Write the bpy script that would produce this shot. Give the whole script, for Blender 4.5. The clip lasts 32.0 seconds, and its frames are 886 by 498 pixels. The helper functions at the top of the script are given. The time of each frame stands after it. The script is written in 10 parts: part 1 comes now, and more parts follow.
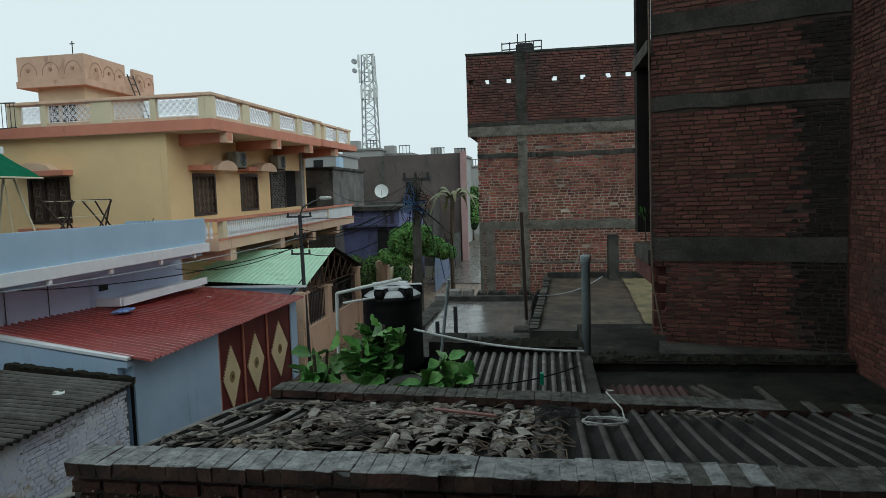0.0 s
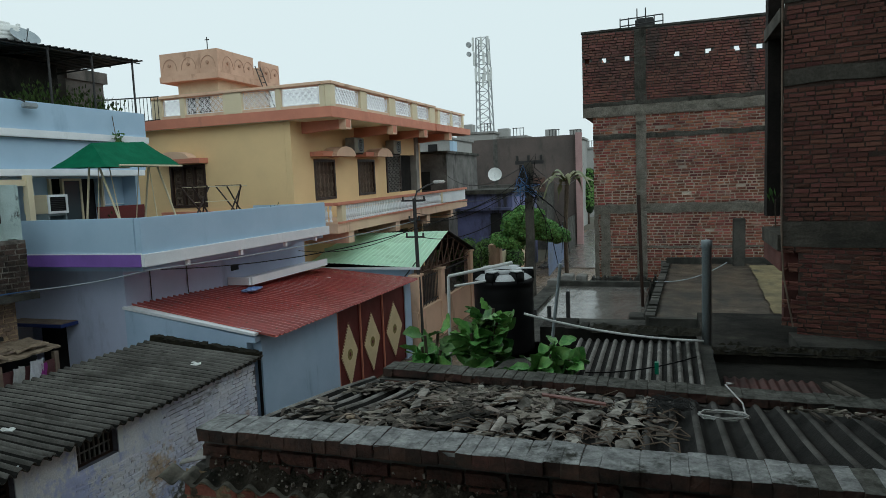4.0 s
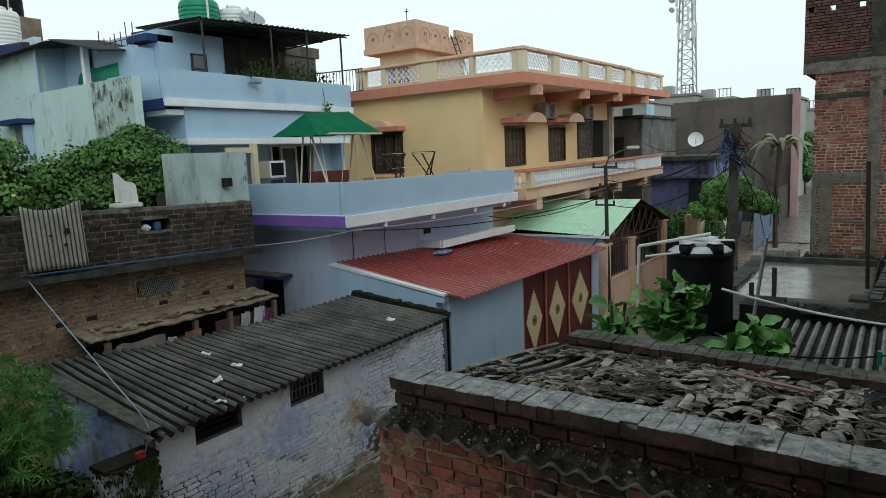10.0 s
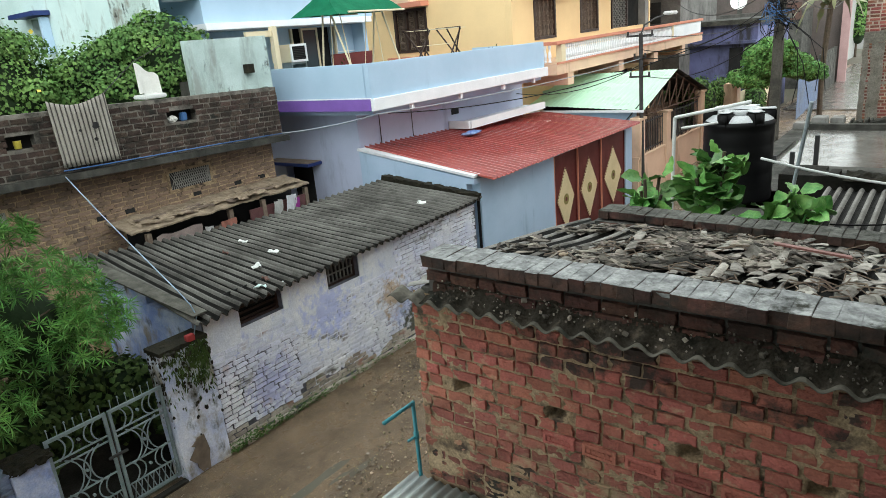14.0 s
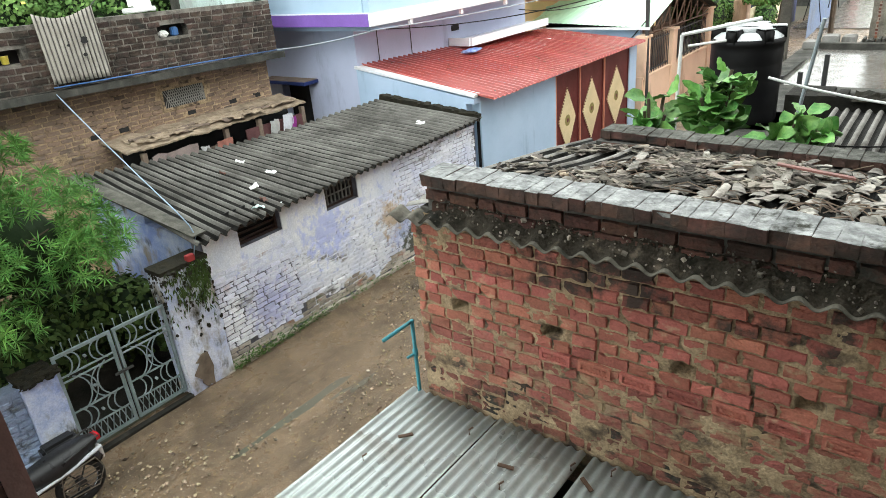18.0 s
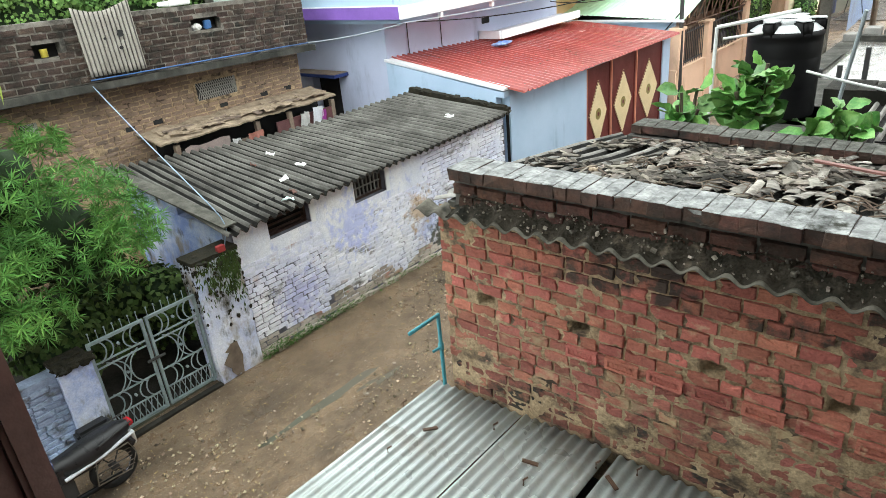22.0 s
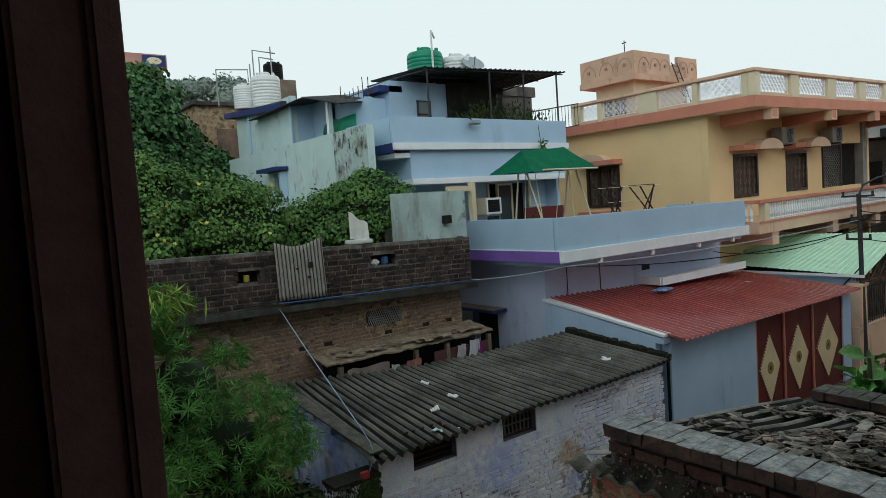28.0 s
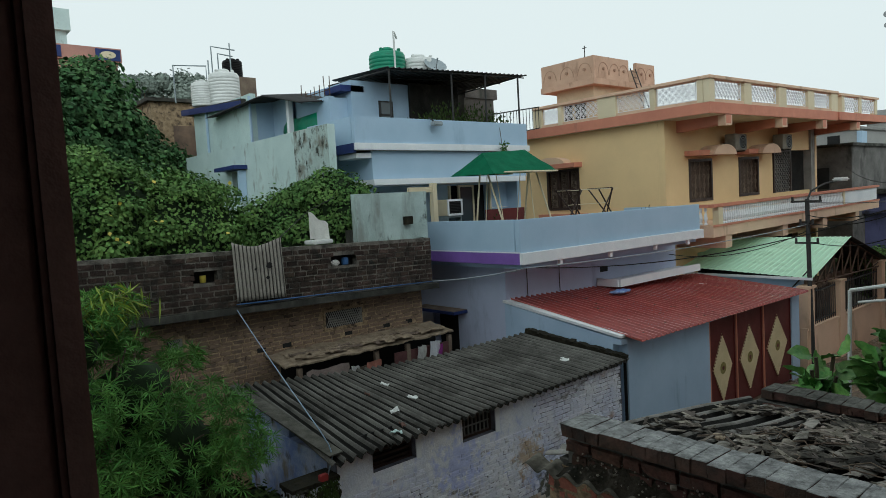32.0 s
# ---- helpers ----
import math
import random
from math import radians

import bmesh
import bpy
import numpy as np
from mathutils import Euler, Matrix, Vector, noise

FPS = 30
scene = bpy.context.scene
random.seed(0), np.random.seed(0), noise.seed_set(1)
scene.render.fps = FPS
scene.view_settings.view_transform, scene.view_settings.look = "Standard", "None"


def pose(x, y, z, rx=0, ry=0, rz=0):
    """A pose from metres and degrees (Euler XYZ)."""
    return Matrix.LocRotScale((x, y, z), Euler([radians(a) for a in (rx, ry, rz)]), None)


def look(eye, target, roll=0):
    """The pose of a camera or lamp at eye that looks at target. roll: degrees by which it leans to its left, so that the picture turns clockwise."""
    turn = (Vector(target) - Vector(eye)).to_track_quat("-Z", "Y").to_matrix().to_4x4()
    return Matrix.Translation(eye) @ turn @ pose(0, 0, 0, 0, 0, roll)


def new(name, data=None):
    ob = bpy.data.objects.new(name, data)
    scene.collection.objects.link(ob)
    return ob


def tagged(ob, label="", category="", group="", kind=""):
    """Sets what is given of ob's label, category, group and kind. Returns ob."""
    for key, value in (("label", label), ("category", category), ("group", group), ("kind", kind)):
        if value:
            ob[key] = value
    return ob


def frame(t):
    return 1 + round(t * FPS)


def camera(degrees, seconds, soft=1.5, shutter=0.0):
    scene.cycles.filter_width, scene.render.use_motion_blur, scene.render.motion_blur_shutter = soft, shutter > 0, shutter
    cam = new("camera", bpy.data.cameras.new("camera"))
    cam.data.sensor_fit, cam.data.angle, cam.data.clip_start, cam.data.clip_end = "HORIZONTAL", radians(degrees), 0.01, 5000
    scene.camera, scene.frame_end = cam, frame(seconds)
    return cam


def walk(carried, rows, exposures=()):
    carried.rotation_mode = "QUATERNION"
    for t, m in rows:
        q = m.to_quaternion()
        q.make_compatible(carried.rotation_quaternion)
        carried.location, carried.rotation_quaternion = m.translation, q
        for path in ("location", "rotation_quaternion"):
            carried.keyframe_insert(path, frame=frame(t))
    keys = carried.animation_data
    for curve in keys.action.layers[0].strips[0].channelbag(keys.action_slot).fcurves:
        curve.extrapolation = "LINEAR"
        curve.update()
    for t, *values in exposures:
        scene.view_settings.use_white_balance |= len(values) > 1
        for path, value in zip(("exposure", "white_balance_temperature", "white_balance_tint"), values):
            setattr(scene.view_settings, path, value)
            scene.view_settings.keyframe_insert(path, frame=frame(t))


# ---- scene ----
# ---- camera ----
cam = camera(67.31, 32.0, 0.85, 0.0)
PATH = (
    (0, -0.031, -0.025, 6.032, 8.822, -4.652, -1.814),
    (0.5, -0.026, -0.023, 6.033, 9.666, -4.993, -2.044),
    (1, -0.022, -0.025, 6.035, 10.194, -5.186, -1.862),
    (1.5, -0.020, -0.024, 6.034, 11.169, -5.323, -2.004),
    (2, -0.016, -0.016, 6.031, 12.400, -5.566, -2.061),
    (2.5, -0.011, -0.012, 6.029, 13.851, -5.512, -2.095),
    (3, -0.008, -0.008, 6.029, 15.324, -5.664, -2.130),
    (3.5, -0.001, -0.008, 6.034, 16.965, -5.686, -2.231),
    (5.5, 0.004, -0.011, 6.030, 23.500, -5.958, -2.282),
    (6, 0.002, -0.010, 6.026, 25.061, -5.947, -2.150),
    (6.5, 0.004, -0.011, 6.027, 26.718, -5.941, -2.124),
    (7, 0.005, -0.016, 6.026, 28.197, -5.971, -2.086),
    (7.5, 0.010, -0.014, 6.028, 29.580, -6.115, -2.151),
    (8, 0.013, -0.022, 6.030, 30.632, -6.064, -1.962),
    (8.5, 0.016, -0.026, 6.029, 31.649, -6.267, -1.888),
    (9, 0.013, -0.026, 6.026, 32.615, -6.905, -1.940),
    (9.5, 0.015, -0.026, 6.024, 33.677, -7.379, -2.055),
    (10, 0.017, -0.022, 6.025, 34.895, -7.883, -2.502),
    (10.5, 0.010, -0.017, 6.020, 35.869, -8.141, -2.407),
    (11, 0.008, -0.015, 6.014, 37.025, -8.944, -2.509),
    (11.5, 0.009, -0.009, 6.014, 37.936, -10.115, -2.710),
    (12, 0.008, -0.004, 6.007, 38.233, -11.073, -2.957),
    (12.5, 0.011, 0.003, 5.997, 38.473, -12.153, -3.427),
    (13, 0.005, 0.006, 5.991, 38.254, -13.872, -3.792),
    (13.5, 0.004, 0.012, 5.983, 38.443, -15.676, -4.085),
    (14, 0.000, 0.021, 5.975, 38.300, -17.681, -5.194),
    (14.5, -0.001, 0.026, 5.972, 37.416, -19.274, -5.576),
    (16.5, -0.011, 0.030, 5.956, 36.765, -23.085, -5.100),
    (17, -0.011, 0.028, 5.955, 37.617, -23.277, -5.237),
    (17.5, -0.011, 0.031, 5.949, 38.311, -23.750, -5.248),
    (18, -0.014, 0.031, 5.948, 38.819, -24.307, -5.110),
    (18.5, -0.013, 0.028, 5.947, 39.869, -24.885, -5.384),
    (19, -0.015, 0.028, 5.946, 40.652, -25.376, -5.432),
    (19.5, -0.012, 0.031, 5.946, 41.182, -25.601, -5.356),
    (20, -0.013, 0.032, 5.942, 41.400, -25.758, -5.120),
    (20.5, -0.014, 0.033, 5.942, 41.511, -26.034, -5.284),
    (21, -0.013, 0.035, 5.941, 41.607, -25.894, -5.341),
    (21.5, -0.014, 0.039, 5.944, 41.699, -25.790, -5.722),
    (22, -0.014, 0.041, 5.952, 41.493, -24.668, -5.529),
    (22.5, -0.015, 0.035, 5.965, 41.564, -22.346, -4.427),
    (23, -0.017, 0.031, 5.981, 43.106, -19.258, -3.983),
    (23.5, -0.016, 0.025, 6.000, 45.086, -15.766, -4.574),
    (24, -0.008, 0.015, 6.015, 47.393, -12.084, -5.400),
    (24.5, 0.000, 0.010, 6.028, 48.734, -8.797, -4.963),
    (25, -0.001, 0.005, 6.039, 50.497, -6.953, -4.480),
    (25.5, -0.003, 0.006, 6.044, 52.073, -5.787, -4.059),
    (27.5, -0.007, 0.020, 6.045, 53.459, -4.022, -3.973),
    (28, -0.007, 0.022, 6.043, 53.104, -3.887, -3.863),
    (28.5, -0.006, 0.024, 6.042, 52.890, -3.955, -3.810),
    (29, -0.009, 0.028, 6.042, 52.514, -3.845, -3.828),
    (29.5, -0.009, 0.031, 6.041, 52.062, -3.780, -3.729),
    (30, -0.010, 0.031, 6.041, 51.796, -3.789, -3.705),
    (30.5, -0.011, 0.031, 6.039, 51.299, -3.709, -3.573),
    (31, -0.011, 0.032, 6.039, 50.789, -3.737, -3.502),
    (31.5, -0.012, 0.034, 6.037, 50.153, -3.883, -3.351),
    (32, -0.010, 0.035, 6.038, 49.776, -3.985, -3.273),
)
EXPOSURES = (
    (0, -0.09, 5850, 3), (7, -0.06, 5950, 3), (9, 0.04, 6050, 3), (11, 0.42, 6050, 4), (12.5, 0.95, 6100, 4), (14, 1.46, 6300, 8), (17, 2.03, 6450, 10), (21, 2.2, 6400, 9), (22.5, 2.2, 6400, 9),
    (24, 1.8, 6300, 6), (25.5, 0.95, 6150, 4), (27.5, 0.02, 6050, 5), (32, -0.05, 6050, 5))
walk(cam, [(t, pose(x, y, z, 0, 0, yaw) @ pose(0, 0, 0, 90 + pitch) @ pose(0, 0, 0, 0, 0, roll)) for t, x, y, z, yaw, pitch, roll in PATH], EXPOSURES)

# ---- world and light: rain, closed grey sky ----
world = bpy.data.worlds.new("overcast_sky")
scene.world = world
world.use_nodes = True
wn, wl = world.node_tree.nodes, world.node_tree.links
sky = wn.new("ShaderNodeTexSky")
sky.sky_type, sky.sun_disc = "NISHITA", False
sky.sun_elevation, sky.sun_rotation = radians(27), radians(127)
sky.air_density, sky.dust_density, sky.ozone_density = 1.0, 8.0, 1.0
grey = wn.new("ShaderNodeRGBToBW")
tint = wn.new("ShaderNodeMix")
tint.data_type, tint.blend_type = "RGBA", "MULTIPLY"
tint.inputs[0].default_value = 1.0
tint.inputs[7].default_value = (0.95, 1.0, 0.98, 1)
wl.new(sky.outputs[0], grey.inputs[0])
wl.new(grey.outputs[0], tint.inputs[6])
veil = wn.new("ShaderNodeMix")
veil.data_type = "RGBA"
veil.inputs[0].default_value = 0.85
veil.inputs[7].default_value = (7.75, 8.2, 7.95, 1)
wl.new(tint.outputs[2], veil.inputs[6])
wl.new(veil.outputs[2], wn["Background"].inputs[0])
wn["Background"].inputs[1].default_value = 0.12
sun_data = bpy.data.lights.new("sun", "SUN")
sun_data.energy, sun_data.angle, sun_data.color = 0.52, radians(50), (1.0, 0.98, 0.95)
sun = new("sun", sun_data)
sun.matrix_world = look((60, -45, 38), (0, 0, 0))


# ---- mesh helpers ----
def thing(name, loc, label, category, group="", kind=""):
    e = new(name)
    e.location = loc
    e.empty_display_size = 0.2
    return tagged(e, label, category, group, kind)


def settle(ob, parent):
    ob.parent = parent
    if parent and parent.type == "EMPTY":
        ob.matrix_parent_inverse = Matrix.Translation(-parent.location)


def part(name, bm, material, parent=None, label="", smooth=False):
    """Link a bmesh (world metres) as one mesh object under a thing or a part."""
    me = bpy.data.meshes.new(name)
    bm.to_mesh(me)
    bm.free()
    return part_mesh(name, me, material, parent, label, smooth)


def part_mesh(name, me, material, parent=None, label="", smooth=False):
    if material and not me.materials:
        me.materials.append(material)
    if smooth:
        me.polygons.foreach_set("use_smooth", [True] * len(me.polygons))
    ob = new(name, me)
    if parent:
        settle(ob, parent)
    return tagged(ob, label) if label else ob


def solo(name, bm, material, label, category="", group="", kind="", smooth=False):
    return tagged(part(name, bm, material, None, "", smooth), label, category, group, kind)


def quad(bm, a, b, c, d):
    return bm.faces.new([bm.verts.new(p) for p in (a, b, c, d)])


def box(bm, x0, x1, y0, y1, z0, z1, m=None):
    v = [bm.verts.new((x, y, z) if m is None else m @ Vector((x, y, z))) for z in (z0, z1) for y in (y0, y1) for x in (x0, x1)]
    for f in ((0, 2, 3, 1), (4, 5, 7, 6), (0, 1, 5, 4), (2, 6, 7, 3), (0, 4, 6, 2), (1, 3, 7, 5)):
        bm.faces.new([v[i] for i in f])
    return v


def boxes(*dims):
    bm = bmesh.new()
    for d in dims:
        box(bm, *d)
    return bm


def bevelled(x0, x1, y0, y1, z0, z1, r=0.01, m=None):
    bm = bmesh.new()
    box(bm, x0, x1, y0, y1, z0, z1, m)
    bmesh.ops.bevel(bm, geom=bm.edges[:], offset=r, segments=2, affect="EDGES")
    return bm


def tube(bm, path, r, seg=8, r1=None, cap=True):
    """A round bar along a list of points."""
    path = [Vector(p) for p in path]
    rings = []
    for i, p in enumerate(path):
        d = (path[min(i + 1, len(path) - 1)] - path[max(i - 1, 0)]).normalized()
        a = d.cross(Vector((0, 0, 1)) if abs(d.z) < 0.9 else Vector((1, 0, 0))).normalized()
        b = d.cross(a)
        q = r if r1 is None else r + (r1 - r) * i / (len(path) - 1)
        rings.append([bm.verts.new(p + (a * math.cos(2 * math.pi * k / seg) + b * math.sin(2 * math.pi * k / seg)) * q) for k in range(seg)])
    for u, w in zip(rings, rings[1:]):
        for k in range(seg):
            bm.faces.new((u[k], u[(k + 1) % seg], w[(k + 1) % seg], w[k]))
    if cap:
        bm.faces.new(rings[0][::-1])
        bm.faces.new(rings[-1])
    return bm


def bars(r, *paths, seg=6):
    bm = bmesh.new()
    for p in paths:
        tube(bm, p, r, seg)
    return bm


def lathe(bm, cx, cy, profile, seg=20):
    """Turn a profile of (radius, z) round an upright axis."""
    rings = [[bm.verts.new((cx + r * math.cos(2 * math.pi * k / seg), cy + r * math.sin(2 * math.pi * k / seg), z)) for k in range(seg)] for r, z in profile]
    for u, w in zip(rings, rings[1:]):
        for k in range(seg):
            bm.faces.new((u[k], u[(k + 1) % seg], w[(k + 1) % seg], w[k]))
    bm.faces.new(rings[0][::-1])
    bm.faces.new(rings[-1])
    return bm


def sag(a, b, drop, n=14):
    a, b = Vector(a), Vector(b)
    return [a.lerp(b, i / n) - Vector((0, 0, drop * 4 * (i / n) * (1 - i / n))) for i in range(n + 1)]


def panel(o, u, w, n, width, height, thick, holes=()):
    """A wall slab from corner o, along unit u and up w; n is its outer normal. holes: (u0, u1, v0, v1) go right through."""
    o, u, w, n = Vector(o), Vector(u), Vector(w), Vector(n)
    us = sorted({0.0, width, *[min(max(h[i], 0), width) for h in holes for i in (0, 1)]})
    vs = sorted({0.0, height, *[min(max(h[i], 0), height) for h in holes for i in (2, 3)]})
    bm = bmesh.new()
    solid = {}
    for i in range(len(us) - 1):
        for j in range(len(vs) - 1):
            c = ((us[i] + us[i + 1]) / 2, (vs[j] + vs[j + 1]) / 2)
            solid[i, j] = not any(h[0] < c[0] < h[1] and h[2] < c[1] < h[3] for h in holes)
    P = lambda a, b, d: o + u * a + w * b - n * d
    for (i, j), full in solid.items():
        if not full:
            continue
        a0, a1, b0, b1 = us[i], us[i + 1], vs[j], vs[j + 1]
        quad(bm, P(a0, b0, 0), P(a1, b0, 0), P(a1, b1, 0), P(a0, b1, 0))
        quad(bm, P(a0, b0, thick), P(a0, b1, thick), P(a1, b1, thick), P(a1, b0, thick))
        for di, dj, e in ((-1, 0, (a0, b0, a0, b1)), (1, 0, (a1, b0, a1, b1)), (0, -1, (a0, b0, a1, b0)), (0, 1, (a0, b1, a1, b1))):
            if not solid.get((i + di, j + dj)):
                quad(bm, P(e[0], e[1], 0), P(e[2], e[3], 0), P(e[2], e[3], thick), P(e[0], e[1], thick))
    bmesh.ops.remove_doubles(bm, verts=bm.verts[:], dist=1e-5)
    bmesh.ops.recalc_face_normals(bm, faces=bm.faces[:])
    return bm


def corrugated(a, b, c, d, pitch, amp, thick=0.006, rows=6, seg=6, wobble=0.0, square=False, rag=0.0, fold_shade=None):
    """A corrugated sheet over the corners a, b (low edge) and d, c (high edge); the waves step from a to b."""
    a, b, c, d = (Vector(p) for p in (a, b, c, d))
    n = ((b - a).cross(d - a)).normalized()
    if n.z < 0:
        n = -n
    cols = max(2, round((b - a).length / pitch * seg))
    bm = bmesh.new()
    layers = []
    for off in (0.0, -thick):
        grid = []
        for i in range(cols + 1):
            s = i / cols
            ph = s * (b - a).length / pitch
            if square:
                f = (ph % 1.0)
                h = 1.0 if f < 0.25 else (-0.6)
            else:
                h = math.sin(2 * math.pi * ph)
            col = []
            for j in range(rows + 1):
                r = j / rows
                if j == 0 and rag:
                    r -= rag * noise.noise((s * 40, 0.3, 5.1))
                p = a.lerp(b, s).lerp(d.lerp(c, s), r)
                p = p + n * (h * amp + off + wobble * noise.noise((p.x * 1.3, p.y * 1.3, 2.7)))
                col.append(bm.verts.new(p))
            grid.append(col)
        layers.append(grid)
    for k, g in enumerate(layers):
        for i in range(cols):
            for j in range(rows):
                f = (g[i][j], g[i + 1][j], g[i + 1][j + 1], g[i][j + 1])
                bm.faces.new(f if k == 0 else f[::-1])
    # second material colours troughs, or square rib sides, dark where shade gathers
    if fold_shade:
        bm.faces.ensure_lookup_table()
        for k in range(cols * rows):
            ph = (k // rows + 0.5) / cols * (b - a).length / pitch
            if (ph % 1.0 > 0.87) if square else math.sin(2 * math.pi * ph) < fold_shade:
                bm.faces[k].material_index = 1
    t, u = layers
    rim = [(i, 0) for i in range(cols)] + [(cols, j) for j in range(rows)] + [(i, rows) for i in range(cols, 0, -1)] + [(0, j) for j in range(rows, 0, -1)]
    for (i, j), (k, l) in zip(rim, rim[1:] + rim[:1]):
        bm.faces.new((t[i][j], u[i][j], u[k][l], t[k][l]))
    return bm


# ---- materials ----
def surf(name, a, b=None, scale=2.0, rough=0.8, bump=0.25, fine=60.0, metal=0.0, stain=None, stain_at=0.55, stain_scale=(1.2, 1.2, 0.35), grain=0.35,
         vary=0.0, island=False, spec=0.35, wet=0.0, coat=0.0, world=False, stain2=None, stain2_at=0.55, stain2_scale=(1, 1, 1), spots=()):
    """A painted or mineral surface: two tones in large clouds, fine grain, run-down stains, small relief."""
    m = bpy.data.materials.new(name)
    m.use_nodes = True
    nodes, links = m.node_tree.nodes, m.node_tree.links
    bsdf = nodes["Principled BSDF"]
    b = b or tuple(c * 0.75 for c in a)
    co = nodes.new("ShaderNodeTexCoord")
    info = nodes.new("ShaderNodeObjectInfo")
    shift = nodes.new("ShaderNodeVectorMath")
    shift.operation = "MULTIPLY_ADD"
    links.new(info.outputs["Random"], shift.inputs[0])
    shift.inputs[1].default_value = (17, 31, 23)
    links.new(co.outputs["Object"], shift.inputs[2])
    place = nodes.new("ShaderNodeNewGeometry")

    def cloud(sc, detail, mapping=None):
        n = nodes.new("ShaderNodeTexNoise")
        n.inputs["Scale"].default_value, n.inputs["Detail"].default_value, n.inputs["Roughness"].default_value = sc, detail, 0.65
        src = place.outputs["Position"] if world else shift.outputs[0]
        if mapping:
            mp = nodes.new("ShaderNodeMapping")
            mp.inputs["Scale"].default_value = mapping
            links.new(src, mp.inputs[0])
            src = mp.outputs[0]
        links.new(src, n.inputs["Vector"])
        return n

    def mix(kind, f, x, y):
        n = nodes.new("ShaderNodeMix")
        n.data_type, n.blend_type = "RGBA", kind
        for slot, val in ((0, f), (6, x), (7, y)):
            if hasattr(val, "is_linked"):
                links.new(val, n.inputs[slot])
            else:
                n.inputs[slot].default_value = val if slot == 0 else (*val, 1)
        return n.outputs[2]

    def ramp(src, lo, hi):
        n = nodes.new("ShaderNodeMapRange")
        n.inputs["From Min"].default_value, n.inputs["From Max"].default_value = lo, hi
        links.new(src, n.inputs["Value"])
        return n.outputs[0]

    big = cloud(scale, 5)
    col = mix("MIX", ramp(big.outputs[0], 0.35, 0.65), a, b)
    small = cloud(fine, 4)
    g = ramp(small.outputs[0], 0.3, 0.7)
    col = mix("MULTIPLY", grain, col, mix("MIX", g, (0.45, 0.45, 0.45), (1.25, 1.25, 1.25)))
    if stain:
        st = cloud(1.0, 6, stain_scale)
        col = mix("MIX", ramp(st.outputs[0], stain_at, stain_at + 0.14), col, stain)
    if stain2:
        st = cloud(1.0, 7, stain2_scale)
        col = mix("MIX", ramp(st.outputs[0], stain2_at, stain2_at + 0.1), col, stain2)
    for (centre, radius, colour) in spots:
        far = nodes.new("ShaderNodeVectorMath")
        far.operation = "DISTANCE"
        links.new(place.outputs["Position"], far.inputs[0])
        far.inputs[1].default_value = centre
        edge = nodes.new("ShaderNodeMath")
        edge.operation = "MULTIPLY_ADD"
        links.new(cloud(7.5, 8).outputs[0], edge.inputs[0])
        edge.inputs[1].default_value = -3.6 * radius
        links.new(far.outputs["Value"], edge.inputs[2])
        col = mix("MIX", ramp(edge.outputs[0], -0.95 * radius, -1.5 * radius), col, colour)
    if vary or island:
        hsv = nodes.new("ShaderNodeHueSaturation")
        src = info.outputs["Random"]
        if island:
            src = nodes.new("ShaderNodeNewGeometry").outputs["Random Per Island"]
        v = nodes.new("ShaderNodeMapRange")
        v.inputs["To Min"].default_value, v.inputs["To Max"].default_value = 1 - vary, 1 + vary
        links.new(src, v.inputs["Value"])
        links.new(v.outputs[0], hsv.inputs["Value"])
        v2 = nodes.new("ShaderNodeMath")
        v2.operation = "MULTIPLY"
        links.new(src, v2.inputs[0])
        v2.inputs[1].default_value = 7.31
        v3 = nodes.new("ShaderNodeMath")
        v3.operation = "FRACT"
        links.new(v2.outputs[0], v3.inputs[0])
        v4 = nodes.new("ShaderNodeMapRange")
        v4.inputs["To Min"].default_value, v4.inputs["To Max"].default_value = 0.5 - 0.03 * vary, 0.5 + 0.04 * vary
        links.new(v3.outputs[0], v4.inputs["Value"])
        links.new(v4.outputs[0], hsv.inputs["Hue"])
        links.new(col, hsv.inputs["Color"])
        col = hsv.outputs[0]
    links.new(col, bsdf.inputs["Base Color"])
    rr = nodes.new("ShaderNodeMapRange")
    rr.inputs["To Min"].default_value, rr.inputs["To Max"].default_value = max(0.03, rough - 0.12 - wet), min(1, rough + 0.1)
    links.new(ramp(big.outputs[0], 0.3, 0.7), rr.inputs["Value"])
    links.new(rr.outputs[0], bsdf.inputs["Roughness"])
    bsdf.inputs["Metallic"].default_value = metal
    bsdf.inputs["Specular IOR Level"].default_value = spec
    if coat:
        bsdf.inputs["Coat Weight"].default_value, bsdf.inputs["Coat Roughness"].default_value = coat, 0.12
    if bump:
        bp = nodes.new("ShaderNodeBump")
        bp.inputs["Strength"].default_value, bp.inputs["Distance"].default_value = bump, 0.02
        links.new(small.outputs[0], bp.inputs["Height"])
        links.new(bp.outputs[0], bsdf.inputs["Normal"])
    return m


def glass(name, tint=(0.06, 0.08, 0.09)):
    m = bpy.data.materials.new(name)
    m.use_nodes = True
    b = m.node_tree.nodes["Principled BSDF"]
    b.inputs["Base Color"].default_value = (*tint, 1)
    b.inputs["Roughness"].default_value, b.inputs["Specular IOR Level"].default_value = 0.08, 0.6
    return m


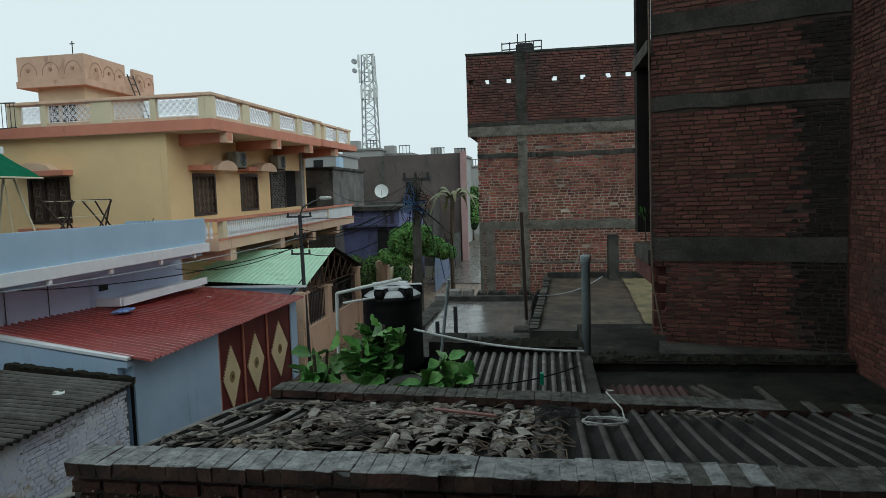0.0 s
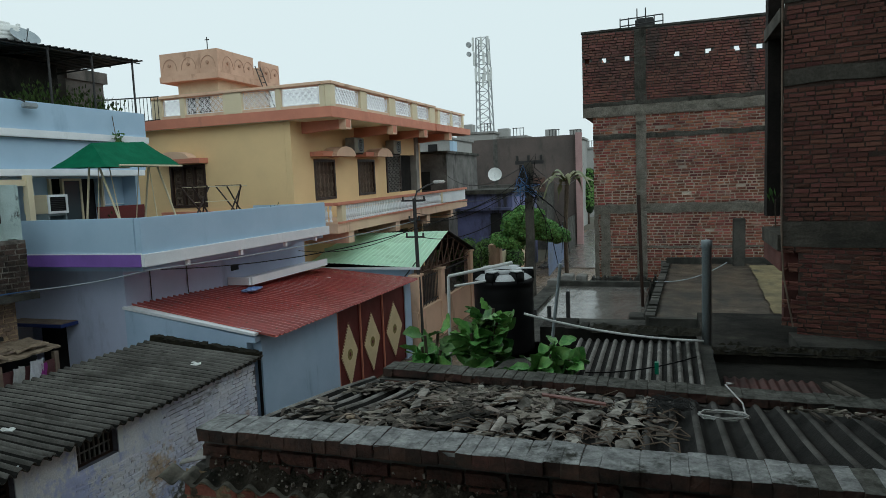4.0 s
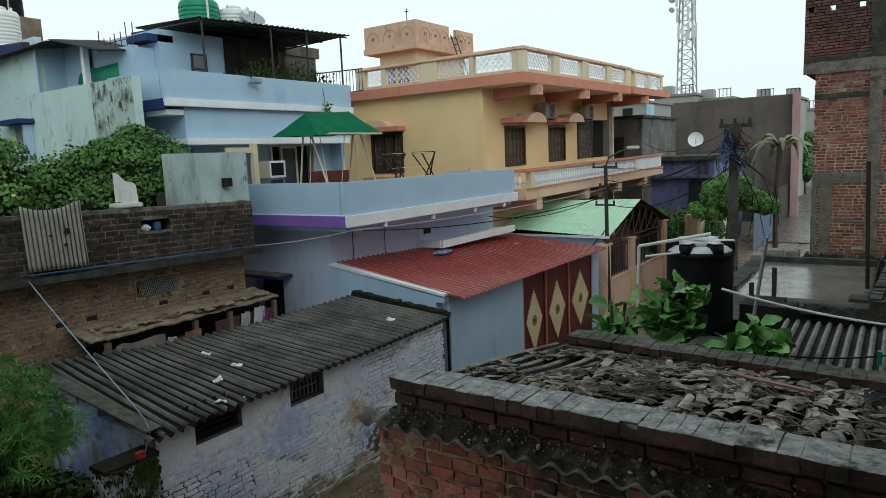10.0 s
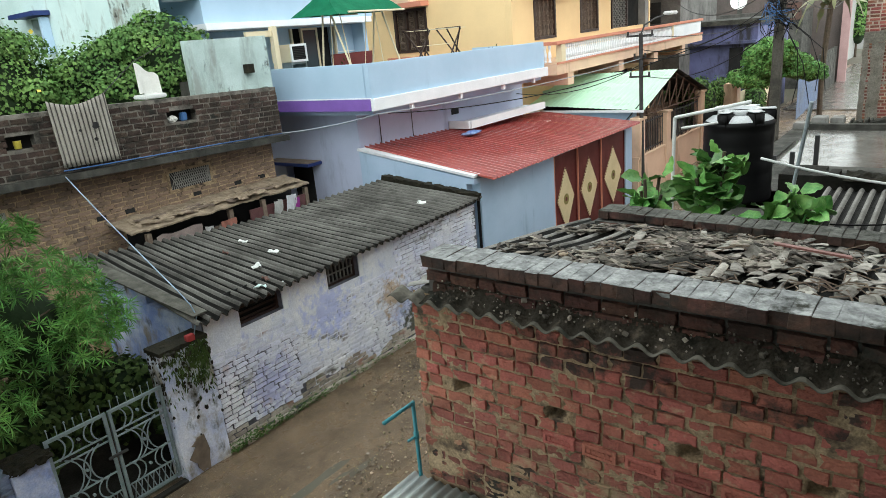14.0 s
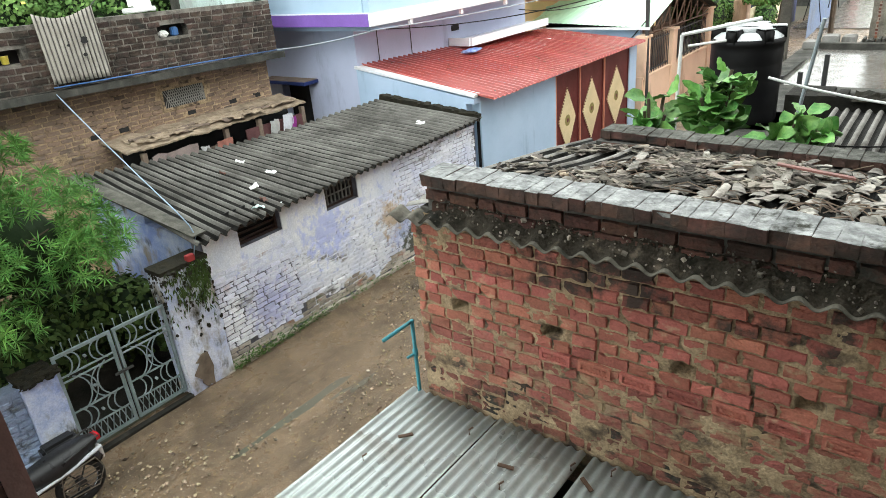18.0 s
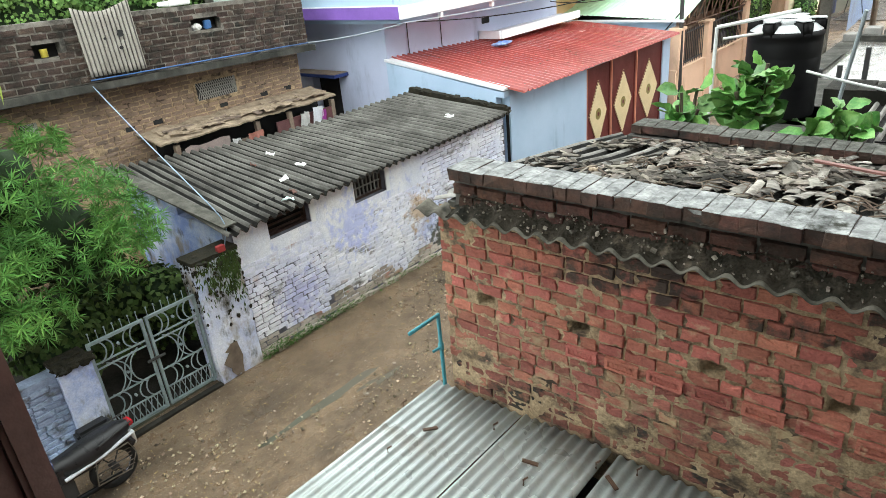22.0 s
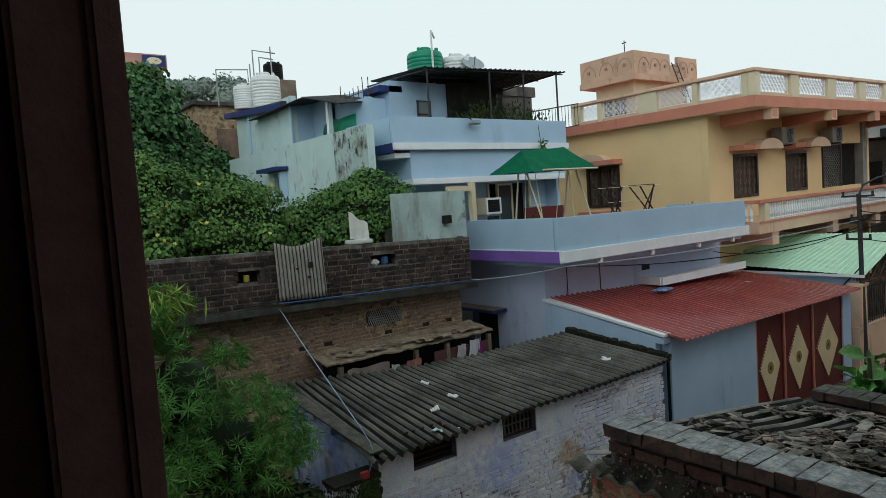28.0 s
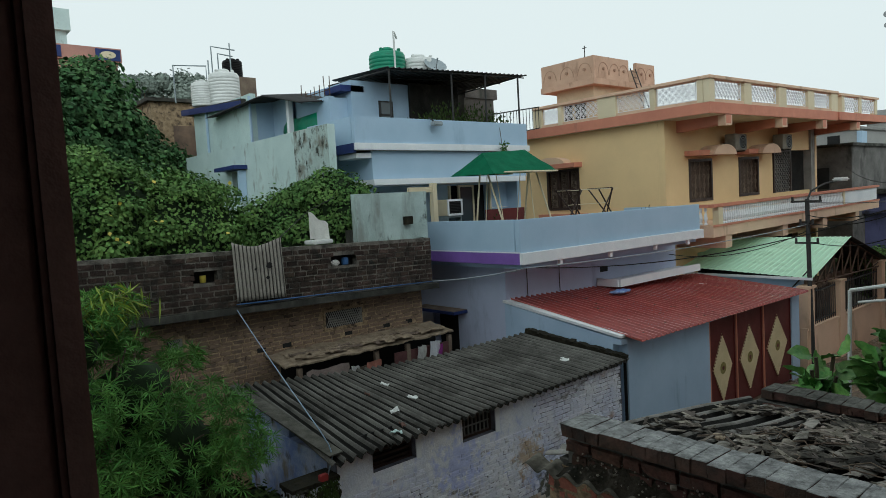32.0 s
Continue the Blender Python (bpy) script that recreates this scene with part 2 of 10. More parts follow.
MUD = surf("wet_mud", (0.235, 0.162, 0.098), (0.12, 0.083, 0.05), 1.6, 0.55, 1.0, 70, stain=(0.085, 0.06, 0.038), stain_at=0.52, stain_scale=(1.4, 0.4, 1), wet=0.35, grain=0.95, stain2=(0.42, 0.34, 0.23), stain2_at=0.61, stain2_scale=(26, 26, 26))
EARTH = surf("far_ground", (0.12, 0.1, 0.075), (0.08, 0.085, 0.06), 0.1, 0.9)
CONCRETE = surf("grey_concrete", (0.3, 0.29, 0.27), (0.2, 0.2, 0.19), 1.2, 0.8, stain=(0.09, 0.09, 0.08))
MOSSY = surf("mossy_concrete", (0.095, 0.092, 0.08), (0.028, 0.028, 0.024), 1.6, 0.85, 0.6, 40, stain=(0.025, 0.026, 0.022), stain_at=0.5, wet=0.1, spec=0.25)
MORTAR = surf("tan_mortar", (0.54, 0.4, 0.25), (0.3, 0.215, 0.13), 5, 0.95, 1.0, 60, grain=0.8, stain=(0.07, 0.05, 0.038), stain_at=0.5, stain_scale=(4, 4, 5))
MORTAR_DARK = surf("dark_mortar", (0.1, 0.095, 0.085), (0.05, 0.05, 0.045), 2.5, 0.9, 0.6, 50)
BRICK = surf("red_brick", (0.46, 0.15, 0.112), (0.33, 0.11, 0.085), 3, 0.9, 0.7, 70, vary=0.25, grain=0.5, world=True, stain=(0.42, 0.3, 0.19), stain_at=0.57, stain_scale=(7, 7, 9), stain2=(0.05, 0.04, 0.034), stain2_at=0.6, stain2_scale=(1.7, 1.7, 2.2))
BRICK_LOW = surf("mortar_smeared_brick", (0.43, 0.15, 0.112), (0.3, 0.11, 0.085), 3, 0.92, 0.8, 70, vary=0.25, grain=0.5, world=True, stain=(0.4, 0.29, 0.18), stain_at=0.5, stain_scale=(4, 4, 6), stain2=(0.09, 0.07, 0.05), stain2_at=0.62, stain2_scale=(2.2, 2.2, 3))
BRICK_JOINED = surf("red_brick_field", (0.36, 0.105, 0.07), (0.27, 0.085, 0.06), 1.2, 0.85, 0.5, 60, vary=0.3, island=True, stain=(0.07, 0.05, 0.045), stain_at=0.6)
BRICK_DARK = surf("sooty_brick", (0.14, 0.075, 0.055), (0.075, 0.06, 0.05), 2.0, 0.8, 0.5, 60, vary=0.35, island=True, stain=(0.035, 0.034, 0.03), stain_at=0.5)
BRICK_TAN = surf("tan_brick", (0.29, 0.2, 0.14), (0.17, 0.125, 0.095), 2.0, 0.85, 0.5, 60, vary=0.22, island=True, stain=(0.07, 0.058, 0.048), stain_at=0.55, stain_scale=(0.7, 0.7, 0.9))
BLUE = surf("blue_plaster", (0.44, 0.57, 0.73), (0.38, 0.51, 0.67), 0.8, 0.7, 0.15, 80, stain=(0.26, 0.36, 0.5), stain_at=0.6, grain=0.16)
BLUE_PALE = surf("pale_blue_plaster", (0.41, 0.55, 0.69), (0.37, 0.51, 0.65), 0.8, 0.7, 0.1, 80, stain=(0.3, 0.42, 0.55), stain_at=0.62, grain=0.12)
LILAC = surf("lilac_plaster", (0.5, 0.55, 0.71), (0.45, 0.5, 0.65), 0.8, 0.75, 0.15, 80, stain=(0.32, 0.35, 0.48), stain_at=0.6, grain=0.16)
PURPLE = surf("purple_paint", (0.25, 0.13, 0.5), None, 1, 0.6, 0.1)
NAVY = surf("navy_paint", (0.02, 0.04, 0.16), None, 1, 0.6, 0.1)
WHITE = surf("white_paint", (0.8, 0.82, 0.84), (0.7, 0.73, 0.76), 1, 0.6, 0.1, stain=(0.5, 0.52, 0.52), stain_at=0.66, grain=0.15)
OCHRE = surf("ochre_plaster", (0.8, 0.585, 0.31), (0.74, 0.54, 0.29), 0.6, 0.75, 0.1, 80, stain=(0.52, 0.36, 0.18), stain_at=0.66, grain=0.12)
SALMON = surf("salmon_paint", (0.62, 0.25, 0.16), (0.52, 0.21, 0.14), 0.8, 0.7, 0.1, stain=(0.32, 0.15, 0.11), stain_at=0.62, grain=0.15)
PEACH = surf("peach_plaster", (0.72, 0.5, 0.35), (0.64, 0.45, 0.32), 0.8, 0.75, 0.1, stain=(0.4, 0.27, 0.18), grain=0.15)
CREAM = surf("cream_paint", (0.72, 0.63, 0.44), (0.65, 0.56, 0.38), 0.8, 0.7, 0.1, grain=0.15)
GREENISH = surf("weathered_pale_green_plaster", (0.56, 0.7, 0.68), (0.48, 0.62, 0.61), 0.9, 0.8, 0.2, stain=(0.2, 0.22, 0.2), stain_at=0.62, stain_scale=(1.6, 1.6, 0.5), stain2=(0.3, 0.36, 0.34), stain2_at=0.6, stain2_scale=(3, 3, 1.2))
MOULD = surf("mouldy_green_plaster", (0.5, 0.62, 0.6), (0.4, 0.5, 0.48), 1.5, 0.9, 0.4, 50, grain=0.6, world=True, stain=(0.2, 0.2, 0.17), stain_at=0.5, stain_scale=(2.4, 2.4, 1.6), stain2=(0.04, 0.042, 0.035), stain2_at=0.53, stain2_scale=(4.5, 4.5, 3.2), spec=0.2)
RED_SHEET = surf("red_painted_sheet", (0.72, 0.2, 0.17), (0.6, 0.15, 0.13), 1.0, 0.35, 0.15, stain=(0.3, 0.06, 0.055), stain_at=0.58, stain_scale=(0.6, 3, 1), wet=0.12, grain=0.3, spec=0.6, coat=1.0)
# darker red for the ribs' near faces, standing for their shade
RED_RIB_SHADE = surf("rib_shade_red_sheet", (0.34, 0.07, 0.062), (0.24, 0.05, 0.045), 2, 0.45, 0.1, coat=0.6)
GREEN_SHEET = surf("mint_painted_sheet", (0.56, 0.85, 0.63), (0.5, 0.78, 0.57), 0.8, 0.4, 0.05, wet=0.1, grain=0.12)
ASBESTOS = surf("old_asbestos_sheet", (0.1, 0.095, 0.086), (0.038, 0.036, 0.033), 1.6, 0.85, 0.4, 45, stain=(0.035, 0.035, 0.03), wet=0.12, spec=0.25)
SHEET_OLD = surf("rain_grey_fibre_sheet", (0.165, 0.16, 0.145), (0.07, 0.067, 0.06), 1.1, 0.8, 0.5, 45, grain=0.6, stain=(0.04, 0.04, 0.034), stain_at=0.57, stain_scale=(1.5, 3, 2), wet=0.12, spec=0.25)
ASBESTOS_PALE = surf("pale_asbestos_sheet", (0.3, 0.29, 0.27), (0.17, 0.16, 0.145), 2.2, 0.85, 0.4, 45, stain=(0.06, 0.057, 0.05), stain_at=0.5, wet=0.1, spec=0.25)
TIN = surf("galvanised_sheet", (0.44, 0.48, 0.47), (0.32, 0.35, 0.34), 0.9, 0.42, 0.08, 60, metal=0.35, stain=(0.26, 0.25, 0.22), stain_scale=(0.4, 2.2, 1), wet=0.15, grain=0.2)
MAROON = surf("maroon_paint", (0.13, 0.022, 0.02), (0.1, 0.018, 0.017), 1, 0.5, 0.1)
DIAMOND = surf("cream_panel_paint", (0.72, 0.6, 0.36), (0.65, 0.54, 0.32), 2, 0.6, 0.1)
STEEL = surf("dull_dark_steel", (0.05, 0.05, 0.05), None, 4, 0.6, 0.1, spec=0.2)
# near-black silt colour that also stands for the shade in sheet troughs
SILT_SHADE = surf("black_silt_shade", (0.02, 0.019, 0.017), (0.012, 0.012, 0.011), 3, 0.9, 0.5, 40, spec=0.2)
IRON = surf("grey_painted_iron", (0.26, 0.32, 0.33), (0.18, 0.23, 0.24), 5, 0.55, 0.15, metal=0.1, stain=(0.12, 0.08, 0.06), stain_at=0.66)
WOOD_DARK = surf("dark_brown_wood", (0.05, 0.028, 0.02), (0.035, 0.02, 0.016), 6, 0.5, 0.15, 50)
WOOD = surf("weathered_wood", (0.23, 0.18, 0.13), (0.14, 0.1, 0.08), 3, 0.85, 0.4, 40)
# near-black for sheets and patches that stand for the shade inside openings
DARK = surf("opening_shade_black", (0.02, 0.02, 0.02), None, 2, 0.9, 0)
TAR = surf("tarry_wet_roof", (0.034, 0.032, 0.027), (0.014, 0.014, 0.012), 1.6, 0.85, 0.7, 30, stain=(0.06, 0.056, 0.045), stain_at=0.58, stain_scale=(1.5, 1.5, 1.5), spec=0.12)
BLACK_PLASTIC = surf("black_plastic", (0.005, 0.005, 0.006), (0.009, 0.009, 0.009), 2, 0.5, 0.05, spec=0.12)
GREEN_PLASTIC = surf("green_plastic", (0.01, 0.25, 0.14), (0.01, 0.2, 0.11), 2, 0.45, 0.05)
WHITE_PLASTIC = surf("white_plastic", (0.72, 0.74, 0.72), (0.6, 0.62, 0.6), 2, 0.45, 0.05)
PVC = surf("grey_pipe", (0.33, 0.38, 0.4), (0.26, 0.3, 0.32), 3, 0.5, 0.05)
TEAL = surf("teal_paint", (0.06, 0.3, 0.36), None, 3, 0.5, 0.05)
BAND = surf("stained_concrete_band", (0.115, 0.105, 0.088), (0.055, 0.052, 0.043), 1.5, 0.9, 0.6, 30, grain=0.6, stain=(0.05, 0.048, 0.042), stain_at=0.56, stain_scale=(1.5, 1.5, 1.5), spec=0.2)
MORTAR_NB = surf("damp_brown_mortar", (0.12, 0.085, 0.07), (0.045, 0.035, 0.03), 1.5, 0.9, 0.6, 50, spec=0.2)
CLOTH_GREEN = surf("green_shade_cloth", (0.01, 0.13, 0.065), (0.008, 0.1, 0.05), 3, 0.95, 0.2, spec=0.1)
PANE = glass("window_glass")

# ---- bricks, leaves: shared builders ----
UP = Vector((0, 0, 1))
CHAMFER = ((0, 1, 5, 4), (1, 3, 7, 5), (3, 2, 6, 7), (2, 0, 4, 6), (4, 5, 7, 6))


def brick_points(length, height, proud, depth, rng, c=0.005):
    """Back ring at depth, front ring inset by the chamfer; x along, y inwards, z up."""
    j = lambda s: rng.uniform(-1.7 * s, 1.7 * s)
    pts = []
    for z in (0, height):
        for x in (0, length):
            pts.append((x + j(0.002), depth, z + j(0.002)))
    for z in (c, height - c):
        for x in (c, length - c):
            pts.append((x + j(0.003), -proud + j(0.003), z + j(0.003)))
    return pts


BRICK_MESHES = {}


def brick_mesh(length, height, variant, material, proud=0.012, depth=0.03):
    """A brick with chipped, uneven edges: a back ring, a front ring and a slightly hollow face."""
    key = (round(length, 3), round(height, 3), variant, material.name, proud)
    if key not in BRICK_MESHES:
        rng = random.Random(int(length * 1000) * 31 + variant)
        n = 4 if length > 0.13 else 2
        rim = [(length * i / n, 0) for i in range(n)] + [(length, 0), (length, height * 0.5)] + [(length - length * i / n, height) for i in range(n)] + [(0, height), (0, height * 0.5)]
        pts, faces = [], []
        m = len(rim)
        chip = rng.randrange(m)
        for k, (x, z) in enumerate(rim):
            pts.append((x + rng.uniform(-0.003, 0.003), depth, z + rng.uniform(-0.002, 0.002)))
        for k, (x, z) in enumerate(rim):
            inset = 0.003 + rng.uniform(0, 0.005) + (0.012 if k == chip else 0)
            dx = inset if x < length * 0.1 else -inset if x > length * 0.9 else 0
            dz = inset if z < height * 0.1 else -inset if z > height * 0.9 else 0
            pts.append((x + dx + rng.uniform(-0.003, 0.003), -proud + rng.uniform(-0.003, 0.005) + (0.007 if k == chip else 0), z + dz))
        pts.append((length / 2 + rng.uniform(-0.03, 0.03), -proud + rng.uniform(-0.003, 0.003), height / 2))
        for k in range(m):
            j = (k + 1) % m
            faces.append((k, j, m + j, m + k))
            faces.append((m + k, m + j, 2 * m))
        me = bpy.data.meshes.new("brick")
        me.from_pydata(pts, [], faces)
        me.materials.append(material)
        BRICK_MESHES[key] = me
    return BRICK_MESHES[key]


def wall_frame(o, u, n):
    m = Matrix.Identity(4)
    for i, c in enumerate((Vector(u), -Vector(n), UP)):
        for k in range(3):
            m[k][i] = c[k]
    m.translation = Vector(o)
    return m


def lay_bricks(parent, o, u, n, width, height, piece_mat, field_mat, zone=None, bl=0.225, bh=0.07, gap=0.014, proud=0.012, holes=(), seed=1, headers=0.25, missing=0.0, keep=None):
    """Courses of bricks on a wall face. Those inside zone (u0, u1, v0, v1) are objects of their own, the rest one joined part."""
    rng = random.Random(seed)
    frame_m = wall_frame(o, u, n)
    verts, faces = [], []
    course = bh + gap
    sizes = (bl, bl - 0.012, bl + 0.01)
    for r in range(int(height / course)):
        v = r * course
        x = -rng.uniform(0, bl)
        while x < width:
            ln = 0.108 if rng.random() < headers else rng.choice(sizes)
            a, b = x, x + ln
            x = b + gap * rng.uniform(0.8, 1.5)
            if a < 0 or b > width:
                a, b = max(a, 0), min(b, width)
                if b - a < 0.05:
                    continue
            mid = ((a + b) / 2, v + bh / 2)
            dy, dz = rng.uniform(-0.0035, 0.0035), rng.uniform(-0.004, 0.004)
            if any(h[0] - 0.03 < mid[0] < h[1] + 0.03 and h[2] - 0.02 < mid[1] < h[3] + 0.02 for h in holes) or rng.random() < missing:
                continue
            if keep and not keep(*mid):
                continue
            if zone and zone[0] <= mid[0] <= zone[1] and zone[2] <= mid[1] <= zone[3]:
                me = brick_mesh(round((b - a) / 0.01) * 0.01, bh, rng.randrange(8), piece_mat, proud)
                ob = new("brick", me)
                settle(ob, parent)
                ob.matrix_basis = frame_m @ pose(a, dy, v + dz, 0, rng.uniform(-0.8, 0.8), 0)
            else:
                k = len(verts)
                for p in brick_points(b - a, bh, proud, 0.02, rng):
                    verts.append(frame_m @ Vector((p[0] + a, p[1] + dy, p[2] + v + dz)))
                faces.extend(tuple(k + i for i in f) for f in CHAMFER)
    if verts:
        me = bpy.data.meshes.new("brickwork")
        me.from_pydata(verts, [], faces)
        tagged(part_mesh("brickwork", me, field_mat, parent), kind="stuff")


def leaf_mesh(name, places, material, parent=None, kind="", narrow=False, label=""):
    """Leaves: (point, tip direction, face normal, length, width). Each is folded a little along its rib."""
    verts, faces = [], []
    for p, d, n, ln, w in places:
        s = d.cross(n).normalized() * w / 2
        k = len(verts)
        verts += [p, p + d * ln * 0.45 + s - n * w * 0.12, p + d * ln - n * ln * 0.15, p + d * ln * 0.45 - s - n * w * 0.12]
        faces += [(k, k + 1, k + 2), (k, k + 2, k + 3)]
    me = bpy.data.meshes.new(name)
    me.from_pydata(verts, [], faces)
    ob = part_mesh(name, me, material, parent, label)
    return tagged(ob, kind=kind) if kind else ob


def rand_dir(rng):
    while True:
        v = Vector((rng.uniform(-1, 1), rng.uniform(-1, 1), rng.uniform(-1, 1)))
        if 0.05 < v.length < 1:
            return v.normalized()


def clumps(lumps, count, lo, hi, rng):
    """Small rounded tufts over the outside of larger lumps."""
    out = []
    weights = [l[1][0] * l[1][1] + l[1][1] * l[1][2] + l[1][0] * l[1][2] for l in lumps]
    while len(out) < count:
        c, r = rng.choices(lumps, weights)[0]
        d = rand_dir(rng)
        if d.z < -0.5:
            continue
        p = Vector((c[0] + d.x * r[0] * 0.88, c[1] + d.y * r[1] * 0.88, c[2] + d.z * r[2] * 0.88))
        if any((c2, r2) != (c, r) and sum(((p[i] - c2[i]) / r2[i]) ** 2 for i in range(3)) < 0.7 for c2, r2 in lumps):
            continue
        s = rng.uniform(lo, hi)
        out.append((tuple(p), (s, s * 1.15, s * 0.72)))
    return out


def mound_leaves(lumps, count, size, rng, up=0.35, low=-0.5, core=None):
    """Leaves over a union of ellipsoids (centre, radii)."""
    out = []
    weights = [l[1][0] * l[1][1] + l[1][1] * l[1][2] + l[1][0] * l[1][2] for l in lumps]
    while len(out) < count:
        c, r = rng.choices(lumps, weights)[0]
        d = rand_dir(rng)
        if d.z < low:
            continue
        k = 0.92 + 0.2 * noise.noise(Vector((d.x * 2.5 + c[0], d.y * 2.5 + c[1], d.z * 2.5))) + rng.uniform(-0.1, 0.06) + (rng.uniform(0, 0.14) if rng.random() < 0.12 else 0)
        p = Vector((c[0] + d.x * r[0] * k, c[1] + d.y * r[1] * k, c[2] + d.z * r[2] * k))
        if any((c2, r2) != (c, r) and sum(((p[i] - c2[i]) / r2[i]) ** 2 for i in range(3)) < (0.6 if core else 0.72) for c2, r2 in core or lumps):
            continue
        n = (d + UP * up + rand_dir(rng) * 0.7).normalized()
        t = n.cross(rand_dir(rng)).normalized()
        t = (t - UP * 0.3).normalized()
        s = size * rng.uniform(0.6, 1.3)
        out.append((p, t, n, s, s * 0.8))
    return out


def hull(name, lumps, material, parent, scale=0.86):
    bm = bmesh.new()
    for c, r in lumps:
        res = bmesh.ops.create_icosphere(bm, subdivisions=3, radius=1)
        for v in res["verts"]:
            k = scale * (1 + 0.18 * noise.noise(v.co * 2.3 + Vector(c)))
            v.co = Vector((c[0] + v.co.x * r[0] * k, c[1] + v.co.y * r[1] * k, c[2] + v.co.z * r[2] * k))
    return part(name, bm, material, parent, smooth=True)


LEAF = surf("bright_narrow_leaf", (0.138, 0.3, 0.066), (0.072, 0.185, 0.044), 1.5, 0.65, 0, vary=0.4, island=True, grain=0.1, spec=0.2)
LEAF_VINE = surf("creeper_leaf", (0.125, 0.225, 0.055), (0.06, 0.13, 0.034), 0.9, 0.7, 0, vary=0.35, island=True, grain=0.1, spec=0.2)
LEAF_BROAD = surf("broad_leaf", (0.2, 0.38, 0.1), (0.075, 0.23, 0.05), 9, 0.42, 0.35, 30, vary=0.4, grain=0.4, spec=0.45)
LEAF_LIGHT = surf("light_green_leaf", (0.21, 0.42, 0.115), (0.11, 0.26, 0.07), 1.5, 0.65, 0, vary=0.45, island=True, grain=0.1, spec=0.2)
# near-black green for added hulls that stand for shade deep among the leaves
LEAF_SHADE = surf("inner_foliage", (0.015, 0.035, 0.008), (0.008, 0.02, 0.005), 2, 0.9, 0.4, 20)
LEAF_DARK = surf("dull_shrub_leaf", (0.06, 0.1, 0.025), (0.035, 0.055, 0.015), 2, 0.75, 0, vary=0.4, island=True, spec=0.15)
BARK = surf("grey_brown_bark", (0.12, 0.09, 0.065), (0.07, 0.055, 0.04), 5, 0.9, 0.6, 30)
SPOTS_WASH = (((-8.5, 7.3, 1.5), 0.7, (0.5, 0.55, 0.8)), ((-8.5, 5.9, 0.75), 0.6, (0.48, 0.5, 0.7)), ((-8.5, 9.3, 0.8), 0.6, (0.44, 0.5, 0.7)), ((-8.5, 9.6, 0.45), 0.5, (0.1, 0.105, 0.08)), ((-8.5, 9.05, 1.15), 0.5, (0.5, 0.4, 0.3)))
WASH = surf("blue_tinted_whitewash", (0.84, 0.85, 0.88), (0.66, 0.7, 0.8), 1.6, 0.85, 0.5, 45, world=True, stain=(0.45, 0.5, 0.72), stain_at=0.54, stain_scale=(5, 5, 3), stain2=(0.22, 0.2, 0.18), stain2_at=0.66, stain2_scale=(1.1, 1.1, 1.8), spots=SPOTS_WASH)
WASH_BRICK = surf("whitewashed_brick", (0.85, 0.86, 0.89), (0.62, 0.65, 0.8), 0.8, 0.85, 0.5, 50, vary=0.1, world=True, stain=(0.42, 0.28, 0.22), stain_at=0.58, stain_scale=(1.6, 1.6, 2.2), stain2=(0.14, 0.13, 0.11), stain2_at=0.58, stain2_scale=(1.2, 1.2, 2.5), spots=SPOTS_WASH)
WASH_FIELD = surf("whitewashed_brickwork", (0.85, 0.86, 0.89), (0.62, 0.65, 0.8), 0.8, 0.85, 0.5, 50, vary=0.1, island=True, world=True, stain=(0.42, 0.28, 0.22), stain_at=0.6, stain_scale=(1.6, 1.6, 2.2), stain2=(0.14, 0.13, 0.11), stain2_at=0.58, stain2_scale=(1.2, 1.2, 2.5), spots=SPOTS_WASH)
WASH_BLUE = surf("blue_wash", (0.55, 0.6, 0.72), (0.22, 0.3, 0.6), 2.2, 0.85, 0.6, 40, world=True, stain=(0.24, 0.21, 0.18), stain_at=0.52, stain_scale=(2.6, 2.6, 1.6), stain2=(0.06, 0.06, 0.045), stain2_at=0.55, stain2_scale=(2.4, 2.4, 1.2))
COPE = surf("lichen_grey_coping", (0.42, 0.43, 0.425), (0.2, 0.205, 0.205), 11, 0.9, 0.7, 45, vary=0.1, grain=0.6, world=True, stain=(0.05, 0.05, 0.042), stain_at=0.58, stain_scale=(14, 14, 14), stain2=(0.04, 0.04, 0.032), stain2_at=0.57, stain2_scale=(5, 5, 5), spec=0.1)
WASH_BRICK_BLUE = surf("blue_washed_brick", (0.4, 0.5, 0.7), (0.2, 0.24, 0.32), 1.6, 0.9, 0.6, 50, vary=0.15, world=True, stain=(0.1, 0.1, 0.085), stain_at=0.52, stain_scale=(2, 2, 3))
COPE_SIDE = surf("dark_coping_side", (0.12, 0.055, 0.042), (0.055, 0.038, 0.032), 5, 0.92, 0.7, 45, vary=0.3, world=True, stain=(0.03, 0.03, 0.026), stain_at=0.5, stain_scale=(3, 3, 4))
DB_PIECE = surf("black_weathered_brick", (0.08, 0.052, 0.041), (0.035, 0.028, 0.024), 3, 0.9, 0.8, 50, vary=0.4, grain=0.7, world=True, stain=(0.2, 0.18, 0.15), stain_at=0.6, stain_scale=(5, 5, 6), stain2=(0.02, 0.02, 0.017), stain2_at=0.55, stain2_scale=(2, 2, 2.5), spec=0.2)
SOOT_PIECE = surf("blackened_brick", (0.12, 0.052, 0.04), (0.055, 0.036, 0.03), 4, 0.9, 0.8, 50, vary=0.35, grain=0.6, world=True, stain=(0.035, 0.034, 0.028), stain_at=0.5, stain_scale=(4, 4, 5), stain2=(0.1, 0.095, 0.08), stain2_at=0.62, stain2_scale=(8, 8, 8), spec=0.2)
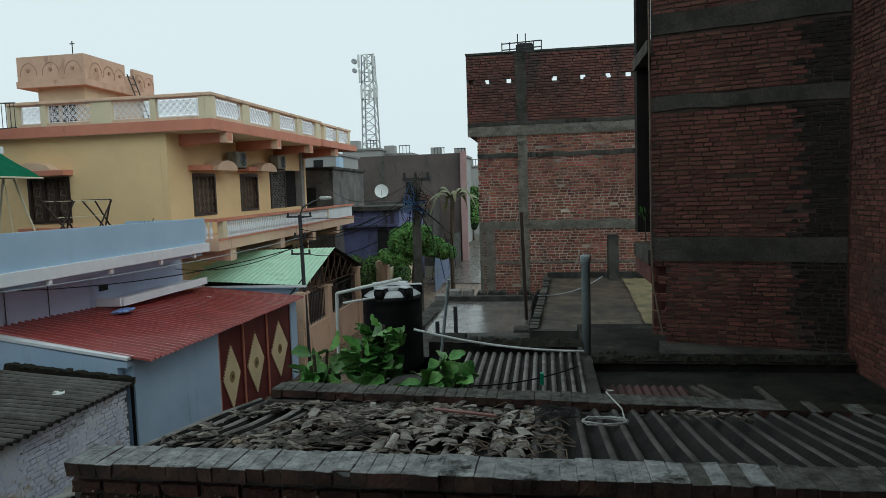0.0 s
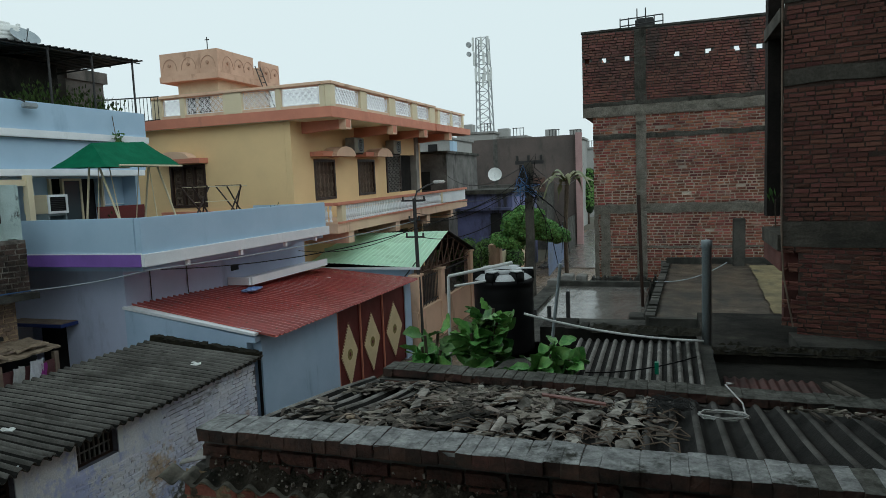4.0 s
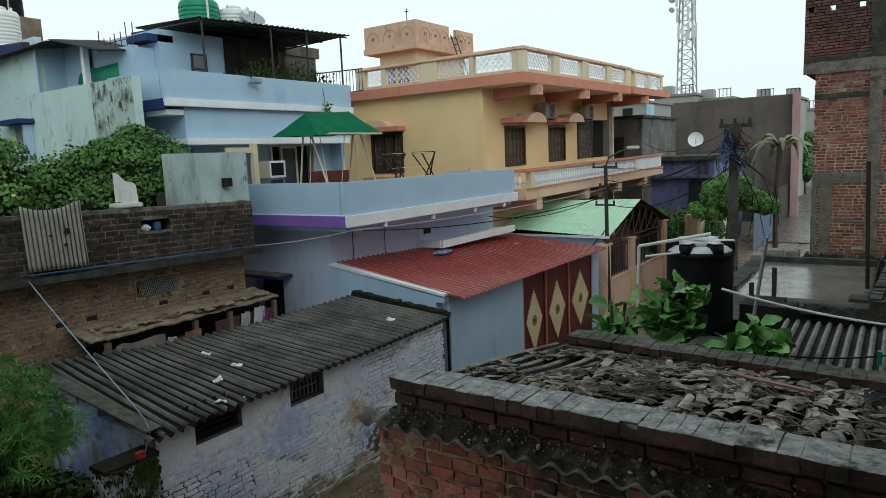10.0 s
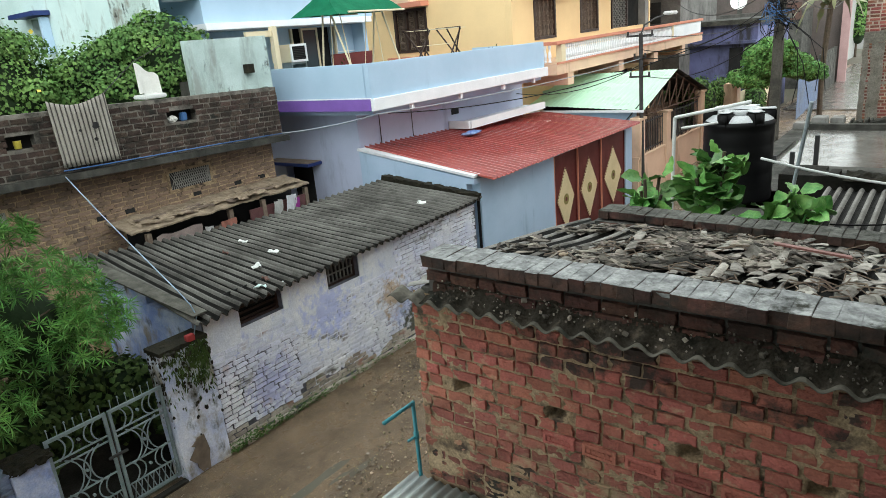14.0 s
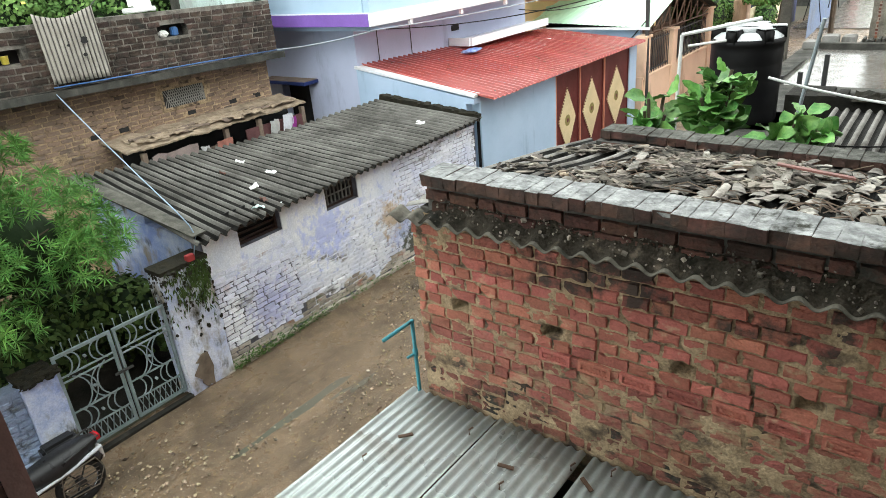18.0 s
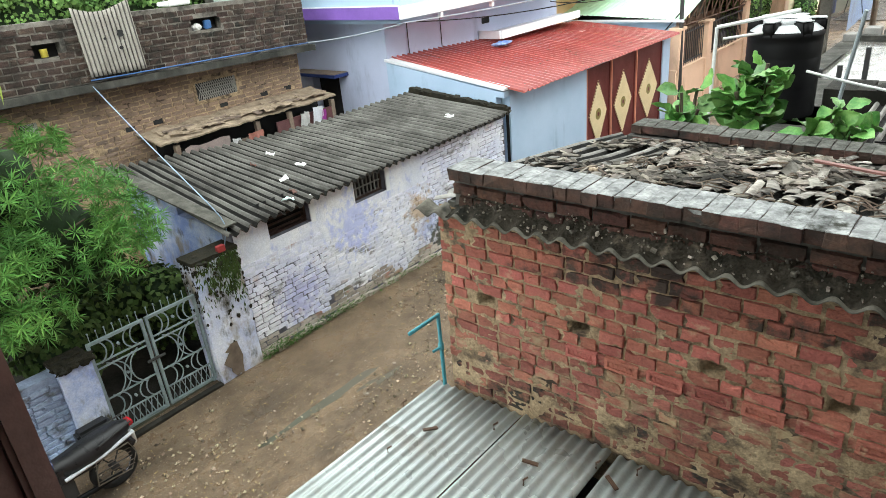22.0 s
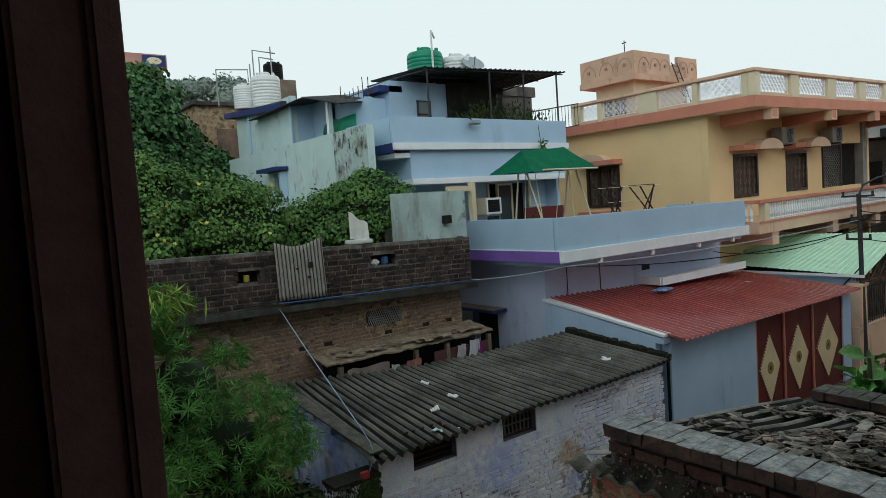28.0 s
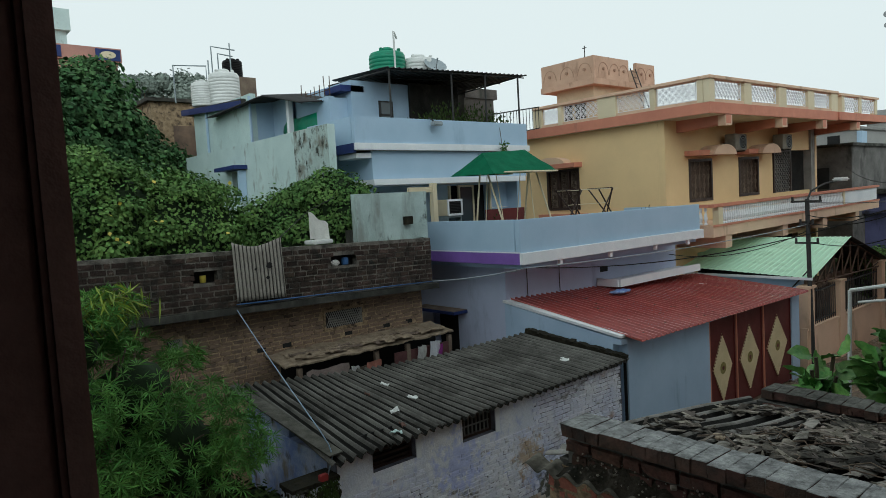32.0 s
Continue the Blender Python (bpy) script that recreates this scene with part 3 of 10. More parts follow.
MOSS = surf("black_moss_crust", (0.016, 0.015, 0.011), (0.036, 0.032, 0.021), 9, 0.95, 1.0, 60, grain=0.8, stain=(0.025, 0.025, 0.02), stain_at=0.52, stain_scale=(6, 6, 6), spec=0.15)
TILE = surf("old_clay_tile", (0.42, 0.395, 0.35), (0.15, 0.135, 0.115), 9, 0.9, 0.5, 40, vary=0.4, world=True, grain=0.5, stain=(0.035, 0.035, 0.03), stain_at=0.53, stain_scale=(6, 6, 6), spec=0.2)
WASH_JOINT = surf("grimy_whitewash_joint", (0.17, 0.17, 0.21), (0.07, 0.07, 0.08), 1.8, 0.9, 0.5, 45)

WASH_GRIME = surf("grimy_base_brick", (0.5, 0.45, 0.4), (0.26, 0.22, 0.17), 1.6, 0.9, 0.6, 50, vary=0.2, world=True, stain=(0.12, 0.13, 0.07), stain_at=0.54, stain_scale=(1.6, 1.6, 3), stain2=(0.34, 0.14, 0.1), stain2_at=0.58, stain2_scale=(2, 2, 3))
BRICK_SOOT_SHADE = surf("soot_and_drip_shade_brick", (0.45, 0.145, 0.105), (0.31, 0.105, 0.08), 3, 0.92, 0.8, 70, vary=0.25, grain=0.5, world=True, stain=(0.4, 0.29, 0.18), stain_at=0.62, stain_scale=(7, 7, 9), stain2=(0.062, 0.042, 0.034), stain2_at=0.47, stain2_scale=(3.2, 3.2, 3.0))
TILE_BITS = surf("broken_tile_litter", (0.3, 0.262, 0.222), (0.08, 0.068, 0.056), 3, 0.9, 0.5, 40, vary=0.7, island=True, grain=0.5, stain=(0.035, 0.033, 0.028), stain_at=0.5, stain_scale=(3, 3, 3), spec=0.2)
CRUST = surf("mud_and_moss_crust", (0.06, 0.05, 0.038), (0.025, 0.022, 0.016), 7, 0.95, 1.0, 60, grain=0.8, stain=(0.13, 0.105, 0.08), stain_at=0.56, stain_scale=(9, 9, 12), stain2=(0.018, 0.018, 0.014), stain2_at=0.54, stain2_scale=(2.2, 2.2, 3), spec=0.15)
DRIP = surf("weathered_drip_sheet", (0.2, 0.185, 0.155), (0.09, 0.083, 0.068), 3, 0.9, 0.6, 45, stain=(0.05, 0.05, 0.042), stain_at=0.55, stain_scale=(6, 6, 6), spec=0.2)
BRICK_FOOT = surf("damp_foot_brick", (0.34, 0.12, 0.09), (0.2, 0.085, 0.062), 3, 0.9, 0.8, 70, vary=0.3, grain=0.6, world=True, stain=(0.3, 0.22, 0.14), stain_at=0.58, stain_scale=(5, 5, 7), stain2=(0.03, 0.028, 0.022), stain2_at=0.5, stain2_scale=(3.5, 3.5, 5))
WASH_POST = surf("flaking_post_whitewash", (0.74, 0.76, 0.82), (0.42, 0.48, 0.68), 1.8, 0.88, 0.6, 40, world=True, stain=(0.3, 0.27, 0.23), stain_at=0.5, stain_scale=(3, 3, 1.8), stain2=(0.07, 0.068, 0.05), stain2_at=0.52, stain2_scale=(2.6, 2.6, 1.3))

# ---- ground ----
bm = bmesh.new()
bmesh.ops.create_grid(bm, x_segments=2, y_segments=2, size=3000)
solo("ground", bm, EARTH, "dark wet earth ground reaching the horizon", "ground", kind="structure")
bm = bmesh.new()
NX, NY = 130, 300
rows_ = []
for i in range(NX + 1):
    x = -8.62 + (8.62 - 2.6) * i / NX
    rows_.append([])
    for k in range(NY + 1):
        y = -14 + 90 * k / NY
        z = 0.035 + 0.03 * noise.noise((x * 1.1, y * 0.8, 0)) + 0.012 * noise.noise((x * 5, y * 5, 3)) - 0.02 * math.exp(-((x + 6.6) / 0.7) ** 2) + 0.022 * noise.noise((x * 4.5, y * 0.45, 9)) + 0.014 * noise.noise((x * 9, y * 1.6, 4))
        rows_[-1].append(bm.verts.new((x, y, z)))
for i in range(NX):
    for k in range(NY):
        bm.faces.new((rows_[i][k], rows_[i + 1][k], rows_[i + 1][k + 1], rows_[i][k + 1]))
solo("road", bm, MUD, "muddy brown alley road, wet with rain", "road", kind="structure", smooth=True)
PEBBLE = surf("pale_pebble", (0.42, 0.37, 0.3), (0.25, 0.2, 0.15), 20, 0.7, 0.2, vary=0.4, island=True)
rng = random.Random(4)
bm = bmesh.new()
pebbles = []
for k in range(2600):
    x, y = rng.uniform(-8.2, -2.9) if k % 2 else rng.uniform(-5.4, -2.9), rng.uniform(-2, 14)
    r = rng.uniform(0.005, 0.018) if rng.random() < 0.96 else rng.uniform(0.02, 0.04)
    pebbles.append((x, y, r))
gv, gf = [], []
for x, y, r in pebbles:
    k = len(gv)
    e = rng.uniform(0.8, 1.6)
    gv += [(x + r * e, y, 0.05), (x, y + r, 0.05), (x - r * e, y - 0.2 * r, 0.05), (x, y - r, 0.05), (x + 0.2 * r, y + 0.1 * r, 0.05 + 0.6 * r), (x, y, 0.04)]
    gf += [(k, k + 1, k + 4), (k + 1, k + 2, k + 4), (k + 2, k + 3, k + 4), (k + 3, k, k + 4)]
gravel_mesh = bpy.data.meshes.new("gravel")
gravel_mesh.from_pydata(gv, [], gf)
bm.from_mesh(gravel_mesh)
solo("gravel", bm, PEBBLE, "small pale stones scattered on the mud", "gravel", kind="stuff")
GRAVEL = surf("pale_gravel", (0.42, 0.335, 0.235), (0.12, 0.09, 0.06), 20, 0.7, 0.1, vary=0.75, island=True)
gv, gf = [], []
for k in range(22000):
    u = rng.random()
    x, y = -2.9 - 5.2 * u ** 1.7, rng.uniform(-1.5, 13)
    if noise.noise((x * 0.9, y * 0.5, 6.6)) < rng.uniform(-0.35, 0.15):
        continue
    r0 = rng.choice((0.006, 0.007, 0.008, 0.01, 0.012, 0.015, 0.02, 0.028))
    z = 0.05 + 0.03 * noise.noise((x * 1.1, y * 0.8, 0))
    n0 = len(gv)
    a = rng.uniform(0, 6.28)
    for i in range(4):
        q = r0 * rng.uniform(0.7, 1.4)
        gv.append((x + q * math.cos(a + i * 1.571), y + q * math.sin(a + i * 1.571), z + r0 * 0.1))
    gv += [(x, y, z + r0 * rng.uniform(0.6, 1.1)), (x, y, z - r0)]
    for i in range(4):
        gf += [(n0 + i, n0 + (i + 1) % 4, n0 + 4), (n0 + (i + 1) % 4, n0 + i, n0 + 5)]
gravel_mesh = bpy.data.meshes.new("gravel")
gravel_mesh.from_pydata(gv, [], gf)
gravel_mesh.materials.append(GRAVEL)
tagged(new("gravel", gravel_mesh), "loose pale gravel scattered over the muddy lane", "gravel", kind="stuff")
STRAW = surf("straw_bits", (0.34, 0.26, 0.13), (0.16, 0.11, 0.06), 20, 0.9, 0.1, vary=0.5, island=True)
gv, gf = [], []
for k in range(2200):
    x, y = rng.uniform(-8.2, -2.9), rng.uniform(-1.5, 12)
    a, ln, w = rng.uniform(0, 6.28), rng.uniform(0.008, 0.035), rng.uniform(0.003, 0.009)
    dx, dy, n0 = math.cos(a), math.sin(a), len(gv)
    z = 0.062 + 0.03 * noise.noise((x * 1.1, y * 0.8, 0))
    gv += [(x + dx * ln - dy * w, y + dy * ln + dx * w, z), (x - dx * ln - dy * w, y - dy * ln + dx * w, z + 0.004), (x - dx * ln + dy * w, y - dy * ln - dx * w, z), (x + dx * ln + dy * w, y + dy * ln - dx * w, z + 0.005)]
    gf.append((n0, n0 + 1, n0 + 2, n0 + 3))
straw_mesh = bpy.data.meshes.new("straw")
straw_mesh.from_pydata(gv, [], gf)
tagged(part_mesh("straw", straw_mesh, STRAW), "bits of straw and dead leaf trodden into the mud", "straw", kind="stuff")
# low concrete kerb before the gate and along the whitewashed wall
solo("kerb", boxes((-8.5, -8.4, 1.2, 4.13, 0, 0.08)), TAR, "low dark concrete threshold kerb before the gate", "kerb", kind="structure")
bm = bmesh.new()
for k in range(48):
    y = 4.75 + k * 0.153
    box(bm, -8.5, -8.4 - rng.uniform(0, 0.06), y, y + 0.15, 0, 0.06 + rng.uniform(0, 0.07))
solo("plinth", bm, WASH_GRIME, "rough mossy plinth under the whitewashed wall", "plinth", kind="structure")

# ---- the house from which one looks out ----
WALL_OWN = surf("own_house_plaster", (0.4, 0.4, 0.38), (0.3, 0.3, 0.28), 1, 0.9, 0.2)
own = thing("wall_own_house", (1, -3, 0), "plastered house wall with the open window", "wall", kind="structure")
part("front_wall", panel((-2.95, 0.1, 0), (1, 0, 0), UP, (0, 1, 0), 8.0, 13, 0.24, [(2.3, 3.95, 5.0, 7.0)]), WALL_OWN, own)
part("side_wall", boxes((-2.95, -2.7, -7, -0.145, 0, 13), (4.8, 5.05, -7, -0.145, 0, 13), (-2.7, 4.8, -7, -6.75, 0, 13)), WALL_OWN, own)
part("room_floor", boxes((-2.7, 4.8, -6.75, -0.145, 4.2, 4.4)), CONCRETE, own)
part("room_ceiling", boxes((-2.7, 4.8, -6.75, -0.145, 7.5, 7.7)), WALL_OWN, own)
FRAME_WOOD = surf("brown_window_wood", (0.27, 0.17, 0.15), (0.22, 0.14, 0.12), 8, 0.45, 0.15, 40)
win = thing("window_own", (-0.5, 0, 5), "open brown wooden window frame", "window", kind="structure")
jamb = part("jamb", bevelled(-0.65, -0.507, 0.066, 0.112, 5.0, 7.0, 0.004), FRAME_WOOD, win)
part("jamb_bead", bevelled(-0.65, -0.499, 0.1125, 0.134, 5.0, 7.0, 0.004), FRAME_WOOD, jamb)
# darker wood than the rest of the jamb stands for its unlit depth
part("jamb_back", bevelled(-0.65, -0.522, -0.16, 0.0655, 5.0, 7.0, 0.004), WOOD_DARK, jamb)
part("jamb", bevelled(0.94, 1.0, -0.16, 0.132, 5.0, 7.0, 0.006), FRAME_WOOD, win)
part("head", bevelled(-0.498, 0.94, -0.16, 0.132, 6.94, 7.0, 0.006), FRAME_WOOD, win)
part("sill", bevelled(-0.498, 0.94, -0.16, 0.132, 5.0, 5.05, 0.006), FRAME_WOOD, win)

# ---- galvanised roof below the window ----
tin = thing("tin_roof", (0, 1.5, 2.9), "galvanised corrugated lean-to roof over the yard", "roof")
for i, x in enumerate((-2.79, -2.04, -1.365, -0.68, 0.02, 0.72, 1.42, 2.12)):
    w = (0.735, 0.63, 0.66, 0.68, 0.68, 0.68, 0.68, 0.68)[i]
    dz = 0.012 * (i % 2)
    part("sheet", corrugated((x, 0.12, 3.1 + dz), (x + w, 0.12, 3.1 + dz), (x + w, 2.985, 3.045 + dz), (x, 2.985, 3.045 + dz), 0.073, 0.011, 0.003, 8, 8, 0.006), TIN, tin, smooth=True)
RUST = surf("rusty_hook_bolt", (0.09, 0.05, 0.03), None, 20, 0.8, 0.3)
for x, y in ((-2.78, 2.6), (-2.12, 2.75), (-1.42, 2.8), (-1.2, 2.88), (-2.55, 2.2), (-1.45, 2.2), (-1.7, 2.45)):
    part("hook_bolt", bars(0.006, [(x, y, 3.06), (x, y, 3.1), (x + 0.02, y + 0.02, 3.115)]), RUST, tin)
for x, y, a in ((-1.75, 2.6, 20), (-1.28, 2.72, -30), (-2.45, 2.5, 60)):
    bm = bmesh.new()
    box(bm, -0.05, 0.05, -0.012, 0.012, 0, 0.01, pose(x, y, 3.085, 0, 10, a))
    solo("dead_leaf", bm, RUST, "curled dead leaf on the tin roof", "leaf", "dead leaves on the tin roof")
yard = thing("wall_yard", (-2.7, 1.5, 0), "plain brick wall carrying the tin roof", "wall", kind="structure")
part("side_wall", boxes((-2.74, -2.52, 0.1, 3.0, 0, 3.0)), BRICK_JOINED, yard)
part("rafter", boxes((-2.5, 2.8, 1.5, 1.58, 2.92, 3.02)), WOOD, yard)

# ---- red brick outbuilding across the yard ----
shed = thing("brick_outbuilding", (0.8, 4.1, 0), "red brick outbuilding with a blackened parapet and a littered sheet roof", "outbuilding")
COURSE = 0.082
rng_frog = random.Random(17)
holes = [(u - 0.055, u + 0.055, 9 * COURSE - 0.004, 10 * COURSE - 0.008) for u in (0.33, 0.98, 1.76, 2.35)]
part("wall_core", boxes((-2.64, 4.2, 3.1, 3.2, 0, 4.44)), MORTAR_DARK, shed)
part("parapet_core", boxes((-2.51, 4.2, 3.03, 3.2, 4.44, 4.63)), MORTAR_DARK, shed)
# mortar squeezed out between the bricks and smeared over the lower courses
bm = bmesh.new()
NU, NV = 300, 90
G = []
for i in range(NU + 1):
    G.append([])
    for k in range(NV + 1):
        u, v = 6.8 * i / NU, -0.3 + 1.68 * k / NV
        q = Vector((u * 9, v * 12, 0.7))
        d = 0.012 * noise.noise(q) + 0.009 * noise.noise(q * 2.7) + 0.014 * noise.noise(Vector((u * 2.2, v * 3, 4.1)))
        d += 0.006 * max(0.0, min(1.0, (0.75 - v) / 0.5)) - 0.001
        deep = any(h[0] < u - 0.01 < h[1] and h[2] < v < h[3] for h in holes)
        G[-1].append(bm.verts.new((-2.64 + u, 3.095 if deep else 3.004 - max(-0.02, min(d, 0.016)), 3.07 + v)))
for i in range(NU):
    for k in range(NV):
        bm.faces.new((G[i][k], G[i + 1][k], G[i + 1][k + 1], G[i][k + 1]))
part("mortar", bm, MORTAR, shed, smooth=True)
lay_bricks(shed, (-2.65, 3.0, 3.07), (1, 0, 0), (0, -1, 0), 3.9, COURSE * 3 + 0.001, BRICK_FOOT, BRICK_FOOT, (0, 3.9, 0, 3), bl=0.165, bh=0.073, gap=0.009, seed=31, proud=0.006, headers=0.4)
lay_bricks(shed, (-2.65, 3.0, 3.07 + COURSE * 3), (1, 0, 0), (0, -1, 0), 3.9, COURSE * 5 + 0.001, BRICK_LOW, BRICK_LOW, (0, 3.9, 0, 3), bl=0.165, bh=0.073, gap=0.009, holes=[(h[0], h[1], h[2] - COURSE * 3, h[3] - COURSE * 3) for h in holes], seed=3, proud=0.006, headers=0.4)
lay_bricks(shed, (-2.65, 3.0, 3.07 + COURSE * 8), (1, 0, 0), (0, -1, 0), 3.9, COURSE * 5 + 0.001, BRICK, BRICK, (0, 3.9, 0, 3), bl=0.165, bh=0.073, gap=0.009, holes=[(h[0], h[1], h[2] - COURSE * 8, h[3] - COURSE * 8) for h in holes], seed=33, proud=0.006, headers=0.4)
# top courses: soot blotches, plus the drip sheet's shade put into the colour
lay_bricks(shed, (-2.65, 3.0, 3.07 + COURSE * 13), (1, 0, 0), (0, -1, 0), 3.9, COURSE * 3 + 0.04, BRICK_SOOT_SHADE, BRICK_SOOT_SHADE, (0, 3.9, 0, 3), bl=0.165, bh=0.073, gap=0.009, seed=34, proud=0.006, headers=0.4)
lay_bricks(shed, (1.27, 3.0, 3.07), (1, 0, 0), (0, -1, 0), 2.9, 1.36, BRICK, BRICK_JOINED, bl=0.165, bh=0.073, gap=0.009, seed=5)
lay_bricks(shed, (-2.51, 3.01, 4.46), (1, 0, 0), (0, -1, 0), 6.7, 0.19, SOOT_PIECE, BRICK_DARK, (0, 3.6, 0, 1), seed=6, bl=0.2, gap=0.008, proud=0.006)
part("side_wall", boxes((-2.63, -2.42, 3.2, 5.2, 0, 4.25)), BRICK_DARK, shed)
lay_bricks(shed, (-2.645, 5.2, 3.0), (0, -1, 0), (-1, 0, 0), 2.18, 1.25, BRICK, BRICK_JOINED, seed=61)
bm = boxes((-2.4, 4.2, 5.22, 5.42, 0, 4.4))
for v in bm.verts:
    if v.co.z > 4:
        v.co.z = 4.335 - 0.0243 * (v.co.x + 2.38)
part("back_wall", bm, MORTAR_DARK, shed)
lay_bricks(shed, (-2.4, 5.2, 3.94), (1, 0, 0), (0, -1, 0), 6.6, 0.45, SOOT_PIECE, SOOT_PIECE, (0.2, 3.2, 0.1, 0.5), seed=7, bl=0.2, gap=0.009, proud=0.01, keep=lambda u, v: v < 0.365 - 0.0243 * u)
# bricks laid on edge with their stamped hollow showing
for k in range(8):
    bm = bmesh.new()
    x, z = -1.62 + 0.252 * k, 3.07 + COURSE * 7 + 0.002
    m = Matrix.Translation((x, 2.993, z)) @ pose(0, 0, 0, 0, rng_frog.uniform(-1, 1), 0)
    for a, b, c, d in ((-0.1, 0.1, 0, 0.016), (-0.1, 0.1, 0.058, 0.074), (-0.1, -0.08, 0.016, 0.058), (0.08, 0.1, 0.016, 0.058)):
        box(bm, a, b, -0.013, 0.02, c, d, m)
    box(bm, -0.08, 0.08, -0.004, 0.02, 0.016, 0.058, m)
    for i in range(5):
        box(bm, -0.066 + i * 0.028, -0.05 + i * 0.028, -0.009, -0.003, 0.026, 0.048, m)
    part("stamped_brick", bm, BRICK, shed)
# coping bricks laid across both parapets
rng = random.Random(11)


COPE_DAMP = surf("damp_lichen_coping", (0.15, 0.15, 0.135), (0.06, 0.06, 0.052), 11, 0.9, 0.7, 45, vary=0.15, grain=0.6, world=True, stain=(0.04, 0.04, 0.032), stain_at=0.55, stain_scale=(9, 9, 9), spec=0.15)


def coping(x0, x1, y0, depth, z0, z1, h, damp, tops=(COPE, MOSS)):
    meshes = []
    for v in range(12):
        bm = bmesh.new()
        box(bm, 0, 0.084, 0, depth, 0, h)
        bmesh.ops.subdivide_edges(bm, edges=[e for e in bm.edges if abs((e.verts[0].co - e.verts[1].co).y) > 0.1], cuts=2)
        for q in bm.verts:
            q.co += Vector((rng.uniform(-0.003, 0.003), rng.uniform(-0.007, 0.007), rng.uniform(-0.003, 0.003)))
        bmesh.ops.bevel(bm, geom=bm.edges[:], offset=0.003, segments=1, affect="EDGES")
        me = bpy.data.meshes.new("coping_brick")
        bm.to_mesh(me)
        bm.free()
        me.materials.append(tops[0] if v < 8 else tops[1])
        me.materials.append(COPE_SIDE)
        # upward faces get the pale top tone, all others the dark side tone
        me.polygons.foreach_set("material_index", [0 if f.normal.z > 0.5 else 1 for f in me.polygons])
        meshes.append(me)
    lean = math.degrees(math.atan2(z1 - z0, x1 - x0))
    bm = bmesh.new()
    box(bm, 0, x1 - x0, 0.012, depth - 0.012, -0.03, -0.007, pose(x0, y0, z0, 0, -lean, 0))
    part("coping_mortar", bm, tops[0], shed)
    x = x0
    while x < x1:
        mossy = rng.random() < (x - damp) / 0.9
        ob = new("coping_brick", meshes[rng.randrange(8, 12) if mossy else rng.randrange(8)])
        settle(ob, shed)
        s = rng.uniform(0.92, 1.12) if rng.random() < 0.94 else 1.6
        z = z0 + (z1 - z0) * (x - x0) / (x1 - x0)
        ob.matrix_basis = pose(x, y0 + rng.uniform(-0.01, 0.01), z - h + rng.uniform(-0.003, 0.003), rng.uniform(-0.6, 0.6), rng.uniform(-0.5, 0.5), rng.uniform(-0.8, 0.8)) @ Matrix.Diagonal((s, 1, 1, 1))
        x += 0.084 * s + rng.uniform(-0.001, 0.001)


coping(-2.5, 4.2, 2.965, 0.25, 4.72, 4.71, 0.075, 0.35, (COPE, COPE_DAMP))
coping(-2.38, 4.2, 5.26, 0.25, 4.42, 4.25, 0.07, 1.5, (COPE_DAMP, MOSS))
# sheet strip sticking out of the wall and the crust above it
part("drip_sheet", corrugated((-2.76, 2.895, 4.425), (3.6, 2.895, 4.425), (3.6, 3.02, 4.45), (-2.76, 3.02, 4.45), 0.146, 0.022, 0.005, 3, 10, 0.0), DRIP, shed, smooth=True)
bm = bmesh.new()
G = []
for i in range(721):
    G.append([])
    for k in range(17):
        x, t = -2.52 + 6.12 * i / 720, k / 16
        q = Vector((x * 9, t * 2.5, 1.3))
        h = 0.02 * noise.noise(q) + 0.014 * noise.noise(q * 3.1) + 0.012 * noise.noise(q * 8) + 0.01 * noise.noise(q * 19)
        ridge = 0.022 * math.sin(2 * math.pi * (x + 2.76) / 0.146)
        z = (4.432 + ridge) * (1 - t) + (4.54 + 0.05 * noise.noise(Vector((x * 3, 0, 9))) - 0.1 * max(0.0, -2.35 - x) / 0.25) * t
        h *= min(1.0, (x + 2.52) / 0.15)
        G[-1].append(bm.verts.new((x, 2.918 + 0.107 * t ** 0.55 - h * 0.45 * t, z + h * t)))
for i in range(720):
    for k in range(16):
        bm.faces.new((G[i][k], G[i + 1][k], G[i + 1][k + 1], G[i][k + 1]))
tagged(part("moss_crust", bm, CRUST, shed, "dark mossy debris bed on the sheet edge"), kind="stuff")
# brick crumbs and grit caught on the crust
bm = bmesh.new()
for k in range(600):
    x, f = rng.uniform(-2.45, 3.4), rng.random()
    r0 = rng.uniform(0.002, 0.006) if k % 12 else rng.uniform(0.007, 0.012)
    box(bm, -r0, r0 * rng.uniform(0.5, 1.5), -r0, r0, -r0 * 0.6, r0 * 0.6, pose(x, 2.915 + 0.1 * f ** 0.6, 4.44 + 0.125 * f, rng.uniform(0, 90), rng.uniform(0, 90), rng.uniform(0, 90)))
tagged(part("grit", bm, TILE_BITS, shed), kind="stuff")
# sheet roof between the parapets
part("roof_sheet", corrugated((-0.15, 3.22, 4.585), (4.2, 3.22, 4.585), (4.2, 5.2, 4.29), (-0.15, 5.2, 4.29), 0.146, 0.027, 0.007, 8, 10, 0.015, fold_shade=0.45), ASBESTOS, shed, smooth=True).data.materials.append(SILT_SHADE)
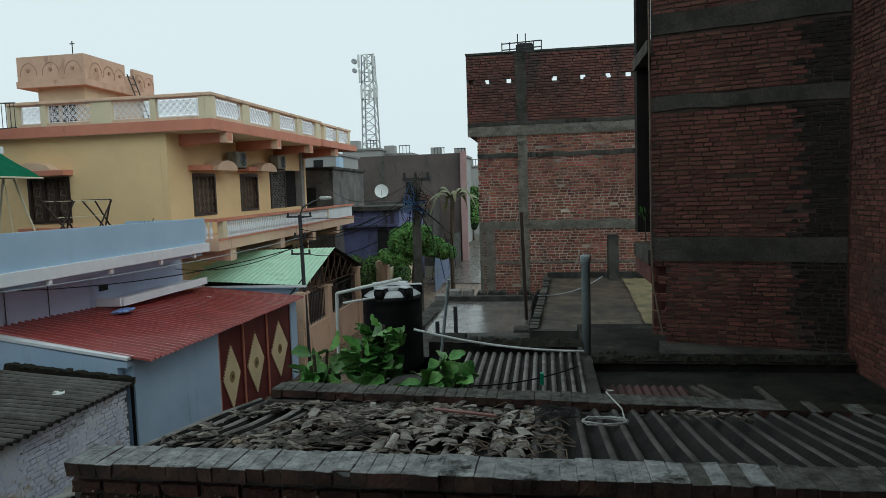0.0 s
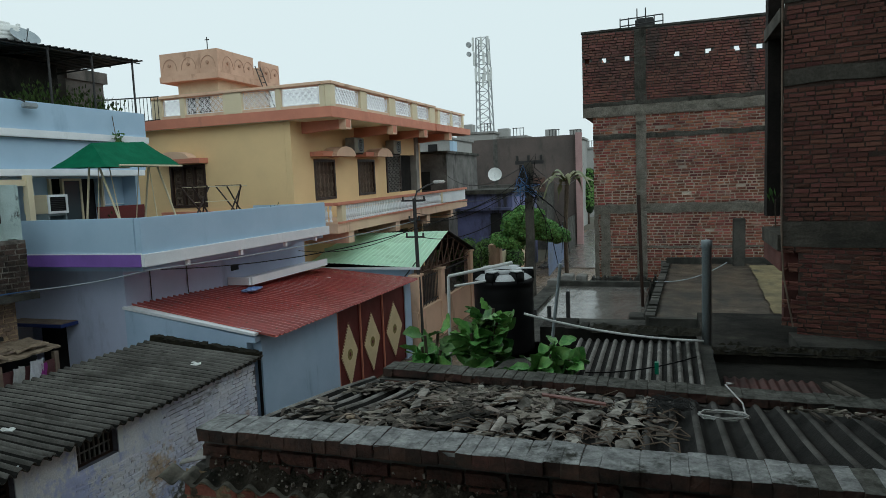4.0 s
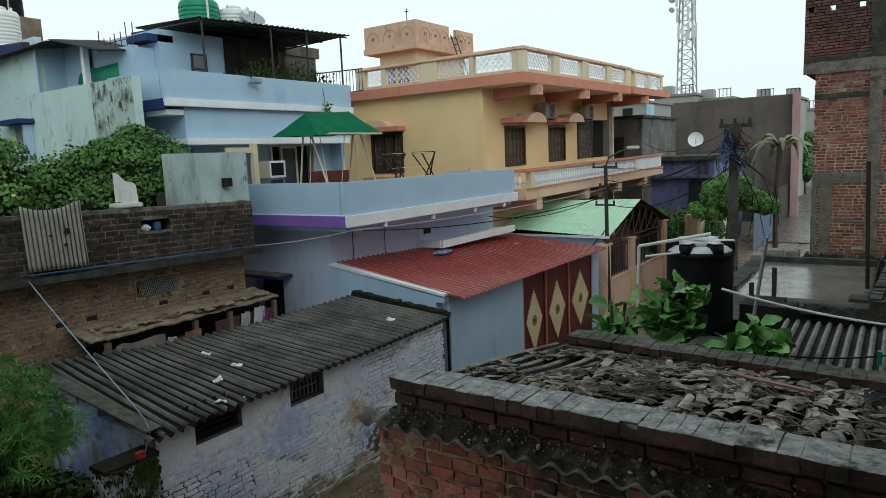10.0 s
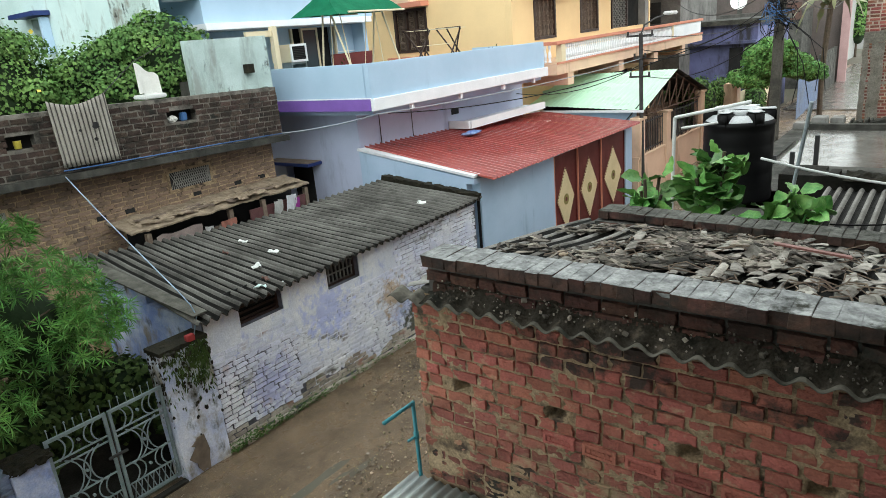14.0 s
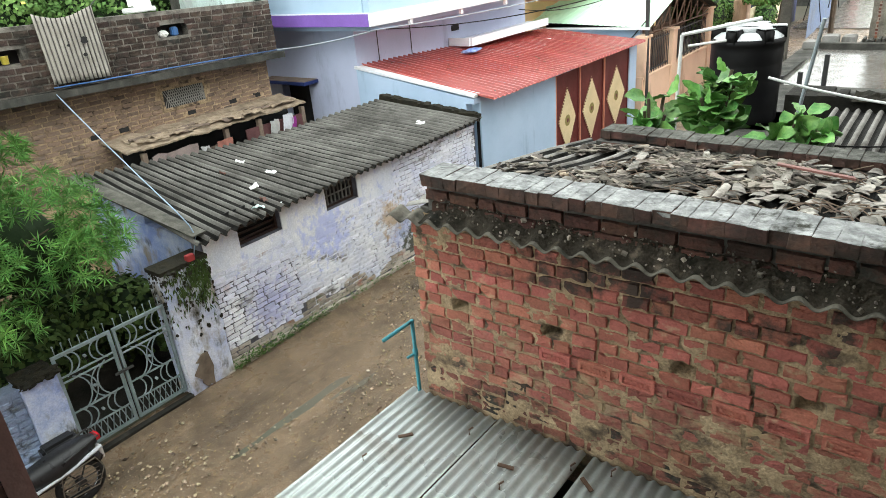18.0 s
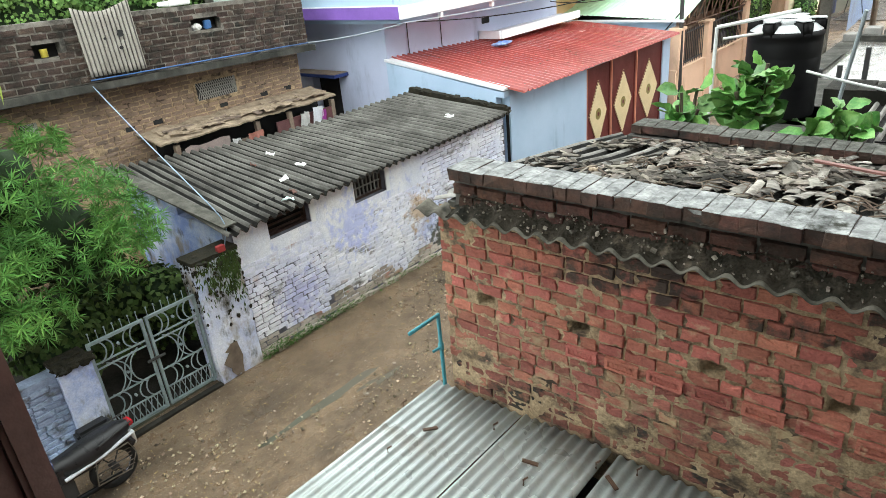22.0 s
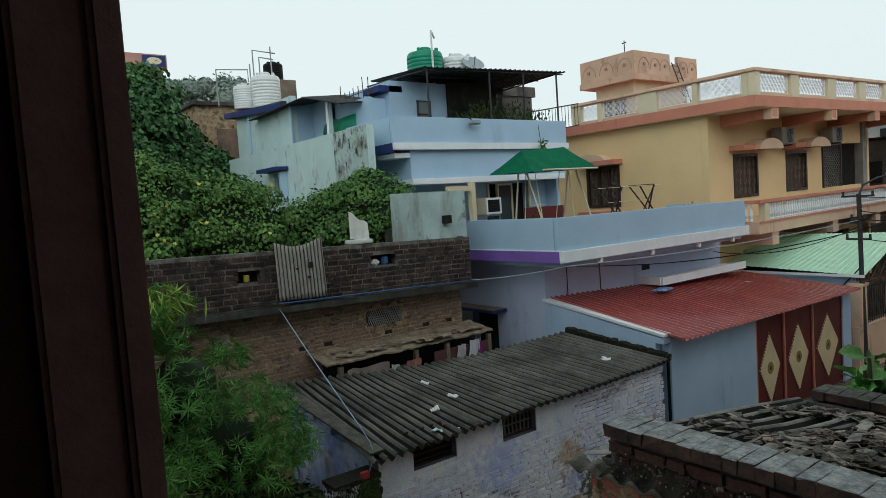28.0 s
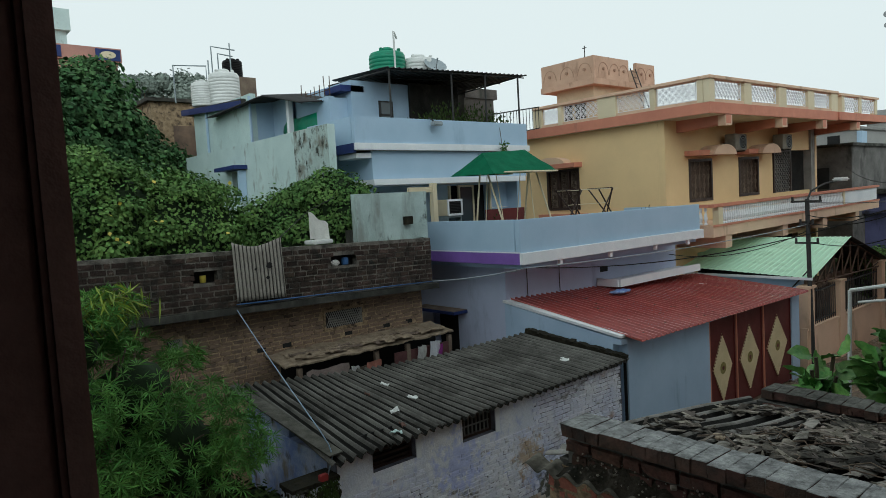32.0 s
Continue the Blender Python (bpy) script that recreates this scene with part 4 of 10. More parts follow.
for i in range(4):
    x = -2.62 + i * 0.6
    part("roof_sheet", corrugated((x, 3.25, 4.57 + 0.012 * (i % 2)), (x + 0.66, 3.25, 4.57 + 0.012 * (i % 2)), (x + 0.62, 5.5 if i == 0 else 5.18, 4.27 + 0.012 * (i % 2)), (x, 5.5 if i == 0 else 5.18, 4.25 + 0.012 * (i % 2)), 0.146, 0.03, 0.008, 6, 10, 0.03, fold_shade=0.5), ASBESTOS_PALE, shed, smooth=True).data.materials.append(SILT_SHADE)
part("end_sheet", corrugated((-2.78, 3.12, 4.42), (-2.78, 3.75, 4.42), (-2.5, 3.75, 4.5), (-2.5, 3.12, 4.5), 0.146, 0.018, 0.005, 3, 8, 0.01), ASBESTOS_PALE, shed, smooth=True)




def half_tile():
    out = []
    for v in range(5):
        bm = bmesh.new()
        ln, w0, w1 = rng.uniform(0.12, 0.26), rng.uniform(0.034, 0.048), rng.uniform(0.026, 0.038)
        prev = None
        for q, w in ((0, w0), (ln / 2, (w0 + w1) / 2), (ln, w1)):
            row = []
            for s, rr in ((0, w), (0, w - 0.012)):
                row.append([bm.verts.new((rr * math.cos(a), q + rng.uniform(-0.006, 0.006), rr * math.sin(a) * 0.42)) for a in [math.pi * i / 5 for i in range(6)]])
            if prev:
                for i in range(5):
                    bm.faces.new((prev[0][i], prev[0][i + 1], row[0][i + 1], row[0][i]))
                    bm.faces.new((prev[1][i + 1], prev[1][i], row[1][i], row[1][i + 1]))
            else:
                for i in range(5):
                    bm.faces.new((row[0][i + 1], row[0][i], row[1][i], row[1][i + 1]))
            prev = row
        me = bpy.data.meshes.new("roof_tile")
        bm.to_mesh(me)
        bm.free()
        me.materials.append(TILE)
        out.append(me)
    return out


tile_meshes = half_tile()
roof_z = lambda y: 4.585 - (y - 3.22) * 0.149
# half-round tiles still lying in columns
for c in range(12):
    for k in range(13):
        if rng.random() < (0.22 if c > 5 else 0.5 + 0.8 * noise.noise((c * 0.5, k * 0.4, 3.3))):
            continue
        x, y = -1.8 + 0.146 * c + rng.gauss(0, 0.012), 3.3 + 0.145 * k + rng.gauss(0, 0.02)
        ob = new("roof_tile", rng.choice(tile_meshes))
        settle(ob, shed)
        ob.matrix_basis = pose(x, y, roof_z(y) + 0.03 + rng.uniform(0, 0.012), -8.5 + rng.gauss(0, 3), rng.gauss(0, 12), rng.gauss(0, 11)) @ Matrix.Diagonal((1, rng.uniform(0.8, 1.25), rng.uniform(0.2, 0.65), 1))
# loose and broken ones
for k in range(34):
    x, y = rng.uniform(-1.75, -0.12), rng.uniform(3.3, 5.1)
    if x < -1.3 and rng.random() < 0.5:
        continue
    ob = new("roof_tile", rng.choice(tile_meshes))
    settle(ob, shed)
    a = rng.gauss(0, 12) if rng.random() < 0.72 else rng.uniform(-90, 90)
    ob.matrix_basis = pose(x, y, roof_z(y) + 0.035 + rng.uniform(0, 0.03), rng.gauss(-8, 6), rng.gauss(0, 10) + (180 if rng.random() < 0.3 else 0), a) @ Matrix.Diagonal((rng.uniform(0.6, 1.0), rng.uniform(0.6, 1.2), rng.uniform(0.25, 0.55), 1))
bm = bmesh.new()
for k in range(5200):
    x, y = rng.uniform(-1.95, 0.02) if k % 3 else rng.uniform(-2.4, -0.7), rng.uniform(3.26, 5.15)
    if noise.noise((x * 2.2, y * 2.2, 8.8)) + rng.uniform(-0.25, 0.25) < 0.08 + 0.28 * (x > -0.75):
        continue
    s = rng.uniform(0.015, 0.07)
    m = pose(x, y, roof_z(y) + 0.025 + rng.uniform(0, 0.035), rng.gauss(-8, 10), rng.gauss(0, 10), rng.gauss(-8, 20) if k % 5 < 3 else rng.uniform(0, 360))
    w = min(0.02, s * rng.uniform(0.1, 0.4))
    v = box(bm, -s, s, -w, w, -0.004, 0.004, m)
    for q in v:
        q.co += Vector((rng.uniform(-0.3, 0.3) * s, rng.uniform(-0.3, 0.3) * s, 0))
tagged(part("tile_debris", bm, TILE_BITS, shed), kind="stuff")
bm = bmesh.new()
for k in range(170):
    x, y = rng.uniform(-1.9, 0.1), rng.uniform(3.3, 5.1)
    z = 4.62 - (y - 3.22) * 0.149
    a = rng.uniform(0, 6.28)
    ln = rng.uniform(0.08, 0.3)
    tube(bm, [(x, y, z), (x + ln * 0.5 * math.cos(a), y + ln * 0.5 * math.sin(a), z + 0.03), (x + ln * math.cos(a + 0.4), y + ln * math.sin(a + 0.4), z)], 0.004, 4)
solo("twigs", bm, WOOD, "dry twigs and straw on the littered roof", "twigs", kind="stuff")
PINK_SHEET = surf("faded_red_sheet", (0.28, 0.13, 0.11), None, 4, 0.6, 0.2)
bm = bmesh.new()
box(bm, -0.22, 0.22, -0.06, 0.06, -0.006, 0.006, pose(-0.62, 4.55, 4.49, -12, 8, 8))
solo("sheet_scrap", bm, PINK_SHEET, "faded red sheet scrap on the tile litter", "scrap")
SHELL = surf("pale_husk", (0.4, 0.32, 0.23), (0.2, 0.14, 0.09), 10, 0.9, 0.3)
bm = bmesh.new()
res = bmesh.ops.create_icosphere(bm, subdivisions=2, radius=0.032)
for v in res["verts"]:
    v.co = Vector((v.co.x * 1.4 - 1.95, v.co.y + 3.75, v.co.z * 0.6 + 4.55)) + rand_dir(rng) * 0.008
solo("coconut_husk", bm, SHELL, "pale torn coconut husk on the roof edge", "husk")
WIRE_WHITE = surf("white_cable", (0.6, 0.6, 0.58), None, 5, 0.5, 0)
pts = [(0.4, 5.05, 4.5), (0.5, 4.9, 4.42), (0.5, 4.75, 4.4)]
for k in range(26):
    a = k * 0.72
    pts.append((0.36 + 0.16 * math.cos(a), 4.68 + 0.08 * math.sin(a), 4.4 + 0.012 * math.sin(k * 1.7)))
solo("cable_coil", bars(0.006, [(0.42, 5.2, 4.47), (0.46, 5.12, 4.49)] + pts), WIRE_WHITE, "coil of white cable lying on the sheet roof", "cable", smooth=True)
tangle = thing("wire_tangle", (0.03, 4.75, 4.4), "tangle of thin dark wire on the roof", "wire")
for k in range(14):
    r0, c0 = rng.uniform(0.08, 0.16), (0.03 + rng.uniform(-0.04, 0.04), 4.75 + rng.uniform(-0.06, 0.06))
    part("wire_loop", bars(0.003, [(c0[0] + r0 * math.cos(a * 0.5), c0[1] + r0 * 0.6 * math.sin(a * 0.5), 4.41 + rng.uniform(0, 0.06)) for a in range(13)], seg=4), STEEL, tangle)
bm = bmesh.new()
for k in range(22):
    x = 0.75 + k * 0.03
    box(bm, 0, rng.uniform(0.05, 0.12), 0, 0.02, 0, 0.015, pose(x, 4.85 + rng.uniform(-0.05, 0.05), 4.4, rng.gauss(0, 10), rng.gauss(0, 10), rng.gauss(0, 40)))
solo("wood_scraps", bm, TILE_BITS, "row of small wood scraps on the roof", "scraps", kind="stuff")
# teal pipe at the corner
tp = thing("water_pipe", (-2.7, 2.95, 3.06), "teal painted water pipe with a tap arm", "pipe")
part("riser", bars(0.014, [(-2.71, 2.97, 2.4), (-2.71, 2.97, 3.64)], seg=10), TEAL, tp, smooth=True)
part("arm", bars(0.014, [(-2.71, 2.98, 3.63), (-2.74, 2.7, 3.61)], seg=10), TEAL, tp, smooth=True)
part("coupling", bars(0.02, [(-2.71, 2.97, 3.35), (-2.71, 2.97, 3.4)], seg=10), TEAL, tp, smooth=True)
part("tap", bars(0.01, [(-2.71, 2.97, 3.37), (-2.73, 2.9, 3.36)], seg=8), TEAL, tp)

# ---- whitewashed house by the alley ----
rng = random.Random(21)
wh = thing("whitewashed_house", (-9.8, 8.4, 0), "low whitewashed brick house with a dark corrugated roof", "house")
WHOLES = [(0.65, 1.5, 1.92, 2.45), (2.52, 3.32, 1.87, 2.45)]
part("front_wall", panel((-8.515, 4.9, 0), (0, 1, 0), UP, (1, 0, 0), 7.2, 2.3, 0.25, WHOLES), WASH_JOINT, wh)
part("plaster", panel((-8.5, 4.92, 1.62), (0, 1, 0), UP, (1, 0, 0), 4.3, 0.68, 0.012, [(h[0] - 0.02, h[1] - 0.02, h[2] - 1.62, 9) for h in WHOLES]), WASH, wh)
limed = lambda u, v: v > 0.17 + 0.3 * noise.noise((u * 1.6, v * 2, 4.4)) and (v < 1.55 or u > 4.3)
for mat_p, mat_f, test in ((WASH_BRICK, WASH_FIELD, limed), (WASH_GRIME, WASH_GRIME, lambda u, v: not limed(u, v) and v < 1.0)):
    lay_bricks(wh, (-8.5, 4.95, 0.12), (0, 1, 0), (1, 0, 0), 7.1, 2.2, mat_p, mat_f, (0.0, 3.9, 0.1, 1.62), proud=0.01, headers=0.15, seed=8, keep=test)
bm = bmesh.new()
G = []
for i in range(221):
    G.append([])
    for k in range(57):
        u, v = 7.0 * i / 220, 0.12 + 2.1 * k / 56
        q = Vector((u * 5, v * 7, 2.2))
        d = 0.014 * noise.noise(q) + 0.009 * noise.noise(q * 3) + 0.012 * noise.noise(Vector((u * 1.3, v * 1.6, 7)))
        d += 0.012 * math.exp(-((u - 2.2) / 0.6) ** 2) * (v > 0.6) + 0.008 * (v > 1.45) * (u < 4.3) - 0.011 - 0.011 * (1 / (1 + math.exp((u - 1.7) * 5))) * (v < 1.5) - 0.006 * (u > 4.0) - 0.02 * max(0.0, 0.45 - v)
        inside = any(h[0] - 0.1 < u < h[1] + 0.02 and v > h[2] - 0.05 for h in WHOLES)
        G[-1].append(bm.verts.new((-8.53 if inside else -8.499 + max(-0.045, min(d, 0.02)), 4.95 + u, v)))
for i in range(220):
    for k in range(56):
        if max(w.co.x for w in (G[i][k], G[i + 1][k], G[i + 1][k + 1], G[i][k + 1])) > -8.527:
            bm.faces.new((G[i][k], G[i + 1][k], G[i + 1][k + 1], G[i][k + 1]))
for v in [v for v in bm.verts if not v.link_faces]:
    bm.verts.remove(v)
part("lime_smear", bm, WASH, wh, smooth=True)
part("side_wall", boxes((-11.6, -8.767, 4.9, 5.12, 0, 2.3)), WASH_BLUE, wh)
part("gable_fill", boxes((-11.6, -10, 4.92, 5.1, 2.3, 2.5)), WASH_BLUE, wh)
part("back_wall", boxes((-11.6, -11.4, 5.12, 11.6, 0, 2.2), (-11.4, -8.77, 11.8, 12.05, 0, 2.4)), WASH, wh)
# floor coloured near-black for the shade indoors
part("room_floor", boxes((-11.4, -8.77, 5.12, 11.8, 0, 0.1)), DARK, wh)
n_sheets = 7
for i in range(n_sheets):
    s0, s1 = i / n_sheets, (i + 1.06) / n_sheets
    lo = lambda s: Vector((-8.28, 4.72, 2.35)).lerp(Vector((-8.33, 12.08, 2.42)), s)
    hi = lambda s: Vector((-11.9, 4.85, 2.87)).lerp(Vector((-10.75, 11.45, 2.84)), s) - UP * 0.17 * math.sin(math.pi * min(s, 1))
    lift = Vector((0, 0, 0.008 * (i % 2)))
    part("roof_sheet", corrugated(lo(s0) + lift, lo(s1) + lift, hi(s1) + lift, hi(s0) + lift, 0.182, 0.05, 0.007, 7, 10, 0.02, rag=0.012, fold_shade=0.05), SHEET_OLD, wh, smooth=True).data.materials.append(SILT_SHADE)
bm = bmesh.new()
m = Matrix.Translation((-8.4, 4.86, 2.44)) @ pose(0, 0, 0, 0, 7.8, 2)
box(bm, -3.4, 0, -0.12, 0.12, 0, 0.025, m)
part("verge_slab", bm, surf("damp_grey_verge", (0.1, 0.097, 0.08), (0.045, 0.043, 0.036), 4, 0.9, 0.6, 40, stain=(0.04, 0.04, 0.034), stain_at=0.54, stain_scale=(3, 3, 3)), wh)
bm = bmesh.new()
for i in range(26):
    f = i / 26
    p = Vector((-8.42, 12.1, 2.46)).lerp(Vector((-10.72, 11.5, 2.9)), f)
    box(bm, -0.06, 0.06, -0.1, 0.1, -0.05, 0.06 + rng.uniform(0, 0.03), Matrix.Translation(p) @ pose(0, 0, 0, rng.gauss(0, 4), rng.gauss(10, 4), rng.gauss(15, 6)))
tagged(part("verge_mortar", bm, MOSS, wh), kind="stuff")
part("corner_downpipe", bars(0.035, [(-8.44, 12.16, 0.1), (-8.44, 12.16, 2.35)], seg=8), BLACK_PLASTIC, wh)
for y0, y1, z0, z1 in ((5.55, 6.4, 1.92, 2.36), (7.42, 8.22, 1.87, 2.33)):
    w = part("window_frame", boxes((-8.7, -8.62, y0, y0 + 0.04, z0, z1), (-8.7, -8.62, y1 - 0.04, y1, z0, z1), (-8.7, -8.62, y0 + 0.04, y1 - 0.04, z0, z0 + 0.04)), WOOD_DARK, wh)
    if y0 > 7:
        for k in range(8):
            y = y0 + 0.07 + k * 0.095
            part("window_bar", boxes((-8.665, -8.64, y, y + 0.022, z0 + 0.04, z1)), CONCRETE, w)
        part("window_bar", boxes((-8.63, -8.62, y0 + 0.04, y1 - 0.04, z0 + 0.2, z0 + 0.225)), CONCRETE, w)
    else:
        for k in range(4):
            z = z0 + 0.06 + k * 0.095
            part("window_slat", boxes((-8.66, -8.64, y0 + 0.04, y1 - 0.04, z, z + 0.035)), WOOD_DARK, w)
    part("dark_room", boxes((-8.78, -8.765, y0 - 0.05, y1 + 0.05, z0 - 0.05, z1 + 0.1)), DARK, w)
    part("window_reveal", boxes((-8.512, -8.49, y1, y1 + 0.1, z0 - 0.02, z1 + 0.02)), WHITE, w)
BOARD_RED = surf("dull_red_scrap", (0.14, 0.07, 0.055), None, 5, 0.8, 0.2)
METER = surf("red_meter_box", (0.36, 0.045, 0.045), None, 3, 0.6, 0)
solo("meter_box", bevelled(-8.48, -8.4, 4.58, 4.71, 2.11, 2.21, 0.008), METER, "small red electric box on the house corner", "box")
for x, y, r0, mat, label in ((-10.14, 6.99, 0.075, WHITE_PLASTIC, "crumpled white plastic scrap"), (-9.37, 7.04, 0.085, WHITE_PLASTIC, "folded white plastic scrap"), (-9.11, 6.45, 0.075, WHITE_PLASTIC, "crumpled white plastic scrap"),
                         (-8.46, 6.0, 0.085, GREENISH, "pale green plastic scrap"), (-8.62, 6.24, 0.06, BOARD_RED, "dark red sheet scrap"), (-9.95, 6.47, 0.05, BOARD_RED, "dark red sheet scrap"), (-9.08, 10.91, 0.1, WHITE_PLASTIC, "flat white plastic scrap")):
    bm = bmesh.new()
    bmesh.ops.create_grid(bm, x_segments=5, y_segments=4, size=1.0)
    m = pose(x, y, 2.4 + (-8.3 - x) * 0.15 + 0.055, rng.gauss(0, 10), 8 + rng.gauss(0, 10), rng.uniform(0, 90))
    for v in bm.verts:
        v.co = m @ Vector((v.co.x * r0 + 0.02 * noise.noise((v.co.y * 2, x, 1)), v.co.y * r0 * 0.65 + 0.02 * noise.noise((v.co.x * 2, x, 5)), 0.05 * noise.noise((v.co.x * 1.3 + x, v.co.y * 1.3, y))))
    bmesh.ops.solidify(bm, geom=bm.faces[:], thickness=0.012)
    solo("litter_scrap", bm, mat, label + " lying on the corrugated roof", "litter", "litter on the roof")

# ---- gate, posts, yard wall ----
BARE = surf("bare_brown_render", (0.2, 0.155, 0.115), (0.11, 0.085, 0.065), 5, 0.9, 0.5, 40, world=True)
for y0, y1, h in ((4.14, 4.895, 2.1), (2.08, 2.5, 1.5)):
    bm = bmesh.new()
    box(bm, -8.8, -8.42, y0, y1, 0, h)
    bmesh.ops.subdivide_edges(bm, edges=bm.edges[:], cuts=6, use_grid_fill=True)
    for v in bm.verts:
        v.co += Vector((1, 1, 0.6)) * 0.018 * noise.noise(v.co * 4)
    p = thing("gate_post", (-8.6, (y0 + y1) / 2, 0), "blue-washed masonry gate post with peeling plaster", "gate post", "gate posts")
    part("shaft", bm, WASH_POST if h > 2 else WASH_BLUE, p)
    bm = bmesh.new()
    for k in range(46):
        res = bmesh.ops.create_icosphere(bm, subdivisions=1, radius=rng.uniform(0.04, 0.09))
        q = Vector((-8.6 + rng.uniform(-0.2, 0.2), rng.uniform(y0, y1), h + 0.02 - abs(rng.gauss(0, 0.16 if h > 2 else 0.05))))
        for v in res["verts"]:
            v.co = q + Vector((v.co.x, v.co.y, v.co.z * 0.5)) + rand_dir(rng) * 0.02
    if h > 2:
        for k in range(190):
            res = bmesh.ops.create_icosphere(bm, subdivisions=1, radius=rng.uniform(0.008, 0.03))
            z = h - abs(rng.gauss(0, 0.5))
            q = Vector((-8.415, y0 + (y1 - y0) * min(1.0, max(0.0, rng.gauss(0.62, 0.25))), z)) if k % 3 else Vector((-8.6 + rng.uniform(-0.2, 0.2), y0, z))
            for v in res["verts"]:
                v.co = q + Vector((v.co.x * 0.4, v.co.y, v.co.z * 1.5)) + rand_dir(rng) * 0.008
    box(bm, -8.81, -8.41, y0 - 0.01, y1 + (0.005 if h > 2 else 0.01), h - 0.03, h + 0.03)
    tagged(part("moss_cap", bm, MOSS, p), kind="stuff")
bm = bmesh.new()
for k in range(14):
    a = 2 * math.pi * k / 14
    bm.verts.new((-8.395, 4.42 + 0.14 * (1 + 0.9 * noise.noise((k * 0.9, 1, 2))) * math.cos(a), 0.36 + 0.3 * (1 + 0.7 * noise.noise((k * 0.7, 5, 2))) * math.sin(a)))
bm.faces.new(bm.verts[:])
res = bmesh.ops.extrude_face_region(bm, geom=bm.faces[:])
for v in [g for g in res["geom"] if isinstance(g, bmesh.types.BMVert)]:
    v.co.x -= 0.03
bmesh.ops.recalc_face_normals(bm, faces=bm.faces[:])
part("bare_patch", bm, BARE, [o for o in bpy.data.objects if o.name.startswith("gate_post") and abs(o.location.y - 4.5) < 0.2][0], "brown patch of bare render")
yw = thing("yard_wall", (-8.6, -1, 0), "blue-tinted whitewashed brick yard wall", "wall")
part("core", boxes((-8.75, -8.53, -5, 2.08, 0, 1.45)), WASH_BRICK_BLUE, yw)
lay_bricks(yw, (-8.515, -0.2, 0.1), (0, 1, 0), (1, 0, 0), 2.28, 1.34, WASH_BRICK_BLUE, WASH_BRICK_BLUE, (0.6, 2.3, 0.2, 1.4), proud=0.006, seed=9)
gate = thing("metal_gate", (-8.55, 3.3, 0.1), "closed grey iron double gate with curved bars and spikes", "gate")


def arc(c, r, a0, a1, n=9):
    return [(-8.55, c[0] + r * math.cos(a0 + (a1 - a0) * i / n), c[1] + r * math.sin(a0 + (a1 - a0) * i / n)) for i in range(n + 1)]


for y0, y1 in ((2.53, 3.31), (3.34, 4.12)):
    leaf = part("gate_leaf", boxes((-8.57, -8.53, y0, y0 + 0.04, 0.14, 1.62), (-8.57, -8.53, y1 - 0.04, y1, 0.14, 1.62), (-8.57, -8.53, y0 + 0.04, y1 - 0.04, 0.14, 0.18), (-8.57, -8.53, y0 + 0.04, y1 - 0.04, 1.58, 1.62)), IRON, gate)
    for z in (0.42, 0.72, 1.2, 1.28):
        part("rail", boxes((-8.56, -8.54, y0 + 0.04, y1 - 0.04, z, z + 0.02)), IRON, leaf)
    c = (y0 + y1) / 2
    for k in range(7):
        y = y0 + 0.06 + k * (y1 - y0 - 0.12) / 6
        part("spike", bars(0.006, [(-8.55, y, 1.62), (-8.55, y, 1.74)]), IRON, leaf)
        part("spike_tip", bars(0.012, [(-8.55, y, 1.74), (-8.55, y, 1.76)]), IRON, leaf)
    for z0, z1 in ((0.74, 1.2), (1.3, 1.58), (0.44, 0.72)):
        r = (z1 - z0) / 2
        zm = (z0 + z1) / 2
        part("scroll", bars(0.0105, arc((c - 0.36, zm), r * 1.35, -1.1, 1.1)), IRON, leaf)
        part("scroll", bars(0.0105, arc((c - 0.24, zm), r * 1.2, -1.2, 1.2)), IRON, leaf)
        part("scroll", bars(0.0105, arc((c + 0.36, zm), r * 1.35, math.pi - 1.1, math.pi + 1.1)), IRON, leaf)
        part("scroll", bars(0.0105, arc((c + 0.24, zm), r * 1.2, math.pi - 1.2, math.pi + 1.2)), IRON, leaf)
        part("stud", bars(0.02, [(-8.57, c, zm), (-8.53, c, zm)], seg=8), IRON, leaf)
    for k in range(8):
        y = y0 + 0.07 + k * 0.09
        part("cross_bar", bars(0.008, [(-8.55, y, 0.18), (-8.55, y + 0.06, 0.42)], [(-8.55, y + 0.06, 0.18), (-8.55, y, 0.42)]), IRON, leaf)
part("latch", boxes((-8.53, -8.5, 3.2, 3.46, 0.96, 0.99)), STEEL, gate)
solo("yard_ground", boxes((-13.3, -8.8, -4, 4.85, 0, 0.02)), TAR, "dark damp yard behind the gate", "yard", kind="structure")

foot = []
for k in range(900):
    y = 4.9 + abs(rng.gauss(0, 1.3)) if k % 4 else rng.uniform(4.9, 11.0)
    p = Vector((-8.41 + rng.uniform(-0.03, 0.05), y, 0.07 + rng.uniform(0, 0.16 if k % 3 else 0.05)))
    d = Vector((rng.uniform(0.1, 0.9), rng.gauss(0, 0.6), rng.uniform(-0.3, 0.9))).normalized()
    foot.append((p, d, d.cross(rand_dir(rng)).normalized(), rng.uniform(0.03, 0.09), rng.uniform(0.01, 0.03)))
fwd = thing("foot_weeds", (-8.4, 6, 0.06), "small green weeds at the foot of the whitewashed wall", "weeds")
leaf_mesh("blades", foot, LEAF_VINE, fwd, "stuff")

# ---- parked motorcycle ----
RUBBER = surf("tyre_rubber", (0.015, 0.015, 0.015), None, 8, 0.75, 0.3)
CHROME = surf("worn_chrome", (0.55, 0.55, 0.55), None, 6, 0.2, 0, metal=1.0)
SILVER = surf("silver_trim", (0.55, 0.58, 0.62), None, 6, 0.35, 0)
